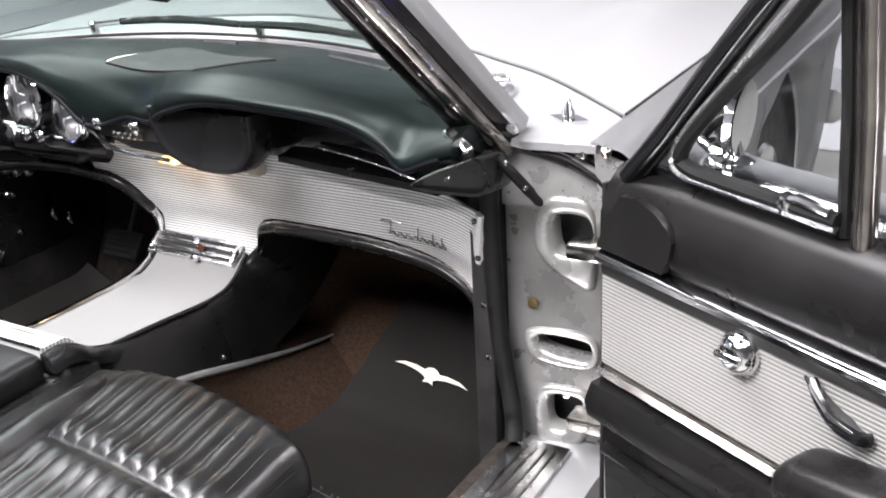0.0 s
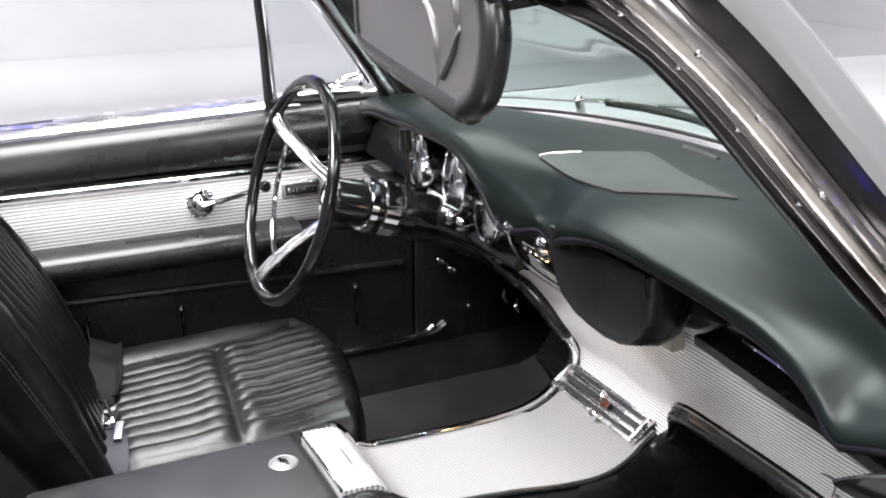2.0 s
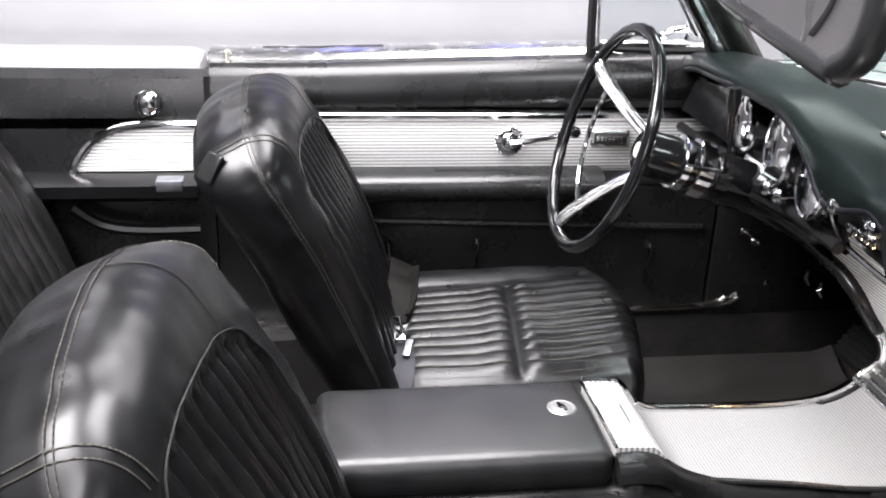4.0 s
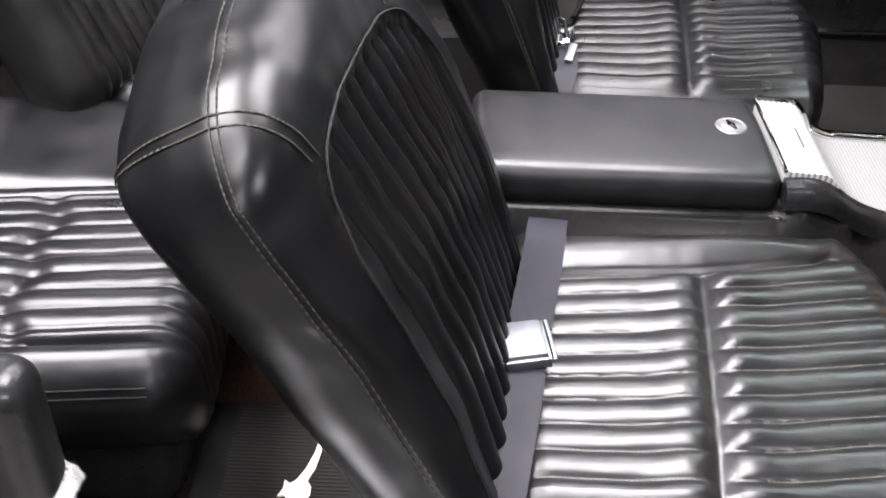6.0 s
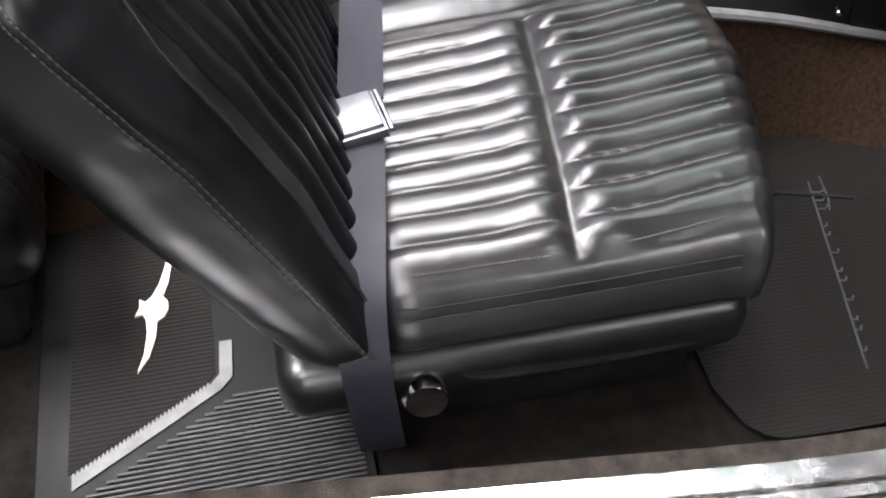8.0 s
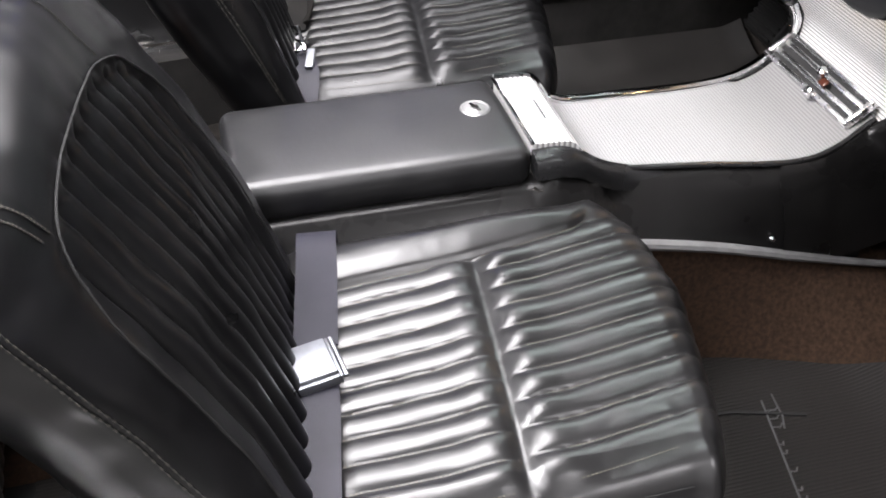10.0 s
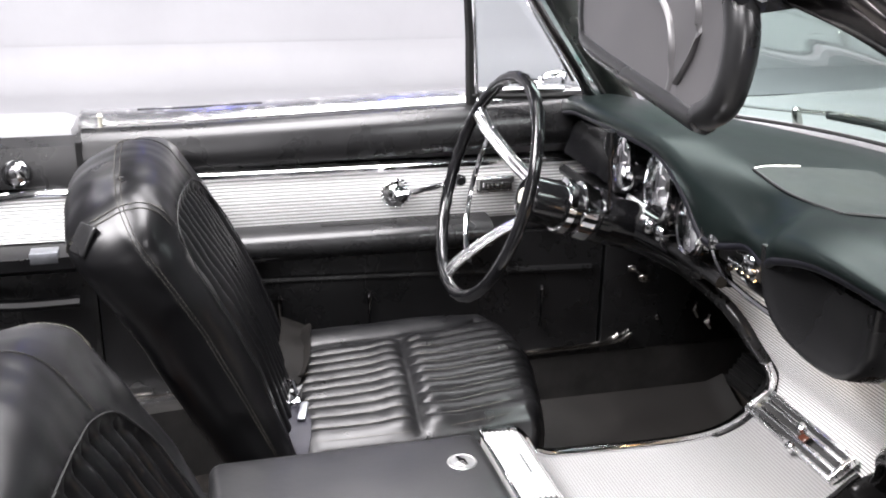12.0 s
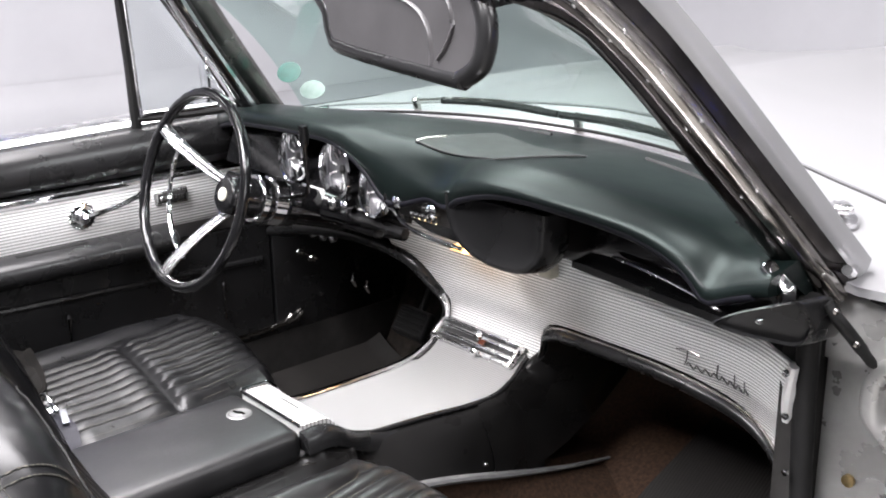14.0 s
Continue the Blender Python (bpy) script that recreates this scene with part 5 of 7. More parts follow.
part("radio_dial", box(-0.020, 0.030, 0.3965, 0.402, 0.845, 0.862, 0.002), CHROME, radio)
for k in range(5):
    part("radio_button", box(-0.026 + 0.015 * k, -0.014 + 0.015 * k, 0.388, 0.402, 0.825, 0.838, 0.002), CHROME, radio)
for x in (-0.054, 0.040):
    part("radio_knob", lathe([(0.005, 0), (0.005, 0.006), (0.013, 0.008), (0.013, 0.020), (0.009, 0.024), (0.002, 0.025)], (x, 0.401, 0.849), (0, -1, 0.1), 20), CHROME, radio, "chrome knob")
part("stack_trim", tube(smooth_path([(-0.10, 0.405, 0.83), (-0.06, 0.402, 0.804), (0.0, 0.40, 0.794), (0.10, 0.40, 0.790)], 6), 0.004, 6), CHROME, dash)
part("glow_lens", box(0.062, 0.108, 0.407, 0.425, 0.780, 0.789, 0.002), COURTESY, dash, "lit amber courtesy lamp lens")

# glove pod: blind bulge and open recess
POD = [(0.112, 0.905), (0.113, 0.885), (0.118, 0.862), (0.130, 0.838), (0.150, 0.818), (0.180, 0.805), (0.215, 0.799), (0.250, 0.797), (0.282, 0.800), (0.308, 0.809), (0.326, 0.826), (0.336, 0.850), (0.338, 0.905)]


def pod_ring(y, grow, drop):
    return [V((0.215 + (x - 0.215) * grow, y, z - drop * (0.93 - z) / 0.13)) for x, z in POD]


part("glove_bulge", loft([pod_ring(0.356, 0.80, -0.02), pod_ring(0.351, 0.92, -0.008), pod_ring(0.349, 0.97, -0.003), pod_ring(0.352, 1.0, 0.0), pod_ring(0.37, 1.012, 0.004), pod_ring(0.39, 1.008, 0.008), pod_ring(0.408, 0.99, 0.006), pod_ring(0.418, 0.95, 0.0)]), VINYL, dash, "black padded glove pod", angle=75)
part("recess_back", box(0.11, 0.70, 0.445, 0.465, 0.806, 0.93, 0.004), PLASTIC, dash, "glossy black glove recess")
part("recess_floor", prism([(0.33, 0.425, 0.818), (0.66, 0.400, 0.806), (0.68, 0.46, 0.806), (0.33, 0.46, 0.818)], (0, 0, -0.012), 0.003), VINYL, dash, "black recess ledge")
part("recess_trim", tube(smooth_path([(0.40, 0.436, 0.838), (0.48, 0.434, 0.830), (0.56, 0.428, 0.818), (0.61, 0.418, 0.810)], 6), [0.001] + [0.0055] * 16 + [0.003, 0.001], 8, flat=0.6), SATIN_CHROME, dash, "bright lip inside the recess")
part("pod_hinge", box(0.243, 0.272, 0.440, 0.462, 0.766, 0.806, 0.004), BONE, dash, "pale hinge tab")
WEDGE = smooth_path([(0.686, 0.280, 0.853), (0.715, 0.288, 0.872), (0.755, 0.302, 0.888), (0.776, 0.325, 0.890), (0.778, 0.360, 0.850), (0.768, 0.350, 0.826), (0.735, 0.320, 0.832), (0.703, 0.293, 0.842)], 4, True)
WMID = sum(WEDGE, V()) / len(WEDGE)
wedge = part("end_vent", loft([[WMID + (p - WMID) * 0.86 + V((0, 0.004, 0)) for p in WEDGE], [WMID + (p - WMID) * 0.93 + V((0, -0.004, 0)) for p in WEDGE], WEDGE, [p + V((0, 0.07, -0.01)) for p in WEDGE]]), VINYL, dash, "black end wedge")
part("wedge_screw", lathe([(0.005, 0), (0.004, 0.003), (0.001, 0.004)], (0.738, 0.300, 0.864), (-0.2, -1, 0.2), 10), CHROME, wedge)
part("column_shroud", tube(smooth_path([(-0.30, 0.40, 0.80), (-0.20, 0.46, 0.775), (-0.14, 0.50, 0.765)], 5), 0.036, 12), PLASTIC, dash)

# ribbed trim panel across the car
PANEL_Y = [(0.50, 0.545), (0.56, 0.552), (0.605, 0.545), (0.657, 0.510), (0.69, 0.494), (0.74, 0.472), (0.815, 0.450)]
LOWER = [(-0.118, 0.545), (0.118, 0.545), (0.150, 0.575), (0.164, 0.605), (0.182, 0.634), (0.215, 0.652), (0.26, 0.658), (0.45, 0.654), (0.53, 0.640), (0.60, 0.613), (0.66, 0.582), (0.690, 0.562)]
UPPER = [(-0.118, 0.800), (0.10, 0.800), (0.25, 0.806), (0.45, 0.800), (0.60, 0.792), (0.69, 0.775)]


def panel_bend(x, z):
    """How far the panel curves back towards the seats at its outer end."""
    return (0.036 + 0.14 * max(0.0, 0.78 - z)) * max(0.0, (x - 0.55) / 0.14) ** 2.0


def panel_point(u, v, lift=0.0):
    x = -0.118 + 0.848 * u
    zt, zb = table(UPPER, x), table(LOWER, min(x, 0.690))
    if x < 0.118:
        zb = 0.545
    z = zt + (zb - zt) * v
    if x > 0.5:
        x -= (x - 0.5) / 0.23 * 0.045 * max(0.0, (0.78 - z) / 0.215)
    y = table(PANEL_Y, z) - panel_bend(x, z)
    if x < 0.10:
        left = table([(0.545, -0.118), (0.585, -0.105), (0.62, -0.098), (0.662, -0.108), (0.690, -0.135), (0.705, -0.19), (0.73, -0.20), (0.80, -0.20)], z)
        x = left + (0.10 - left) * (x + 0.118) / 0.218
    return V((x, y - lift, z))


IVORY_METAL = varied(material("satin_aluminium", (0.7, 0.7, 0.69), 0.38, 0.3), 14, (0.62, 0.62, 0.61), (0.74, 0.74, 0.73), 0.3, 0.45)
trim = thing("ribbed_dash_panel", (0.28, 0.50, 0.545), "ribbed bright aluminium panel below the dashboard", "car trim")
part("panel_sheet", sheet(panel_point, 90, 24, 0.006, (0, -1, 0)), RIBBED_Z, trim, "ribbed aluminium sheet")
part("panel_lip", tube([V((x, table(PANEL_Y, z) - 0.004 - panel_bend(x, z), z - 0.006)) for x, z in [(r[0], r[1]) for r in [(0.12 + 0.57 * k / 60, table(LOWER, 0.12 + 0.57 * k / 60)) for k in range(61)]]], 0.0032, 8), STEEL, trim, "thin bright edging")
part("footwell_hood", loft([[V((x, table(PANEL_Y, z) - 0.006 - panel_bend(x, z), z - 0.008)), V((x, table(PANEL_Y, z) - 0.012 - panel_bend(x, z), z - 0.013)), V((x, table(PANEL_Y, z) - 0.013 - panel_bend(x, z), z - 0.021)), V((x, table(PANEL_Y, z) - 0.006 - panel_bend(x, z), z - 0.030)), V((x, table(PANEL_Y, z) + 0.02, z - 0.036)), V((x, table(PANEL_Y, z) + 0.30, z - 0.04)), V((x, table(PANEL_Y, z) + 0.30, z + 0.02)), V((x, table(PANEL_Y, z) + 0.012, z - 0.006))] for x, z in [(0.125 + 0.57 * k / 50, table(LOWER, 0.125 + 0.57 * k / 50)) for k in range(51)]]), VINYL, trim, "black padded footwell edge", angle=75)
part("panel_end_cap", tube([panel_point(1.0, k / 16, 0.003) + V((0.006, 0, 0)) for k in range(17)], [0.007] * 3 + [0.0095] * 12 + [0.008, 0.005], 8, flat=1.2), IVORY_METAL, trim, "bright end cap")


def on_panel(x, z):
    return V((x, table(PANEL_Y, z) - panel_bend(x, z) - 0.0045, z))


# plain dark strokes where the chrome script sits
STROKES = [[(0.492, 0.700), (0.512, 0.704), (0.535, 0.700)], [(0.514, 0.703), (0.508, 0.686), (0.500, 0.671)]]
STROKES += [[(0.505 + 0.0045 * k, 0.674 + 0.0055 * math.sin(k * 1.9) - 0.0004 * k) for k in range(26)]]
STROKES += [[(0.566, 0.694), (0.561, 0.680), (0.557, 0.668)], [(0.596, 0.688), (0.592, 0.674), (0.589, 0.664)], [(0.615, 0.684), (0.612, 0.672), (0.609, 0.662)]]
part("script_emblem", merged(*[tube(smooth_path([on_panel(x, z) for x, z in st], 3), 0.0013, 5) for st in STROKES]), SCRIPT, trim, "dark metal script strokes")
part("stack_cheek", sheet(lambda u, v: (-0.235 + 0.12 * u, 0.470 + 0.06 * v, 0.80 - (0.10 + 0.02 * u) * v), 8, 6, 0.006, (0, -1, 0)), BONE, trim, "pale cheek plate")

# ---- centre console ----
console = thing("centre_console", (0.01, 0.05, 0.30), "black vinyl centre console with an aluminium deck", "console")
DECK = [(0.135, -0.082, 0.092, 0.528), (0.155, -0.086, 0.090, 0.517), (0.20, -0.087, 0.094, 0.513), (0.30, -0.084, 0.110, 0.512), (0.38, -0.082, 0.130, 0.513), (0.44, -0.088, 0.138, 0.517), (0.49, -0.102, 0.130, 0.527), (0.53, -0.118, 0.118, 0.542), (0.545, -0.118, 0.118, 0.552)]


def deck_point(u, v):
    y = 0.135 + 0.41 * v
    x0, x1, z = (table(DECK, y, c) for c in (1, 2, 3))
    return V((x0 + (x1 - x0) * u, y, z))


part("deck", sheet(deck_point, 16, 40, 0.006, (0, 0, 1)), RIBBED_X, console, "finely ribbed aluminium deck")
part("deck_edge", tube([deck_point(1, k / 30) + V((0.002, 0, -0.002)) for k in range(31)], 0.0045, 8), VINYL, console)
lip_pts = [deck_point(0, k / 20) + V((-0.002, 0, 0.001)) for k in range(20)] + smooth_path([(-0.120, 0.540, 0.548), (-0.108, 0.544, 0.585), (-0.101, 0.528, 0.62), (-0.111, 0.500, 0.662), (-0.138, 0.486, 0.690), (-0.19, 0.480, 0.705), (-0.32, 0.480, 0.710), (-0.50, 0.485, 0.688), (-0.68, 0.49, 0.645)], 6)
part("chrome_rim", tube(lip_pts[:34], 0.0085, 10), CHROME, console, "polished rim round the footwell opening")
part("padded_lip", tube(lip_pts[33:], [0.0085] + [0.013] * (len(lip_pts) - 35) + [0.010], 10), VINYL, console, "black padded lip above the footwell")
part("opening_lining", loft([[p, p + V((-0.010, 0.0, -0.012)), p + V((-0.016, 0.05, -0.03)), p + V((0.0, 0.06, -0.015)), p + V((0.012, 0.01, 0.004))] for p in lip_pts[14:]]), VINYL, console, "black lining of the driver's footwell")


def console_ring(y):
    if y < 0.05:
        zt, x0, x1 = 0.522, -0.092, 0.118
    elif y < 0.14:
        zt, x0, x1 = 0.545 - 0.03 * (y - 0.05) / 0.09, -0.09, 0.118
    else:
        zt, x0, x1 = table(DECK, y, 3) - 0.008, table(DECK, y, 1), table(DECK, y, 2) + 0.004
    low = table(BIND, y) - 0.01
    return [V((-0.155, y, low)), V((x0 - 0.035, y, low + 0.05)), V((x0 - 0.012, y, zt - 0.02)), V((x0, y, zt)), V((x1, y, zt)), V((x1 + 0.010, y, zt - 0.008)), V((x1 + 0.018, y, zt - 0.03)), V((min(x1 + 0.03, 0.158), y, low + 0.05)), V((0.155, y, low))]


part("console_body", loft([console_ring(-0.46 + 1.02 * k / 60) for k in range(61)]), DOOR_VINYL, console, "black moulded console body", angle=75)


def corner_ring(t):
    """From the deck's edge (0) round the corner to the arch (1)."""
    E = smooth_path([(0.138, 0.40, 0.514), (0.141, 0.455, 0.518), (0.134, 0.50, 0.532), (0.130, 0.535, 0.552), (0.150, 0.548, 0.578), (0.168, 0.542, 0.606), (0.186, 0.524, 0.634), (0.215, 0.508, 0.650)], 8)
    p = E[min(int(t * (len(E) - 1)), len(E) - 1)]
    k = table(BIND, p.y) - 0.006
    far = V((0.162, p.y + 0.02, k)).lerp(V((p.x + 0.05, 0.80, p.z - 0.06)), min(1.0, max(0.0, (t - 0.25) / 0.75)) ** 0.8)
    mid = p.lerp(far, 0.35) + V((0.018, -0.008, -0.006)) * (1 - 0.6 * t)
    return [p + V((-0.004, 0.004, -0.004)), p + V((0.004, -0.004, -0.004)), p + V((0.012, -0.008, -0.016)), mid, p.lerp(far, 0.7) + V((0.008, 0, 0)), far, far + V((-0.03, 0.02, 0.0)), p + V((-0.03, 0.06, -0.02))]


part("console_nose", loft([corner_ring(k / 48) for k in range(49)]), DOOR_VINYL, console, "black moulded footwell corner", angle=70)
part("binding", tube([V((0.164, y, table(BIND, y))) for y in [-0.3 + 0.04 * k for k in range(29)]], [0.009] * 18 + [0.009 - 0.0007 * k for k in range(11)], 8, flat=0.8), BINDING, console, "grey carpet binding strip")
part("console_screw", lathe([(0.006, 0), (0.005, 0.006), (0.002, 0.008)], (0.156, 0.398, 0.398), (1, 0, 0.3), 10), CHROME, console)


def lid_disp(p, n):
    return V((0, 0, 0.004 * math.cos(p.x / 0.105 * 1.4) if n.z > 0.4 else 0))


lid = part("lid", pillow((0.206, 0.385, 0.056), 0.020, (10, 16, 3), lid_disp, pose(0.013, -0.146, 0.545)), LID_LEATHER, console, "black padded armrest lid")
part("lid_piping", tube(smooth_path([(0.119, -0.335, 0.518), (0.119, 0.03, 0.518), (0.112, 0.045, 0.519), (-0.085, 0.045, 0.519)], 4), 0.0022, 6), STEEL, lid)
emb = part("lid_emblem", lathe([(0.021, 0), (0.0208, 0.003), (0.0185, 0.0042), (0.017, 0.0036), (0.012, 0.0046), (0.007, 0.0052), (0.002, 0.0054)], (0, 0, 0.5745), (0, 0, 1), 32), MEDAL, lid, "round bright medallion")
part("medallion_bar", moved(merged(box(-0.012, 0.012, -0.0025, 0.0025, 0.0042, 0.0062, 0.001), box(-0.005, 0.005, -0.005, 0.005, 0.0042, 0.0060, 0.001)), pose(0, 0, 0.5745, 0, 0, 20)), DARK_STEEL, emb)


def plate_point(u, v):
    x = -0.076 + 0.176 * u
    y = 0.050 + 0.084 * v
    z = 0.574 - 0.004 * v if v < 0.55 else 0.5718 - 0.046 * ((v - 0.55) / 0.45) ** 1.8
    return V((x, y, z))


plate = part("ribbed_plate", sheet(plate_point, 12, 22, 0.02, (0, 0, 1)), RIBBED_Y, console, "ribbed aluminium switch plate")
part("plate_slot", box(-0.012, 0.040, 0.0865, 0.0890, 0.5705, 0.5728, 0.0005), DARK, plate)
part("plate_rim", tube([plate_point(0, k / 12) + V((-0.003, 0, 0.002)) for k in range(13)], 0.005, 8), CHROME, plate)
part("plate_rim", tube([plate_point(k / 8, 0) + V((0, -0.001, 0.001)) for k in range(9)], 0.003, 6), CHROME, plate)
SHOULDER = [(0.048, 0.566, 0.100, 0.128), (0.08, 0.567, 0.100, 0.128), (0.102, 0.562, 0.099, 0.126), (0.122, 0.551, 0.096, 0.123), (0.142, 0.536, 0.093, 0.118), (0.165, 0.523, 0.090, 0.113), (0.195, 0.514, 0.091, 0.110), (0.24, 0.508, 0.096, 0.112)]
part("console_shoulder", loft([[V((table(SHOULDER, y, 2), y, table(SHOULDER, y, 1) - 0.03)), V((table(SHOULDER, y, 2), y, table(SHOULDER, y, 1))), V((table(SHOULDER, y, 3) - 0.012, y, table(SHOULDER, y, 1) - 0.001)), V((table(SHOULDER, y, 3) - 0.004, y, table(SHOULDER, y, 1) - 0.007)), V((table(SHOULDER, y, 3), y, table(SHOULDER, y, 1) - 0.02)), V((table(SHOULDER, y, 3) + 0.002, y, table(SHOULDER, y, 1) - 0.03))] for y in [0.048 + 0.192 * k / 40 for k in range(41)]]), VINYL, console, "black shoulder beside the plate", angle=75)

# ashtray strip between deck and panel
ash = thing("console_ashtray", (0.0, 0.525, 0.535), "chrome slotted ashtray strip across the console", "ashtray")
TILT_A = pose(0, 0.527, 0.552, 38, 0, 0)
part("ashtray_frame", moved(merged(box(-0.112, 0.112, -0.026, -0.019, -0.004, 0.010, 0.002), box(-0.112, 0.112, 0.019, 0.026, -0.004, 0.010, 0.002), box(-0.112, -0.104, -0.02, 0.02, -0.004, 0.010, 0.002), box(0.104, 0.112, -0.02, 0.02, -0.004, 0.010, 0.002)), TILT_A), SATIN_CHROME, ash, "chrome frame")
part("ashtray_bed", moved(box(-0.106, 0.106, -0.021, 0.021, -0.008, 0.001), TILT_A), DARK, ash)
for yy in (-0.008, 0.009):
    part("ashtray_bar", moved(box(-0.103, 0.103, yy - 0.004, yy + 0.004, 0.0, 0.007, 0.002), TILT_A), SATIN_CHROME, ash, "chrome bar")
part("lighter_knob", moved(lathe([(0.005, 0.0), (0.005, 0.008), (0.008, 0.010), (0.008, 0.016), (0.004, 0.019)], (0.012, 0.006, 0.006), (0, 0, 1), 16), TILT_A), CHROME, ash, "chrome lighter knob")
part("lighter_button", moved(lathe([(0.005, 0.0), (0.005, 0.007), (0.0075, 0.009), (0.007, 0.015), (0.003, 0.017)], (0.022, -0.022, 0.004), (0, -0.4, 1), 14), TILT_A), CHROME, ash)
part("ashtray_jewel", moved(box(0.016, 0.032, -0.008, 0.004, 0.009, 0.014, 0.002), TILT_A), material("amber_jewel", (0.06, 0.018, 0.010), 0.2), ash)

# ---- steering wheel and column ----
wheel = thing("steering_wheel", (-0.36, 0.25, 0.70), "black steering wheel with chrome spokes and horn ring", "steering wheel")
WC, WR = V((-0.3593, 0.1352, 0.8634)), 0.183
WU, WX, WN = V((0, math.sin(0.3037), math.cos(0.3037))), V((1, 0, 0)), V((0, -math.cos(0.3037), math.sin(0.3037)))


def on_wheel(r, deg, h=0.0):
    a = radians(deg)
    return WC + (WX * math.cos(a) + WU * math.sin(a)) * r + WN * h


rim_pts = [on_wheel(WR, k * 5) for k in range(72)]
rim = part("wheel_rim", tube(rim_pts, [0.0098 + 0.0016 * (1 if (k // 1) % 2 else 0) * (1 if 10 < k < 60 else 0) for k in range(72)], 12, True, WN), PLASTIC, wheel, "glossy black rim with finger grips")
HUB = WC - WN * 0.105
for deg in (146, 256):
    for off in (-2.6, 2.6):
        part("spoke", tube(smooth_path([on_wheel(WR - 0.004, deg + off, 0.0), on_wheel(WR * 0.78, deg + off * 1.2, -0.012), on_wheel(WR * 0.42, deg + off * 1.8, -0.055), on_wheel(0.038, deg + off * 3, -0.090)], 6), 0.0078, 8, flat=0.75), SATIN_CHROME, wheel, "chrome spoke")
    part("spoke_web", tube(smooth_path([on_wheel(WR - 0.008, deg, -0.002), on_wheel(WR * 0.78, deg, -0.015), on_wheel(WR * 0.42, deg, -0.058), on_wheel(0.038, deg, -0.093)], 6), 0.0085, 8, flat=0.4), SATIN_CHROME, wheel)
part("horn_ring", tube([on_wheel(WR * 0.72 - 0.012 * math.cos(radians((d - 201) * 1.6)), d, -0.020) for d in range(140, 264, 3)], 0.0045, 8), CHROME, wheel, "thin chrome horn ring")
part("hub", lathe([(0.012, 0.038), (0.032, 0.037), (0.036, 0.033), (0.038, 0.026), (0.039, 0.0), (0.041, -0.02), (0.040, -0.03)], HUB, WN, 32), PLASTIC, wheel, "glossy black hub")
part("hub_disc", lathe([(0.014, 0.0365), (0.013, 0.0405), (0.006, 0.042), (0.001, 0.0425)], HUB, WN, 24), BONE, wheel, "pale hub emblem")
column = part("column", lathe([(0.041, -0.03), (0.043, -0.04), (0.043, -0.09), (0.047, -0.094), (0.047, -0.115), (0.040, -0.12), (0.040, -0.30)], HUB, WN, 32), PLASTIC, wheel, "glossy black steering column")
part("column_collar", lathe([(0.044, -0.055), (0.049, -0.058), (0.050, -0.082), (0.045, -0.086)], HUB, WN, 32), CHROME, column, "chrome collar")
part("column_ring", lathe([(0.044, -0.028), (0.048, -0.030), (0.048, -0.042), (0.044, -0.044)], HUB, WN, 32), CHROME, column)
part("selector_lever", tube(smooth_path([HUB - WN * 0.07, V((-0.24, 0.285, 0.845)), V((-0.176, 0.272, 0.868)), V((-0.170, 0.268, 0.92)), V((-0.164, 0.262, 0.985))], 6), [0.004] * 20 + [0.0042, 0.0045, 0.005, 0.0048, 0.004], 10), DARK_STEEL, column, "chrome gear selector lever")
part("selector_grip", tube([(-0.1665, 0.2645, 0.955), (-0.1655, 0.2635, 0.97), (-0.164, 0.262, 0.992)], [0.007, 0.0105, 0.009], 10), PLASTIC, column)

# ---- seats ----
SEAT_X = 0.387


def pleat(x, pitch, half):
    """Height of soft rolls side by side, within a half width."""
    if abs(x) >= half:
        return 0.0
    f = (x / pitch) % 1.0
    return math.sqrt(max(0.0, 1 - (2 * f - 1) ** 2)) - 0.55


def pleat_field(y):
    """Middle and half width of the pleated field of the cushion."""
    d = y - 0.012
    return 0.0315 - (0.125 if d > 0 else 0.05) * d, 0.1675 + 0.055 * d


def pleat_u(x, y):
    """Place across the pleated field: -1 to 1 from seam to seam."""
    c, h = pleat_field(y)
    return (x - c) / h


def pleat_x(u, y):
    c, h = pleat_field(y)
    return c + u * h


def crease_off(x, y):
    """Distance in front of the cross seam of the cushion."""
    return y + 0.006 + 0.113 * x


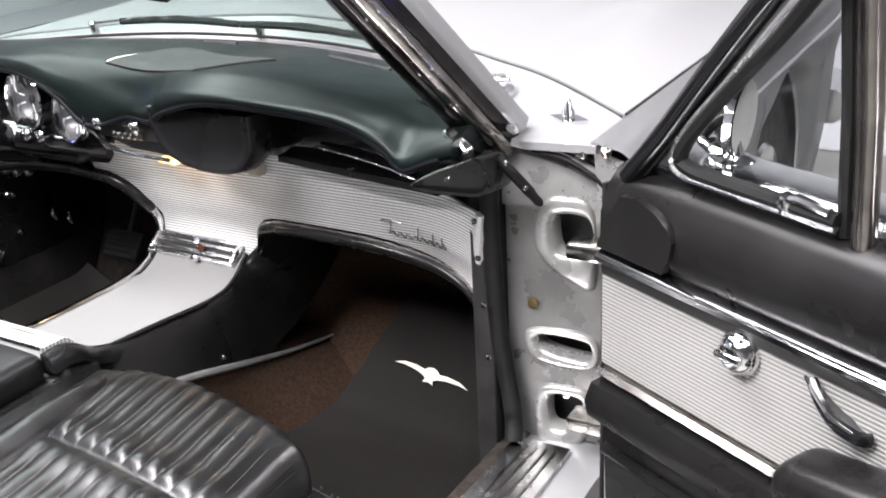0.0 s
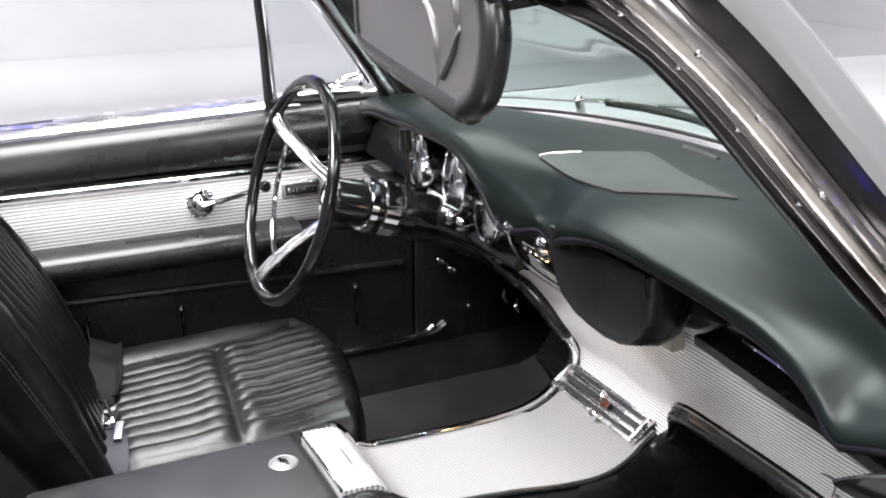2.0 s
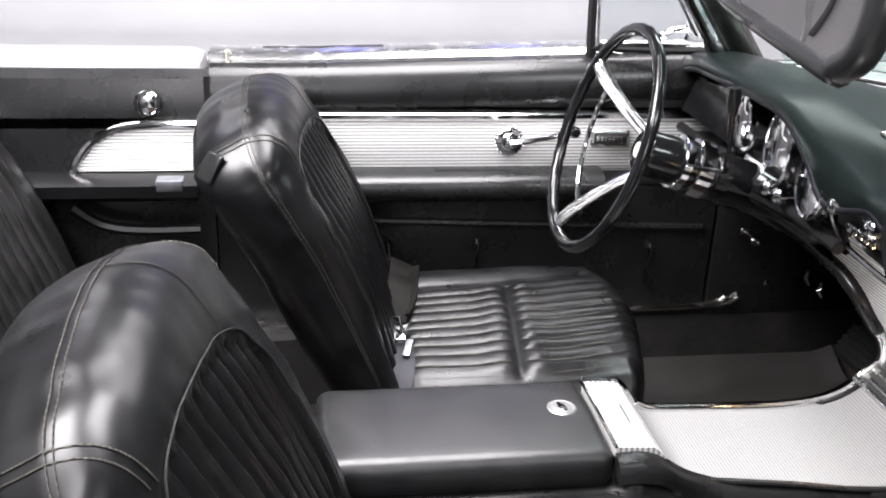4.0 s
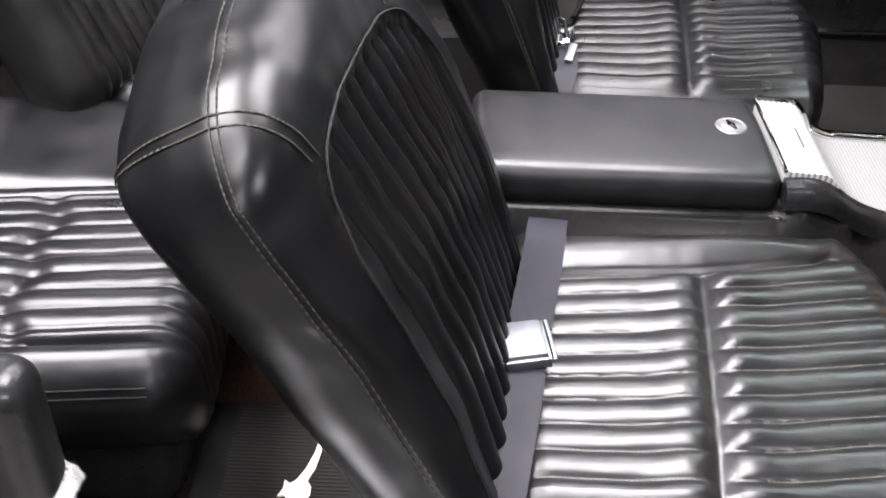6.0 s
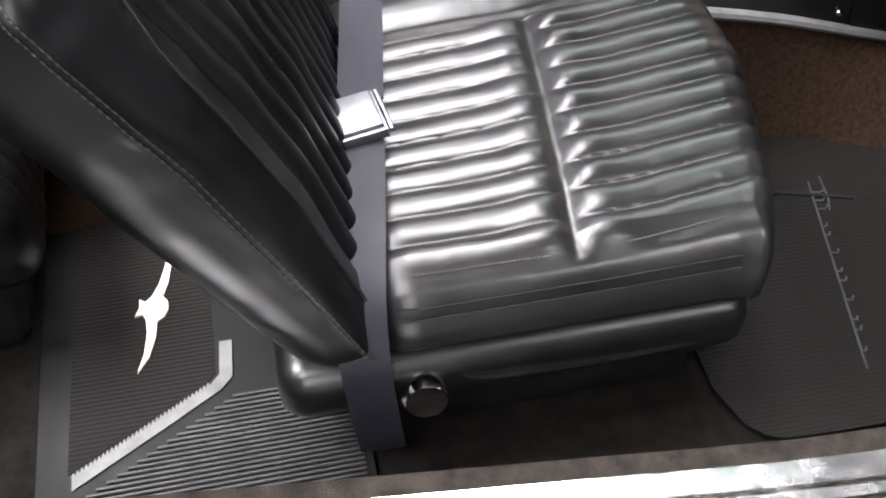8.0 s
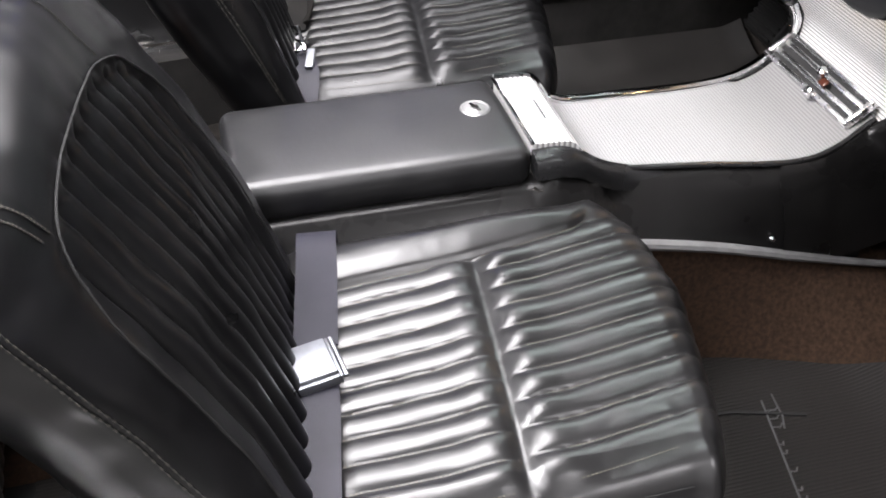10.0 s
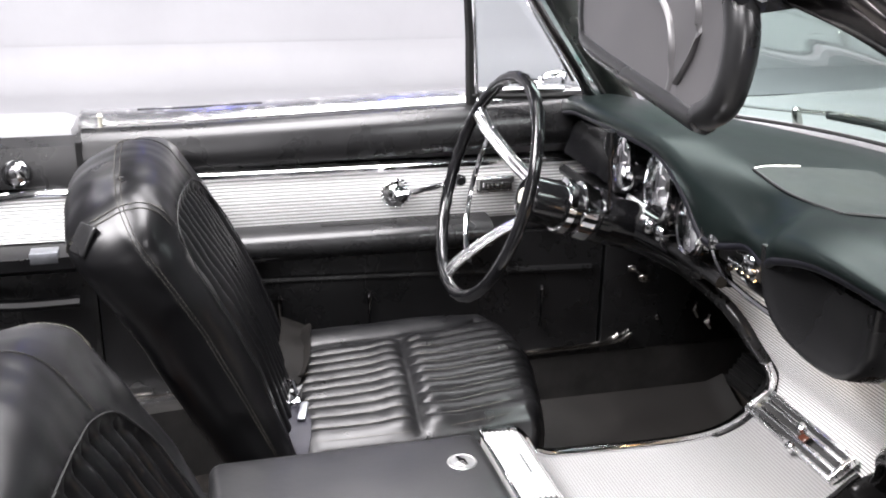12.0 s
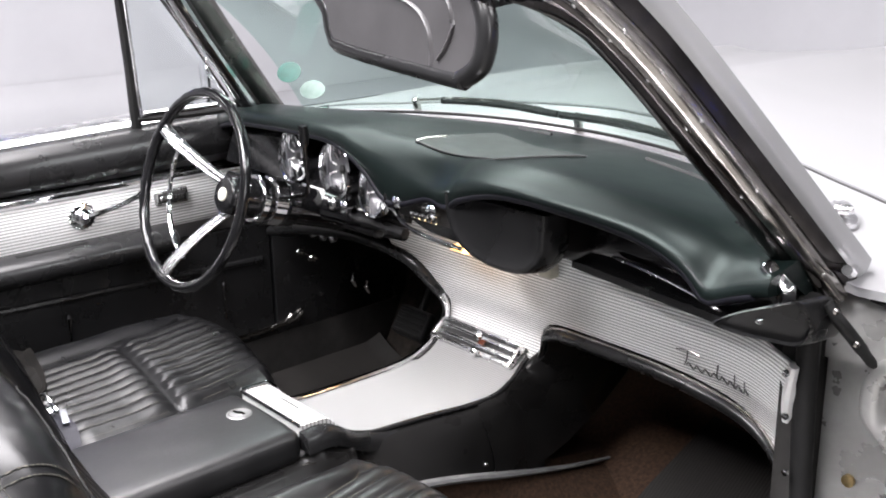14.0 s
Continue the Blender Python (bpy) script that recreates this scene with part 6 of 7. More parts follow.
def cushion_disp(p, n):
    d = V((0, 0, 0))
    top, front = max(0.0, n.z), max(0.0, n.y)
    u = pleat_u(p.x, p.y)
    side = max(0.0, min(1.0, (1 - abs(u)) / 0.02))
    roll = side * (max(0.0, 1 - (2 * ((u * 5) % 1.0) - 1) ** 2) ** 0.65 - 0.55)
    crown = 0.016 * math.cos(min(1.5, abs(p.x) / 0.245 * 1.45)) * (1 - 0.3 * abs(p.y) / 0.235)
    c = crease_off(p.x, p.y)
    near = side * math.exp(-(c / 0.010) ** 2)
    full = 0.0062 if c > 0 else 0.0052
    # puckers run in from the cross seam
    rolls = roll * full * (1 - math.exp(-(c / 0.016) ** 2)) * (1 + 0.35 * noise.noise(V((u * 2.3, p.y * 14, 1.7))))
    puff = 0.004 * side * math.exp(-((abs(c) - 0.03) / 0.025) ** 2)
    border = 0.005 * math.exp(-((abs(u) - 1.0) * 0.16 / 0.005) ** 2)
    forward = 0.008 * max(0.0, p.y / 0.23)
    if u < -1:
        forward += 0.016 * math.sin(min(1.0, (-1 - u) * 0.16 / 0.075) * math.pi * 0.8) * max(0.0, 1 - max(0.0, (p.y - 0.10) / 0.11) ** 2)
    wob = 0.0004 * noise.noise(p * 42) + 0.0009 * noise.noise(V((p.x * 30, p.y * 11, 0))) + 0.0030 * noise.noise(p * 7)
    d.z = top * (crown + rolls + puff + forward + wob - 0.0045 * near - border)
    d.y = front * roll * 0.006 * (1 - top)
    if p.y > 0.0:
        d.y -= 0.055 * (p.y / 0.23) ** 2 * max(-0.15, p.x / 0.23)
    # front corners rounded in plan
    ex, ey = abs(p.x) - 0.131, p.y - 0.133
    if ex > 0 and ey > 0:
        k = (max(ex, ey) / math.hypot(ex, ey) - 1) * (0.8 if p.x < 0 else 0.35)
        d.x += math.copysign(ex * k, p.x)
        d.y += ey * k
    if p.z < -0.01:
        d += V((-p.x * 0.10 * min(1.0, -p.z / 0.06), -max(0.0, p.y) * 0.10 * min(1.0, -p.z / 0.06), 0))
    return d


BW, BT, BH = 0.496, 0.158, 0.60


def back_shape(p):
    """Turns the plain rounded block of the backrest into its waisted form."""
    x, y, z = p
    t = max(0.0, (z - 0.02) / 0.28)
    if y > 0 and z < -0.08:
        y -= 0.018 * (-(z + 0.08) / 0.2) * (y / 0.079)
    s = max(0.0, min(1.0, (0.079 - p[1]) / 0.158))
    x *= 1 - 0.086 * t ** 3 - 0.03 * max(0.0, -z / 0.3)
    y = y * (1 - 0.084 * t ** 3) - 0.0214 * t - 0.015 * s * t * t + 0.026 * s * max(0.0, -z / 0.3)
    z = z - 0.052 * (abs(p[0]) / 0.245) ** 2.1 * t ** 1.58 - 0.0065 * s * t * t - 0.0352 * t
    return V((x, y, z))


INSERT_TOP = [(-0.140, 0.07), (-0.125, 0.115), (-0.10, 0.150), (-0.05, 0.177), (0.0, 0.189), (0.05, 0.197), (0.13, 0.207), (0.165, 0.205), (0.185, 0.195), (0.198, 0.174), (0.206, 0.14), (0.21, 0.09)]
IN0, IN1 = -0.138, 0.208


def insert_depth(x, z):
    """How far a place lies inside the pleated insert; negative outside."""
    return min(table(INSERT_TOP, x) - z, x - IN0, IN1 - x)


def back_disp(p, n):
    w = back_shape(p)
    k = max(0.0, min(1.0, p.y / 0.079))
    if n.y > 0.3:
        e = insert_depth(p.x, p.z)
        if e > 0:
            edge = min(1.0, e / 0.012)
            w.y += n.y * edge * (-0.012 + 0.0145 * pleat(p.x - IN1, 0.0305, 0.5))
    w.y -= 0.06 * k * p.x + 0.014 * k * (abs(p.x) / 0.215) ** 2.6
    if n.y < -0.3:
        w.y += n.y * 0.006 * math.cos(p.x / 0.245 * 1.4)
    w += n * (0.0012 * noise.noise(p * 30) + 0.002 * noise.noise(p * 16) + 0.003 * noise.noise(p * 6))
    return w - p


def bucket_seat(x, y, name_label, hide):
    seat = thing("bucket_seat", (x, y, 0.20), name_label, "car seat", "front bucket seats")
    C = pose(x - 0.006, y, 0.452)
    cush = part("seat_cushion", pillow((0.462, 0.466, 0.126), 0.05, (180, 130, 6), cushion_disp, C), hide, seat, "pleated black leather cushion", angle=80)

    def rounded(px, py, ang):
        """A place on the rounded side edge of the cushion."""
        g = radians(ang)
        nn = V((math.copysign(math.cos(g), px), 0, math.sin(g)))
        p = V((math.copysign(0.181, px), py, 0.013)) + nn * 0.05
        return C @ (p + cushion_disp(p, nn) + nn * 0.0016)

    def threads(pts, r=0.0006):
        return merged(*[tube([q.lerp(w, t), q.lerp(w, t + 0.3)], r, 3) for q, w in zip(pts, pts[1:]) for t in (0.05, 0.55)])

    for sgn in (-1, 1):
        for ang in (24, 36):
            pts = [rounded(sgn, -0.20 + 0.0095 * k, ang) for k in range(38)]
            part("cushion_welt", tube(pts, 0.0009, 5), SEAM, cush, "stitched seam")
            part("stitching", threads(pts), THREAD, cush, "grey thread stitching")
    for k in range(-5, 6):
        for y0, y1 in ((-0.195, -0.028), (0.022, 0.165)):
            pts = []
            for i in range(int((y1 - y0) / 0.0095)):
                yy = y0 + 0.0095 * i
                xx = pleat_x(k * 0.2, yy)
                pts.append(C @ V((xx, yy - 0.055 * (max(0.0, yy) / 0.23) ** 2 * max(-0.15, xx / 0.23), 0.0645 + cushion_disp(V((xx, yy, 0.063)), V((0, 0, 1))).z)))
            part("stitching", threads(pts, 0.0007), PALE_THREAD if abs(k) < 5 else THREAD, cush, "pale thread stitching")
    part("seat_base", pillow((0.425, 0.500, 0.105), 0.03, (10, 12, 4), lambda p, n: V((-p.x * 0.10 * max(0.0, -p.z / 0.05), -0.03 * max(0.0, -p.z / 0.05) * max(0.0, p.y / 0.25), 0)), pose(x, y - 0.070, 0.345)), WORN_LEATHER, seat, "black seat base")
    for sgn in (-1, 1):
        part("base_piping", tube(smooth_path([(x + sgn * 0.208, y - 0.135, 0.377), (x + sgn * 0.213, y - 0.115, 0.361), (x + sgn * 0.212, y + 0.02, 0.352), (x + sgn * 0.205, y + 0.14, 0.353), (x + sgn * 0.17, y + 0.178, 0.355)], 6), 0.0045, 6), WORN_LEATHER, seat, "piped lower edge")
    part("seat_riser", box(x - 0.165, x + 0.165, y - 0.16, y + 0.15, 0.205, 0.345, 0.01), DARK, seat)
    part("adjuster_knob", lathe([(0.008, 0), (0.008, 0.012), (0.022, 0.014), (0.0245, 0.018), (0.0245, 0.036), (0.021, 0.042), (0.012, 0.039), (0.003, 0.038)], (x + 0.192, y - 0.174, 0.352), (1, -0.08, 0.22), 30), CHROME, seat, "chrome adjuster knob")
    B = pose(x, y - 0.350, 0.702, 22.93)
    back = part("backrest", pillow((BW, BT, BH), 0.062, (170, 8, 56), back_disp, B), LEATHER, seat, "black leather backrest with a pleated insert", angle=80)

    def surf(px, pz, lift=0.0):
        qx, qy, qz = BW / 2 - 0.062, BT / 2 - 0.062, BH / 2 - 0.062
        q = V((max(-qx, min(qx, px)), qy, max(-qz, min(qz, pz))))
        dx, dz = (px - q.x) / 0.062, (pz - q.z) / 0.062
        n = V((dx, math.sqrt(max(0.02, 1 - dx * dx - dz * dz)), dz)).normalized()
        p = q + n * 0.062
        return B @ (p + back_disp(p, n) + n * lift)

    # piping round the insert
    rim_in = [(IN1 + 0.004, -0.27 + 0.36 * k / 16) for k in range(17)] + [(px, table(INSERT_TOP, px) + 0.004) for px in [0.208 - 0.348 * k / 40 for k in range(41)]] + [(IN0 - 0.003, 0.06 - 0.33 * k / 14) for k in range(15)]
    part("insert_piping", tube([surf(a, b, 0.0015) for a, b in rim_in], 0.0011, 6, False, V((0, 1, 0))), SEAM, back, "piped edge of the insert")
    # stitches along the insert rolls
    for k in range(12):
        xx = IN1 - k * 0.0305
        ok = [z for z in [-0.25 + 0.0085 * i for i in range(55)] if insert_depth(xx, z) > 0.008]
        if len(ok) > 3:
            part("stitching", merged(*[tube([surf(xx, z, 0.0018), surf(xx, z + 0.005, 0.0018)], 0.0007, 3) for z in ok]), PALE_THREAD, back, "grey thread stitching")

    # rim seams: pairs of stitched lines from the outer corner over the top
    R = 0.062

    def rim_path(sgn, ang, n=26):
        """Up the side, round the shoulder, to the middle of the crown."""
        c, sn = math.cos(radians(ang)), math.sin(radians(ang))
        qx, qy, qz = BW / 2 - R, BT / 2 - R, BH / 2 - R
        steps = [(V((sgn * qx, qy, -0.27 + (qz + 0.27) * k / n)), V((sgn * c, sn, 0))) for k in range(n)]
        steps += [(V((sgn * qx, qy, qz)), V((sgn * c * math.cos(f), sn, c * math.sin(f)))) for f in [math.pi / 2 * k / 8 for k in range(8)]]
        steps += [(V((sgn * qx * (1 - k / 12), qy, qz)), V((0, sn, c))) for k in range(13)]
        out = []
        for q, nn in steps:
            p = q + nn * R
            out.append(B @ (p + back_disp(p, nn) + nn * 0.0008))
        return out

    def shoulder_path(sgn, f):
        """Across the outer top corner, from the rear to the front face."""
        qx, qy, qz = BW / 2 - R, BT / 2 - R, BH / 2 - R
        steps = [(V((sgn * qx, -qy, qz)), a, f) for a in range(-70, 0, 10)] + [(V((sgn * qx, -qy + 2 * qy * k / 5, qz)), 0, f) for k in range(5)]
        steps += [(V((sgn * qx, qy, qz)), a, f) for a in (0, 4, 8)]
        out = []
        for q, a, g in steps:
            c, sn = math.cos(radians(a)), math.sin(radians(a))
            nn = V((sgn * c * math.cos(radians(g)), sn, c * math.sin(radians(g))))
            p = q + nn * R
            out.append(B @ (p + back_disp(p, nn) + nn * 0.0008))
        start = (qx + R * 0.99 * math.cos(radians(f)), qz + R * 0.99 * math.sin(radians(f)))
        end = (0.197 - 0.0013 * (f - 66), 0.216 - 0.0007 * (f - 66))
        out += [surf(sgn * (start[0] + (end[0] - start[0]) * k / 10), start[1] + (end[1] - start[1]) * k / 10, 0.0008) for k in range(1, 11)]
        return out

    def stitched(pts, name):
        part(name, tube(pts, 0.0006, 5), SEAM, back)
        part("stitching", merged(*[tube([a.lerp(b, t), a.lerp(b, t + 0.24)], 0.0009, 3) for a, b in zip(pts, pts[1:]) for t in (0.05, 0.55) if (b - a).length > 1e-5]), THREAD, back, "grey thread stitching")

    for sgn in (-1, 1):
        for ang in (4, 12):
            stitched(rim_path(sgn, ang), "rim_seam")
        for dz in (0.0, 0.013):
            stitched(shoulder_path(sgn, 66 + 620 * dz), "cross_seam")
    crown = []
    for g in range(-30, 96, 7):
        nn = V((0, math.cos(radians(g)), math.sin(radians(g))))
        p = V((-0.06, BT / 2 - R, BH / 2 - R)) + nn * R if g >= 0 else V((-0.06, BT / 2, BH / 2 - R + 0.0018 * g))
        if g < 0:
            nn = V((0, 1, 0))
        crown.append(B @ (p + back_disp(p, nn) + nn * 0.0008))
    stitched(crown, "crown_seam")
    return seat


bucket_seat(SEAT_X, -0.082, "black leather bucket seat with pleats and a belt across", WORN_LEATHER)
bucket_seat(SEAT_X - 0.787, 0.020, "black leather bucket seat behind the steering wheel", SEAT_LEATHER)

# patch on the outer shoulder of the driver's backrest
PB = pose(SEAT_X - 0.787, -0.330, 0.702, 22.93)
pn = V((math.cos(radians(-28)) * math.cos(radians(60)), math.sin(radians(-28)), math.cos(radians(-28)) * math.sin(radians(60))))
pq = V((BW / 2 - 0.062, -BT / 2 + 0.062, BH / 2 - 0.062)) + pn * 0.062
patch_at = Matrix.Translation(PB @ (pq + back_disp(pq, pn) + pn * 0.001)) @ (PB.to_3x3() @ pn).to_track_quat("Z", "X").to_matrix().to_4x4()
whole("fabric_patch", pillow((0.044, 0.040, 0.007), 0.003, (4, 4, 2), lambda p, n: V((0, 0, -4.0 * (p.x * p.x + p.y * p.y))), patch_at), VINYL, "small dark grey patch on the seat shoulder", "patch")

# belts
belt_p = thing("seat_belt", (0.40, -0.29, 0.48), "grey lap belt with a steel buckle across the seat", "seat belt", "lap belts")


def ribbon(pts, wide, thick, across):
    pts = smooth_path(pts, 6)
    ac = V(across).normalized()
    rings = []
    for i, p in enumerate(pts):
        d = (pts[min(i + 1, len(pts) - 1)] - pts[max(i - 1, 0)]).normalized()
        s = (ac - d * ac.dot(d)).normalized()
        u = d.cross(s).normalized()
        rings.append([p - s * wide / 2 - u * thick / 2, p + s * wide / 2 - u * thick / 2, p + s * wide / 2 + u * thick / 2, p - s * wide / 2 + u * thick / 2])
    return loft(rings)


part("webbing", ribbon([(0.132, -0.238, 0.47), (0.146, -0.242, 0.515), (0.182, -0.248, 0.541), (0.25, -0.258, 0.543), (0.37, -0.278, 0.545)], 0.047, 0.003, (0.1, 1, 0)), BELT, belt_p, "grey woven webbing")
part("webbing", ribbon([(0.39, -0.283, 0.543), (0.46, -0.292, 0.540), (0.54, -0.306, 0.528), (0.596, -0.316, 0.508), (0.622, -0.318, 0.46), (0.622, -0.314, 0.39), (0.620, -0.305, 0.285)], 0.047, 0.003, (0.1, 1, 0)), BELT, belt_p, "grey woven webbing")
bk = pose(0.404, -0.290, 0.551, 5, 2, 8)
part("buckle", moved(box(-0.025, 0.025, -0.0245, 0.0245, -0.006, 0.009, 0.003), bk), BUCKLE, belt_p, "flat steel lift buckle")
part("buckle_frame", moved(merged(box(-0.026, 0.030, -0.0275, -0.0245, -0.007, 0.005, 0.001), box(-0.026, 0.030, 0.0245, 0.0275, -0.007, 0.005, 0.001), box(0.0255, 0.030, -0.0245, 0.0245, -0.007, 0.005, 0.001), tube([(-0.028, 0.031, 0.0), (0.0, 0.031, 0.002), (0.028, 0.031, 0.0)], 0.0028, 6)), bk), BUCKLE, belt_p)
belt_d = thing("seat_belt", (-0.45, -0.19, 0.48), "grey lap belt bunched at the backrest", "seat belt", "lap belts")
part("webbing", ribbon([(-0.625, -0.165, 0.50), (-0.608, -0.163, 0.545), (-0.57, -0.166, 0.561), (-0.52, -0.172, 0.556), (-0.47, -0.180, 0.560), (-0.42, -0.188, 0.551), (-0.385, -0.198, 0.535)], 0.046, 0.003, (0.12, 1, -0.45)), DARK_BELT, belt_d, "dark woven webbing")
part("webbing", ribbon([(-0.60, -0.158, 0.530), (-0.56, -0.152, 0.552), (-0.50, -0.160, 0.548), (-0.45, -0.168, 0.541), (-0.40, -0.185, 0.532)], 0.040, 0.003, (0.3, 1, 0.5)), DARK_BELT, belt_d, "folded end of the webbing")
part("buckle", moved(merged(box(-0.03, 0.03, -0.02, 0.02, 0, 0.014, 0.004), tube([(-0.035, -0.02, 0.02), (-0.01, 0.01, 0.03), (0.03, 0.025, 0.012)], 0.003, 6)), pose(-0.325, -0.20, 0.53, 10, 5, -20)), CHROME, belt_d, "steel buckle tongue")
part("buckle_tag", moved(box(-0.022, 0.022, -0.006, 0.006, 0, 0.005, 0.001), pose(-0.27, -0.185, 0.535, 0, 10, -15)), BUCKLE, belt_d)
part("webbing", ribbon([(-0.30, -0.20, 0.53), (-0.24, -0.20, 0.525), (-0.19, -0.215, 0.49), (-0.17, -0.22, 0.44)], 0.047, 0.003, (0.1, 1, 0)), BELT, belt_d)

# rear seats
def rear_cushion_disp(p, n):
    d = V((0, 0, 0))
    if n.z > 0.2:
        rolls = pleat(p.x, 0.0312, 0.140) * 0.0062
        crease = 0.012 * math.exp(-((p.y + 0.02 - 0.012 * math.sin(p.x * 60)) / 0.016) ** 2) if abs(p.x) < 0.140 else 0
        d.z += n.z * (0.016 * math.cos(abs(p.x) / 0.198 * 1.4) + rolls - crease * 0.6 + 0.0012 * noise.noise(p * 30) - 0.008 * math.exp(-((abs(p.x) - 0.143) / 0.005) ** 2))
    if n.y > 0.3 and abs(p.x) < 0.140:
        d.y += n.y * pleat(p.x, 0.0312, 0.140) * 0.005
    if p.z < 0:
        d.x -= p.x * 0.12 * min(1.0, -p.z / 0.08)
    return d


def rear_back_disp(p, n):
    d = V((0, 0, 0))
    if n.y > 0.3 and abs(p.x) < 0.224 and p.z < 0.19:
        d.y += n.y * (0.013 * pleat(p.x, 0.028, 0.224) - 0.008)
    d.x += -p.x * 0.25 * max(0, p.z / 0.22) ** 2
    d.z -= 0.05 * max(0.0, p.z / 0.23) * (abs(p.x) / 0.28) ** 2
    d += n * 0.004 * noise.noise(p * 8)
    return d


for side in (-1, 1):
    cx = 0.207 if side > 0 else -0.40
    rs = thing("lounge_seat", (cx, -0.85, 0.20), "black pleated leather rear seat", "car seat", "rear seats")
    CM = pose(cx, -0.845, 0.385, 3, 0, side * 3)
    rc = part("seat_cushion", pillow((0.396, 0.40, 0.16), 0.05, (110, 30, 6), rear_cushion_disp, CM), SEAT_LEATHER, rs, "pleated black leather cushion", angle=80)
    for k in range(-4, 5):
        pts = []
        for i in range(26):
            q = V((k * 0.0312, -0.13 + 0.0105 * i, 0.08))
            pts.append(CM @ (q + rear_cushion_disp(q, V((0, 0, 1))) + V((0, 0, 0.0009))))
        part("stitching", merged(*[tube([a.lerp(b, t), a.lerp(b, t + 0.3)], 0.0008, 3) for a, b in zip(pts, pts[1:]) for t in (0.05, 0.55)]), THREAD, rc, "grey thread stitching")
    for sgn in (-1, 1):
        for lift in (0.0, 0.012):
            pts = []
            for i in range(34):
                g = radians(20 + 900 * lift)
                nn = V((sgn * math.cos(g), 0, math.sin(g)))
                q = V((sgn * 0.148, -0.15 + 0.0091 * i, 0.03)) + nn * 0.05
                pts.append(CM @ (q + rear_cushion_disp(q, nn) + nn * 0.001))
            part("cushion_welt", tube(pts, 0.0010, 5), SEAM, rc, "stitched seam")
    part("seat_base", pillow((0.31, 0.36, 0.17), 0.03, (4, 4, 3), None, pose(cx, -0.865, 0.285)), VINYL, rs)
    bx, by = (0.42, -1.02) if side > 0 else (-0.44, -0.955)
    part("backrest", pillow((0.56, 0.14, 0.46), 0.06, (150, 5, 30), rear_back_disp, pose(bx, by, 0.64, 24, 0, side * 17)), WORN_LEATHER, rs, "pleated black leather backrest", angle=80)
whole("rear_tunnel_cover", pillow((0.29, 0.64, 0.28), 0.06, (8, 14, 5), lambda p, n: n * (0.004 * noise.noise(p * 14)), pose(-0.080, -0.90, 0.330)), SEAT_LEATHER, "smooth black cover between the rear seats", "car trim")
rear_arm = part("rear_side_panel", box(0.74, 0.80, -1.30, -0.72, 0.36, 0.90, 0.02), VINYL, car, "black rear side panel with a padded armrest")
part("armrest_pad", pillow((0.12, 0.40, 0.10), 0.04, (4, 8, 3), None, pose(0.66, -0.92, 0.55)), LEATHER, rear_arm, "black padded armrest")
part("striker_strip", tube([(0.700, -0.632, 0.692), (0.700, -0.650, 0.660), (0.698, -0.676, 0.612)], [0.017, 0.019, 0.017], 12, flat=0.5, up=V((1, 0, 0))), SATIN_CHROME, rear_arm, "bright metal strip")
part("striker_pad", pillow((0.05, 0.06, 0.12), 0.02, (3, 3, 4), None, pose(0.715, -0.655, 0.745)), VINYL, rear_arm, "black padded pillar end")
whole("seat_hinge_clip", merged(box(-0.035, -0.005, -0.50, -0.47, 0.545, 0.560, 0.003), box(-0.03, -0.015, -0.478, -0.455, 0.535, 0.545, 0.002)), CHROME, "small chrome clip behind the console", "clip")

# ---- floor mats ----
def bird(at, along_v, across_v, span):
    """A plain spread-wing shape."""
    a, c = V(along_v).normalized(), V(across_v).normalized()
    half = [(0.0, 0.10), (0.06, 0.085), (0.10, 0.045), (0.22, 0.060), (0.38, 0.050), (0.50, 0.0), (0.36, 0.012), (0.20, 0.0), (0.09, -0.030), (0.05, -0.060), (0.07, -0.105), (0.0, -0.09)]
    pts = half + [(-x, y) for x, y in reversed(half[1:-1])]
    n = a.cross(c)
    return prism([V(at) + a * x * span + c * y * span for x, y in pts], n * 0.003)


mat_f = thing("front_floor_mat", (0.45, 0.30, 0.20), "black ribbed rubber floor mat with an ivory wing emblem", "floor mat", "floor mats")
MATF = [(0.09, 0.2035), (0.50, 0.2035), (0.56, 0.214), (0.64, 0.252), (0.84, 0.372)]


def mat_z(y):
    for (a, b), (c, d) in zip(MATF, MATF[1:]):
        if a <= y <= c:
            return b + (d - b) * (y - a) / (c - a)
    return MATF[-1][1]


def mat_twist(x, y):
    return max(0.0, min(1.0, (y - 0.48) / 0.2)) * (0.012 + 0.13 * (0.46 - x))


def front_mat_point(u, v):
    y = 0.095 + 0.745 * v
    x0 = table([(0.095, 0.25), (0.13, 0.20), (0.20, 0.185), (0.30, 0.186), (0.46, 0.236), (0.58, 0.292), (0.84, 0.34)], y)
    x1 = table([(0.095, 0.58), (0.115, 0.635), (0.16, 0.66), (0.84, 0.665)], y)
    x = x0 + (x1 - x0) * u
    return V((x, y, mat_z(y) + 0.008 + mat_twist(x, y)))


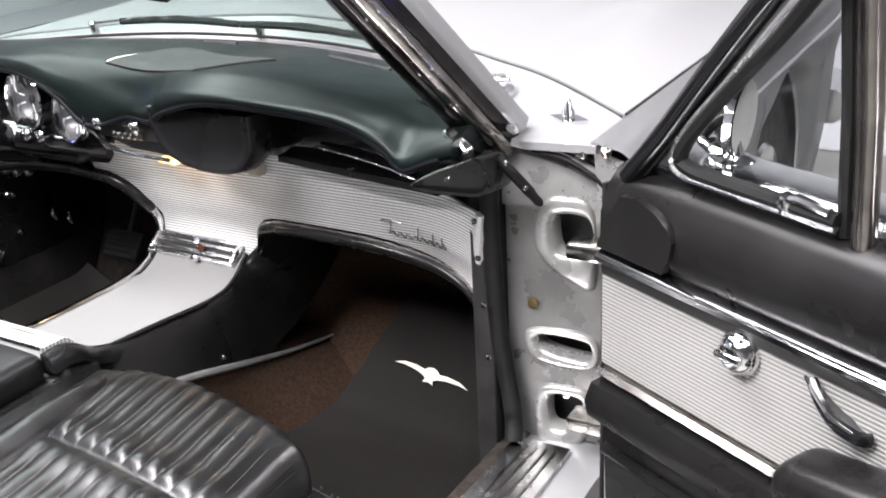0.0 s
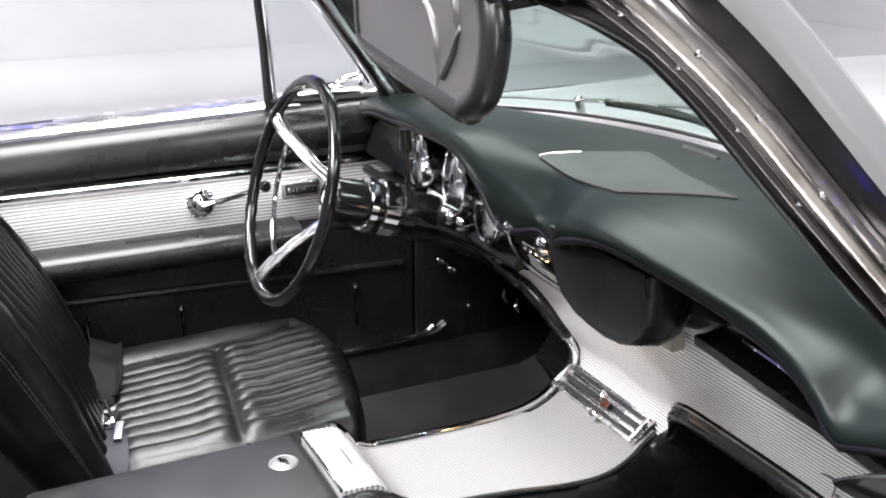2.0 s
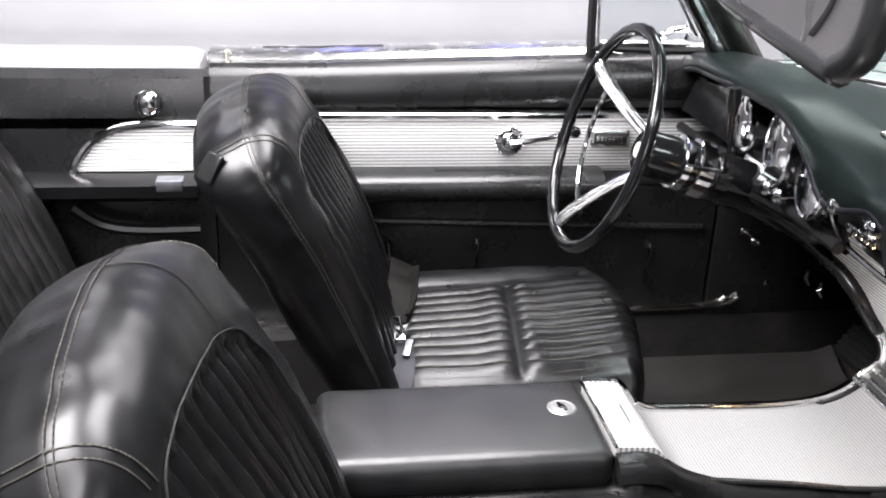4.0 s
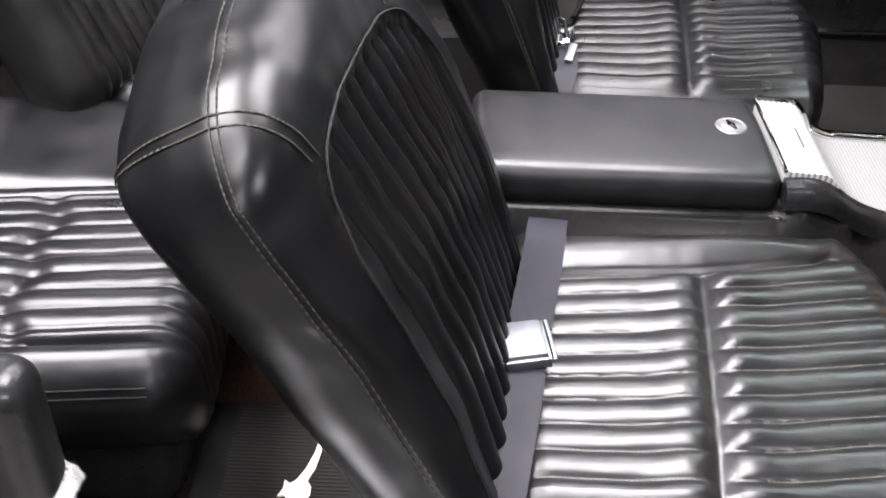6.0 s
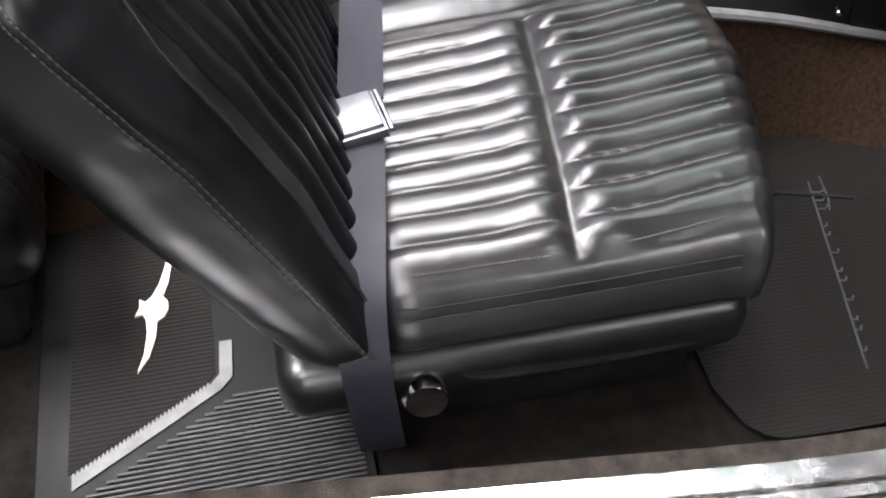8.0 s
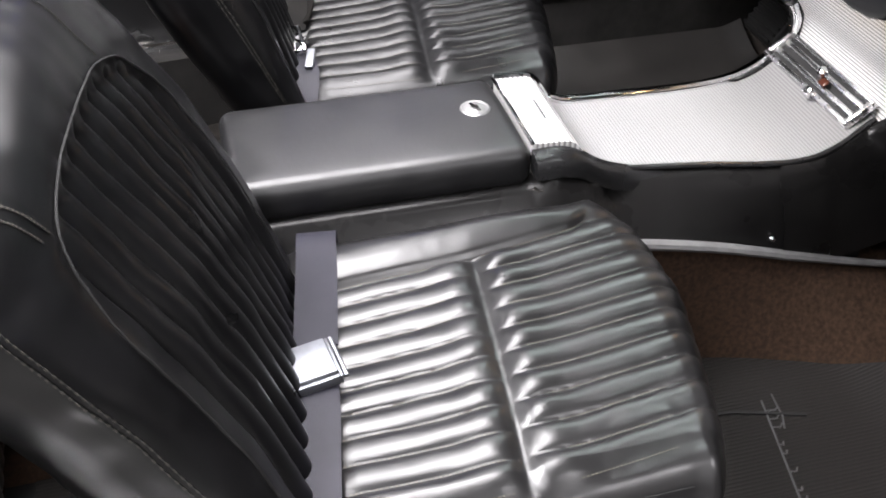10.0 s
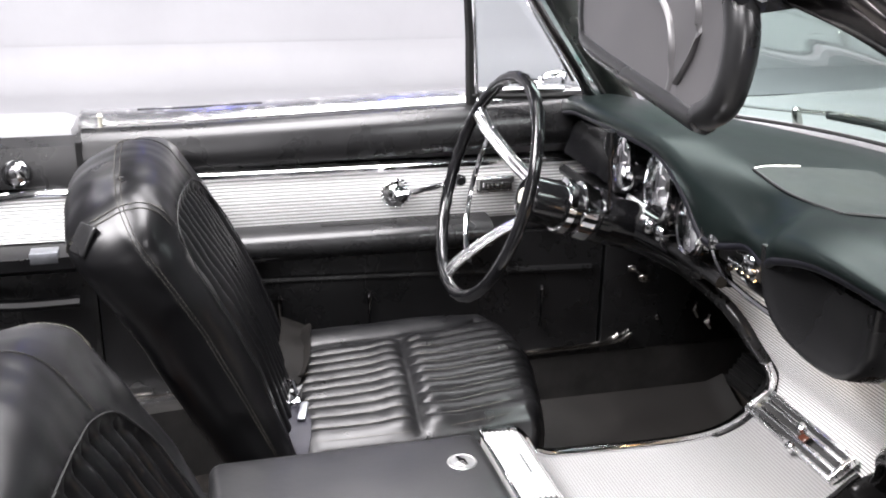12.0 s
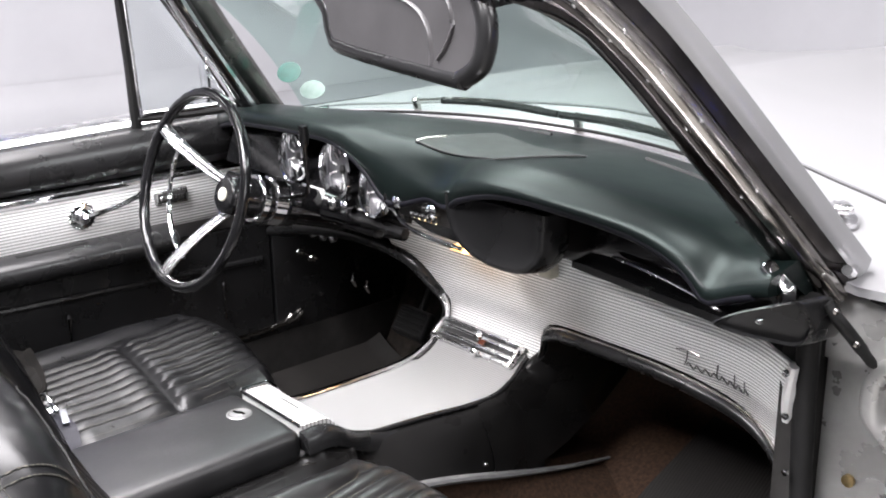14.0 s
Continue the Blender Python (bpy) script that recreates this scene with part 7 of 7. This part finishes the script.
part("mat_sheet", sheet(front_mat_point, 12, 40, 0.006, (0, 0, 1)), MAT_RUBBER, mat_f, "ribbed black rubber")
part("mat_bird", bird((0.466, 0.660, mat_z(0.66) + 0.0275), (1, -0.02, -0.16), (0.0, 0.84, 0.54), 0.172), IVORY, mat_f, "ivory wing emblem")
part("mat_tag", prism([(0.545, 0.772, mat_z(0.772) + 0.014), (0.60, 0.742, mat_z(0.742) + 0.016), (0.604, 0.752, mat_z(0.752) + 0.016), (0.552, 0.780, mat_z(0.78) + 0.014)], (0, 0, 0.004)), IVORY, mat_f)
UNDER = [V((0.290 + 0.302 * k / 20, 0.352 - 0.064 * k / 20, 0.2125)) for k in range(21)]
part("mat_embossing", tube(UNDER, 0.0016, 5), MAT_EDGE, mat_f, "raised underline")
for k, tall in ((1, 0.020), (2, 0.016), (3, 0.016), (5, 0.007), (6, 0.007), (8, 0.012), (10, 0.008), (11, 0.010), (13, 0.011), (15, 0.008), (16, 0.009), (18, 0.006)):
    p = UNDER[k] + V((0.004, 0.001, 0))
    part("raised_stroke", tube([p, p + V((0.002, tall * 0.6, 0.0005)), p + V((-0.004, tall, 0))], 0.0013, 5), MAT_EDGE, mat_f)
part("raised_stroke", tube([(0.282, 0.372, 0.2125), (0.325, 0.366, 0.213), (0.345, 0.358, 0.2125)], 0.0015, 5), MAT_EDGE, mat_f)
part("mat_fold", tube([(0.33, 0.40, 0.213), (0.30, 0.30, 0.213), (0.29, 0.16, 0.213)], 0.003, 5), RUBBER, mat_f)
mat_r = thing("rear_floor_mat", (0.42, -0.50, 0.20), "black ribbed rubber rear mat with an ivory emblem", "floor mat", "floor mats")
part("mat_sheet", box(0.16, 0.625, -0.68, -0.312, 0.2035, 0.211, 0.002), RUBBER, mat_r, "black rubber mat")
part("mat_bird", bird((0.335, -0.546, 0.2125), (0.97, -0.22, 0), (0.22, 0.97, 0), 0.190), IVORY, mat_r, "ivory wing emblem")
BAND_OUT = [(0.566, -0.640), (0.513, -0.548), (0.468, -0.472), (0.452, -0.458), (0.40, -0.455)]
BAND_IN = [(0.550, -0.640), (0.502, -0.556), (0.459, -0.484), (0.446, -0.473), (0.40, -0.470)]
part("mat_border", prism([(x, y, 0.2112) for x, y in BAND_OUT + list(reversed(BAND_IN))], (0, 0, 0.003), 0.001, 1), GREY_EDGE, mat_r, "grey saw-toothed border")
for k in range(34):
    t = (k + 0.5) / 34
    p = V((0.550, -0.640, 0.2112)).lerp(V((0.459, -0.484, 0.2112)), t)
    part("border_tooth", prism([p + V((0.001, -0.003, 0)), p + V((-0.005, -0.001, 0)), p + V((0.001, 0.002, 0))], (0, 0, 0.0028)), GREY_EDGE, mat_r)
for k in range(22):
    x = 0.478 + 0.0064 * k
    y0 = max(-0.655, -0.455 - (x - 0.468) * 1.72 + 0.012)
    part("mat_rib", box(x, x + 0.0034, y0, -0.322, 0.211, 0.2150, 0.001, 1), MAT_EDGE, mat_r)
part("mat_field", prism([(x, y, 0.2110) for x, y in ((0.17, -0.64), (0.545, -0.645), (0.455, -0.488), (0.443, -0.478), (0.17, -0.475))], (0, 0, 0.0012)), MAT_RUBBER, mat_r, "finely ribbed black field")
mat_d = thing("driver_floor_mat", (-0.45, 0.35, 0.20), "worn black rubber mat in the driver's footwell", "floor mat", "floor mats")
part("mat_sheet", sheet(lambda u, v: V((-0.728 + (0.728 - table(TUNNEL, 0.16 + 0.68 * v) - 0.016) * u, 0.16 + 0.68 * v, 0.2115 + 0.4 * max(0.0, v - 0.93) ** 1.2 + 0.045 * max(0.0, 1 - u / 0.3) ** 1.6)), 16, 30, 0.006, (0, 0, 1)), WORN_MAT, mat_d, "black rubber mat")

# pedals
pedals = thing("pedal_set", (-0.38, 0.72, 0.35), "black ribbed brake and throttle pedals", "pedals")
br = part("brake_pedal", moved(pillow((0.11, 0.03, 0.075), 0.012, (5, 2, 4)), pose(-0.43, 0.72, 0.415, -35, 0, 0)), RUBBER, pedals, "ribbed rubber brake pad")
for k in range(5):
    part("pad_rib", moved(box(-0.048, 0.048, -0.020, -0.014, -0.030 + 0.014 * k, -0.024 + 0.014 * k, 0.001, 1), pose(-0.43, 0.72, 0.415, -35, 0, 0)), RUBBER, br)
part("brake_arm", tube(smooth_path([(-0.43, 0.74, 0.43), (-0.43, 0.80, 0.55), (-0.43, 0.78, 0.68)], 5), 0.010, 8), DARK, pedals)
part("throttle_pedal", moved(pillow((0.07, 0.03, 0.20), 0.012, (4, 2, 6)), pose(-0.27, 0.78, 0.32, -32, 0, 6)), RUBBER, pedals, "black throttle pedal")
for x, z in ((-0.56, 0.655), (-0.52, 0.655), (-0.48, 0.66)):
    part("under_dash_knob", lathe([(0.004, 0), (0.004, 0.02), (0.010, 0.024), (0.010, 0.034), (0.003, 0.038)], (x, 0.56, z), (0, -1, 0), 12), CHROME, pedals, "chrome pull knob")

for a, b in (((-0.664, 0.715, 0.488), (-0.664, 0.722, 0.452)), ((-0.605, 0.715, 0.482), (-0.608, 0.722, 0.450))):
    part("release_handle", tube([a, V(a).lerp(V(b), 0.5) + V((0, -0.006, 0)), b], [0.004, 0.006, 0.004], 8), STEEL, pedals, "small bright handle")
part("column_bracket", merged(tube([(-0.655, 0.55, 0.586), (-0.575, 0.552, 0.584)], 0.0035, 6), lathe([(0.009, 0), (0.009, 0.012), (0.004, 0.016)], (-0.645, 0.552, 0.586), (0, -1, 0.2), 12), lathe([(0.009, 0), (0.009, 0.012), (0.004, 0.016)], (-0.590, 0.552, 0.584), (0, -1, 0.2), 12)), STEEL, pedals, "bright bracket with two screws")

# ---- sun visors ----
def visor(sgn, label):
    vis = thing("sun_visor", (sgn * 0.38, 0.04, 1.15), label, "sun visor", "sun visors")
    out = [(0.515, 1.246), (0.534, 1.215), (0.537, 1.188), (0.528, 1.165), (0.503, 1.151), (0.480, 1.150), (0.27, 1.166), (0.235, 1.182), (0.222, 1.21), (0.19, 1.238), (0.20, 1.265), (0.45, 1.262), (0.50, 1.258)]
    out = smooth_path([(sgn * (x + 0.022), 0.010 + 0.10 * (z - 1.16) + 0.07 * (0.54 - x), z + 0.012) for x, z in out], 4, True)
    body = part("visor_pad", prism(out, (0, 0.022, -0.002), 0.007, 3), VISOR, vis, "padded dark grey visor")
    for crease in (((0.27, 1.262), (0.36, 1.250), (0.425, 1.232), (0.452, 1.205), (0.455, 1.172)), ((0.46, 1.268), (0.487, 1.235), (0.487, 1.205), (0.468, 1.180))):
        part("visor_crease", tube(smooth_path([(sgn * (x + 0.022), 0.0095 + 0.10 * (z - 1.16) + 0.07 * (0.54 - x), z) for x, z in crease], 6), 0.0050, 8, flat=0.45), VISOR, body, "soft crease in the visor")
    part("visor_piping", tube([p + V((0, 0.010, 0)) for p in out], 0.0125, 10, True, V((0, 1, 0))), VINYL, body, "black piped rim")
    part("visor_pivot", merged(tube([(sgn * 0.49, 0.050, 1.252), (sgn * 0.525, 0.06, 1.262), (sgn * 0.55, 0.075, 1.275)], 0.007, 8), lathe([(0.016, 0), (0.014, 0.006), (0.006, 0.009)], (sgn * 0.55, 0.075, 1.272), (0, -0.6, -1), 16)), CHROME, vis, "chrome pivot bracket")
    return vis


visor(1, "dark grey padded sun visor folded down on the passenger side")

# stickers on the glass
for (x, y, z), rx, rz, m, lab in (((-0.545, 0.485, 1.032), 0.028, 0.024, STICKER_GREEN, "round green sticker on the windshield"), ((-0.548, 0.545, 0.987), 0.030, 0.022, STICKER_PALE, "pale oval sticker on the windshield")):
    nrm = V((0.45, -0.72, 0.52)).normalized()
    a = V((0.85, 0.52, 0)).normalized()
    b = nrm.cross(a)
    pts = [V((x, y, z)) + a * math.cos(k * math.pi / 14) * rx + b * math.sin(k * math.pi / 14) * rz for k in range(28)]
    st = whole("sticker", prism(pts, nrm * 0.001), m, lab, "sticker")
# small lamp that lights the panel under the dash
lampd = bpy.data.lights.new("courtesy_lamp", "POINT")
lampd.energy, lampd.color, lampd.shadow_soft_size = 0.22, (1.0, 0.62, 0.3), 0.012
lamp = new("courtesy_lamp", lampd)
lamp.location = V((0.095, 0.396, 0.768)) * K
